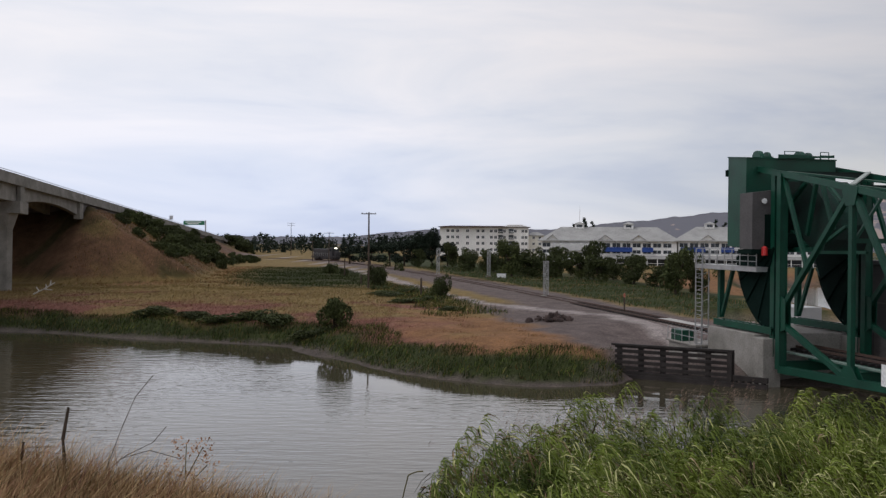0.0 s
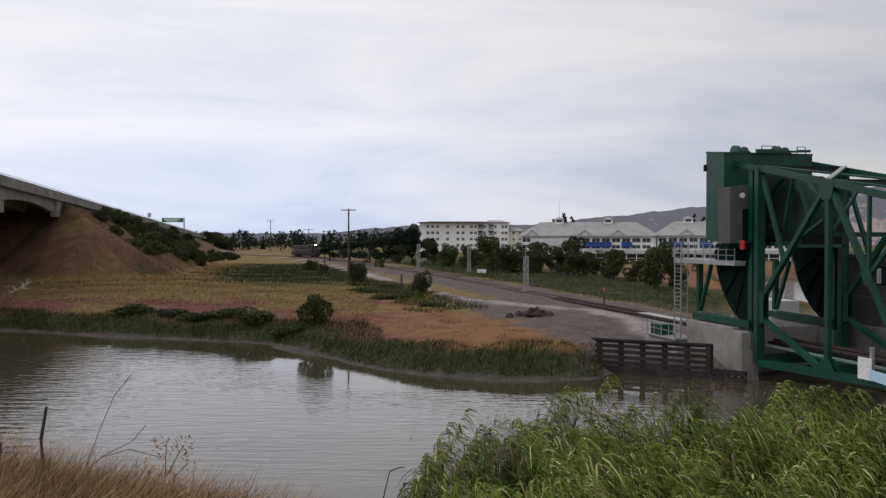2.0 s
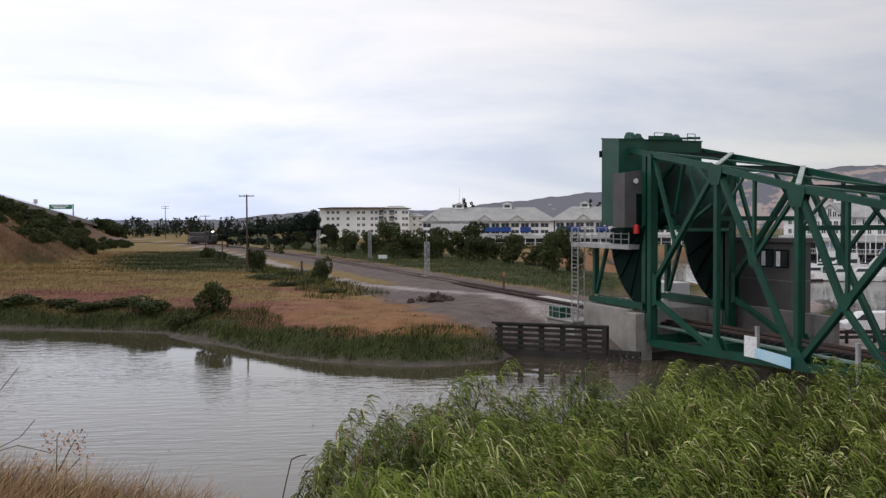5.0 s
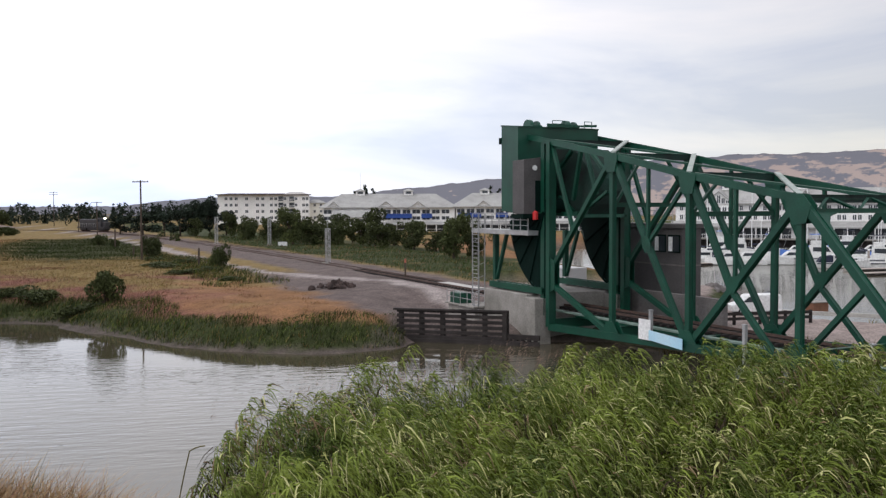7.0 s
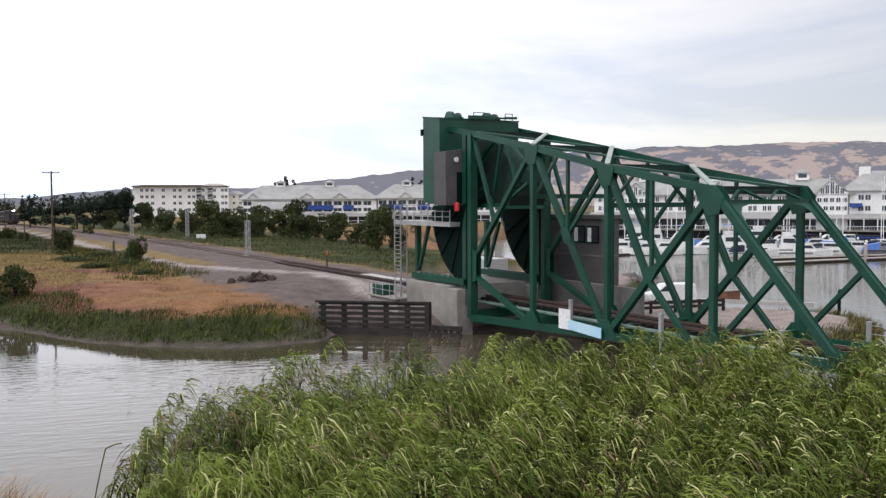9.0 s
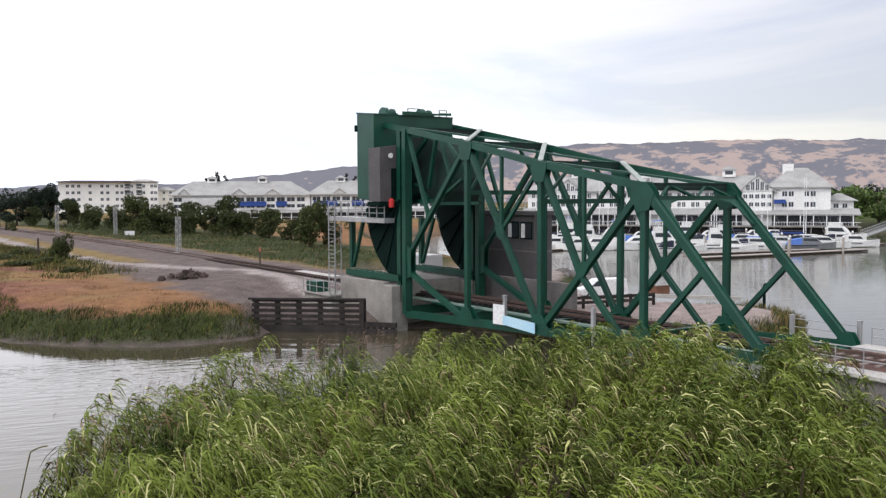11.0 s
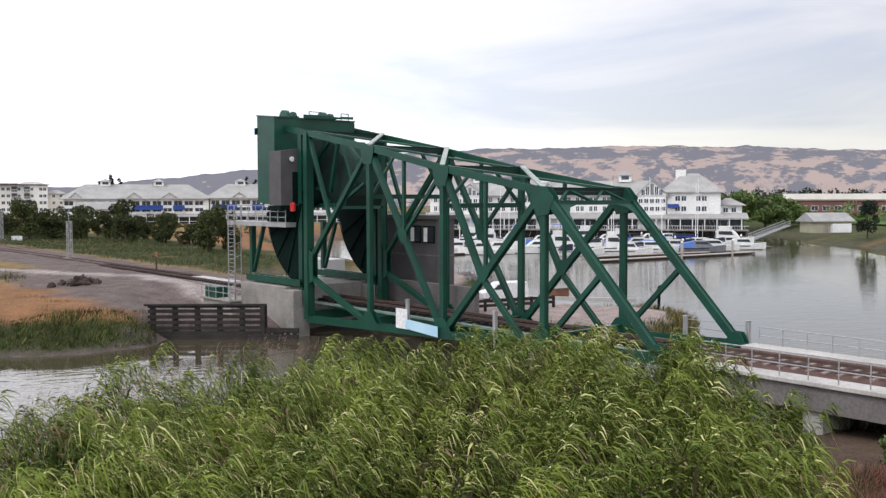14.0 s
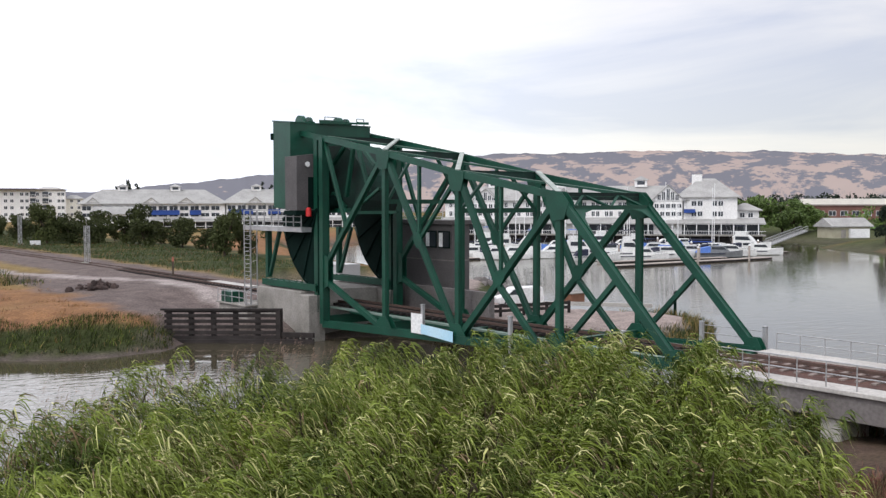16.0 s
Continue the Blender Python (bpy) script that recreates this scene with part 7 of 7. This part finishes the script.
for y in (-0.25, 0.25):
    part("headlight", rod(bmesh.new(), (6.25, y, 4.28), (6.4, y, 4.28), 0.16, 0.19, 12), GLOW, loco)
bm = bmesh.new()
for y in (-1.4, 1.4):
    for k in range(9):
        rod(bm, (-8.2 + k * 1.4, y, 1.5), (-8.2 + k * 1.4, y, 2.5), 0.03, seg=5)
    rod(bm, (-8.2, y, 2.5), (3.4, y, 2.5), 0.03, seg=5)
part("handrail", bm, GALV, loco)

# parked vehicles on the yard
TYRE = material("tyre_rubber", (0.02, 0.02, 0.02), None, 3, 0.9)


def car(x, y, z, turn, prof, glass, width, label, category, mat, wheels=(-1.35, 1.35)):
    c = thing("parked_vehicle", pose(x, y, z, 0, 0, turn), label, category)
    bm = prism(bmesh.new(), prof, width, lambda u, v, w: Vector((u, w, v)))
    bmesh.ops.bevel(bm, geom=list(bm.edges), offset=0.06, segments=2, affect="EDGES")
    part("body", bm, mat, c)
    for g in glass:
        part("window", prism(bmesh.new(), g, width + 0.03, lambda u, v, w: Vector((u, w, v))), GLASS, c)
    for wx in wheels:
        for wy in (-1, 1):
            w = part("wheel", rod(bmesh.new(), (wx, wy * (width / 2 - 0.2), 0.33), (wx, wy * (width / 2 + 0.02), 0.33), 0.33, seg=18), TYRE, c)
            part("rim", rod(bmesh.new(), (wx, wy * (width / 2 + 0.02), 0.33), (wx, wy * (width / 2 + 0.035), 0.33), 0.2, seg=14), GALV, w)
    return c


car(45.3, 72.5, 0.95, 168, [(-2.15, 0.35), (2.2, 0.35), (2.25, 0.85), (1.35, 1.1), (0.75, 1.75), (-2.05, 1.8), (-2.2, 0.9)],
    [[(0.8, 1.15), (1.25, 1.15), (0.78, 1.6), (0.2, 1.62), (0.2, 1.15)]], 1.8, "small white panel van parked on the yard", "van", WHITE)
car(40.6, 76.4, 0.95, 175, [(-2.6, 0.5), (2.5, 0.5), (2.55, 1.0), (1.3, 1.12), (0.75, 1.7), (-0.5, 1.72), (-0.6, 1.12), (-2.6, 1.1)],
    [[(-0.4, 1.15), (1.1, 1.15), (0.7, 1.58), (-0.35, 1.6)]], 1.85, "white pickup truck with loaded bed parked on the yard", "pickup truck", WHITE, (-1.7, 1.6))
part("load", boxed(-2.4, -0.7, -0.75, 0.75, 1.1, 1.35, 0.05), RUST, scene.objects["parked_vehicle.001"])
guard = thing("timber_guard_rail", Matrix(), "low dark timber guard rail along the yard", "guard rail")
ga, gb = Vector((33, 66.5, 1.0)), Vector((46.5, 66.0, 1.0))
for z in (0.45, 0.85):
    part("rail", beam(bmesh.new(), ga + Vector((0, 0, z)), gb + Vector((0, 0, z)), 0.12, 0.24), TIMBER, guard)
for k in range(7):
    q = ga.lerp(gb, k / 6)
    part("post", boxed(q.x - 0.1, q.x + 0.1, q.y + 0.08, q.y + 0.28, 0.7, 2.0, 0.01), TIMBER, guard)
crate = thing("planter_box", pose(51.5, 72.4, 0.95, 0, 0, 12), "reddish brown wooden planter box on the yard", "planter")
part("side", boxed(-0.9, 0.9, -0.5, 0.5, -0.05, 0.9, 0.03), material("brown_boards", (0.22, 0.11, 0.07), None, 2, 0.8, 0, 0.3), crate)
part("rim", boxed(-0.97, 0.97, -0.57, 0.57, 0.9, 0.98, 0.01), CONCRETE, crate)
kerb = thing("concrete_kerb", Matrix(), "low pale concrete kerb along the yard's far edge", "kerb")
part("kerb_stone", beam(bmesh.new(), (47, 74.5, 1.02), (56, 66.5, 1.02), 0.3, 0.35), CONCRETE_PALE, kerb)
boll = thing("steel_bollard", pose(54.2, 61.5, 0.95), "dark steel bollard pair at the yard's edge", "bollard")
part("tube", rod(bmesh.new(), (0, 0, -0.2), (0, 0, 1.9), 0.08, 0.08, 8), GREEN_DARK, boll)
part("tube", rod(bmesh.new(), (0.25, 0.1, -0.2), (0.25, 0.1, 1.95), 0.05, 0.05, 8), GREEN_DARK, boll)

boom = thing("timber_boom", Matrix(), "dark floating timber boom beyond the approach span", "boom")
for off in (0.0, 1.6):
    part("log", beam(bmesh.new(), (44.6 + off * 0.3, 39.6 + off, 0.15), (60 + off * 0.3, 27.6 + off, 0.15), 0.5, 0.5), TIMBER, boom)
for k in range(6):
    q = Vector((45.5, 40.2, 0)).lerp(Vector((60, 28.9, 0)), k / 5)
    part("cross_timber", beam(bmesh.new(), q + Vector((-0.3, -1.1, 0.48)), q + Vector((0.35, 1.2, 0.48)), 0.3, 0.2), TIMBER, boom)

# stones along the yard's back shore
STONES = [fast_mesh("stone", *(lambda b: ([tuple(v.co + Vector(np.random.default_rng(i * 50 + v.index).normal(0, 0.07, 3))) for v in b.verts], [[v.index for v in f.verts] for f in b.faces]))(
    (lambda b: (bmesh.ops.create_icosphere(b, subdivisions=1, radius=0.5), b.verts.ensure_lookup_table(), b.verts.index_update(), b)[3])(bmesh.new())), CONCRETE_DARK) for i in range(4)]
rip_rap = thing("riprap", Matrix(), "bank of grey broken riprap stones at the water", "riprap")
rng = np.random.default_rng(77)
for k in range(240):
    t = rng.random()
    x, y = 50.5 + 10 * t + rng.normal(0, 1.0), 76 + 28 * t + rng.normal(0, 1.6)
    st_ = new("stone", STONES[k % 4])
    st_.parent, st_.location = rip_rap, (x, y, zat(x, y) + 0.05)
    st_.rotation_euler, st_.scale = rng.uniform(0, 6, 3), rng.uniform(0.5, 1.5, 3)

# bleached dead branch at the foot of the embankment
br = thing("dead_branch", pose(-54.5, 127.0, zat(-54.5, 127.0)), "bleached white dead branch lying in the dry grass", "branch")
BLEACHED = material("bleached_wood", (0.62, 0.59, 0.54), (0.45, 0.42, 0.38), 2.0, 0.9, 0, 0.2, 20)
for a, b in (((-1.4, 0, 0.1), (0.2, 0, 0.9)), ((0.2, 0, 0.9), (1.5, 0.1, 1.7)), ((0.1, 0, 0.8), (1.2, 0, 0.7)), ((-0.6, 0, 0.5), (-1.0, 0, 1.1)), ((0.9, 0, 1.3), (1.0, 0, 2.0)), ((0.4, 0, 0.9), (0.3, 0, 1.5))):
    part("limb", rod(bmesh.new(), a, b, 0.11, 0.05, 7), BLEACHED, br)

# twigs and weeds on the near bank
def twig(x, y, pts, r, mat, label, category):
    t = thing("dry_weed", pose(x, y, zat(x, y)), label, category)
    for line in pts:
        bm = bmesh.new()
        for a, b in zip(line, line[1:]):
            rod(bm, a, b, r, r * 0.7, 6)
        part("stem", bm, mat, t)
    return t


twig(-4.15, 10.2, [[(0, 0, -0.2), (0.01, 0, 0.35), (-0.01, 0, 0.6), (0.05, 0, 0.95)]], 0.022, BARK, "upright dark broken stick in the grass", "stick")
twig(-4.55, 10.0, [[(0, 0, -0.2), (0.02, 0, 0.35), (0.05, 0, 0.55)]], 0.018, BARK, "upright dark broken stick in the grass", "stick")
twig(-3.85, 10.3, [[(0, 0, -0.1), (0.15, 0, 0.35), (0.3, 0, 0.75), (0.45, 0, 1.1), (0.65, 0, 1.35)], [(0.1, 0, 0.25), (0.35, 0, 0.45), (0.65, 0, 0.6), (0.8, 0, 0.78)], [(0.3, 0, 0.42), (0.6, 0.05, 0.5), (0.95, 0, 0.42)]], 0.0045, BARK, "thin bare branching twigs over the grass", "twig")
weed = twig(-3.15, 11.4, [[(0, 0, -0.1), (0, 0, 0.5), (0.02, 0, 1.05)], [(0, 0, 0.4), (-0.25, 0, 0.75)], [(0, 0, 0.5), (0.28, 0, 0.8)], [(0, 0, 0.6), (0.2, 0.1, 1.0)]], 0.008, STEM, "dry seeding weed above the bank grass", "weed")
rngw = np.random.default_rng(4)
v, f = leaf_cloud(rngw, [(0.02, 0, 1.0, 0.2), (0.28, 0, 0.8, 0.14), (-0.25, 0, 0.75, 0.13), (0.2, 0.1, 1.0, 0.15), (0, 0, 0.55, 0.25)], 420, 0.022)
sd = new("seed_head", mesh_arrays("seed_head", v, f, [BANK_RUST]))
tagged(sd, kind="stuff")
sd.parent = weed
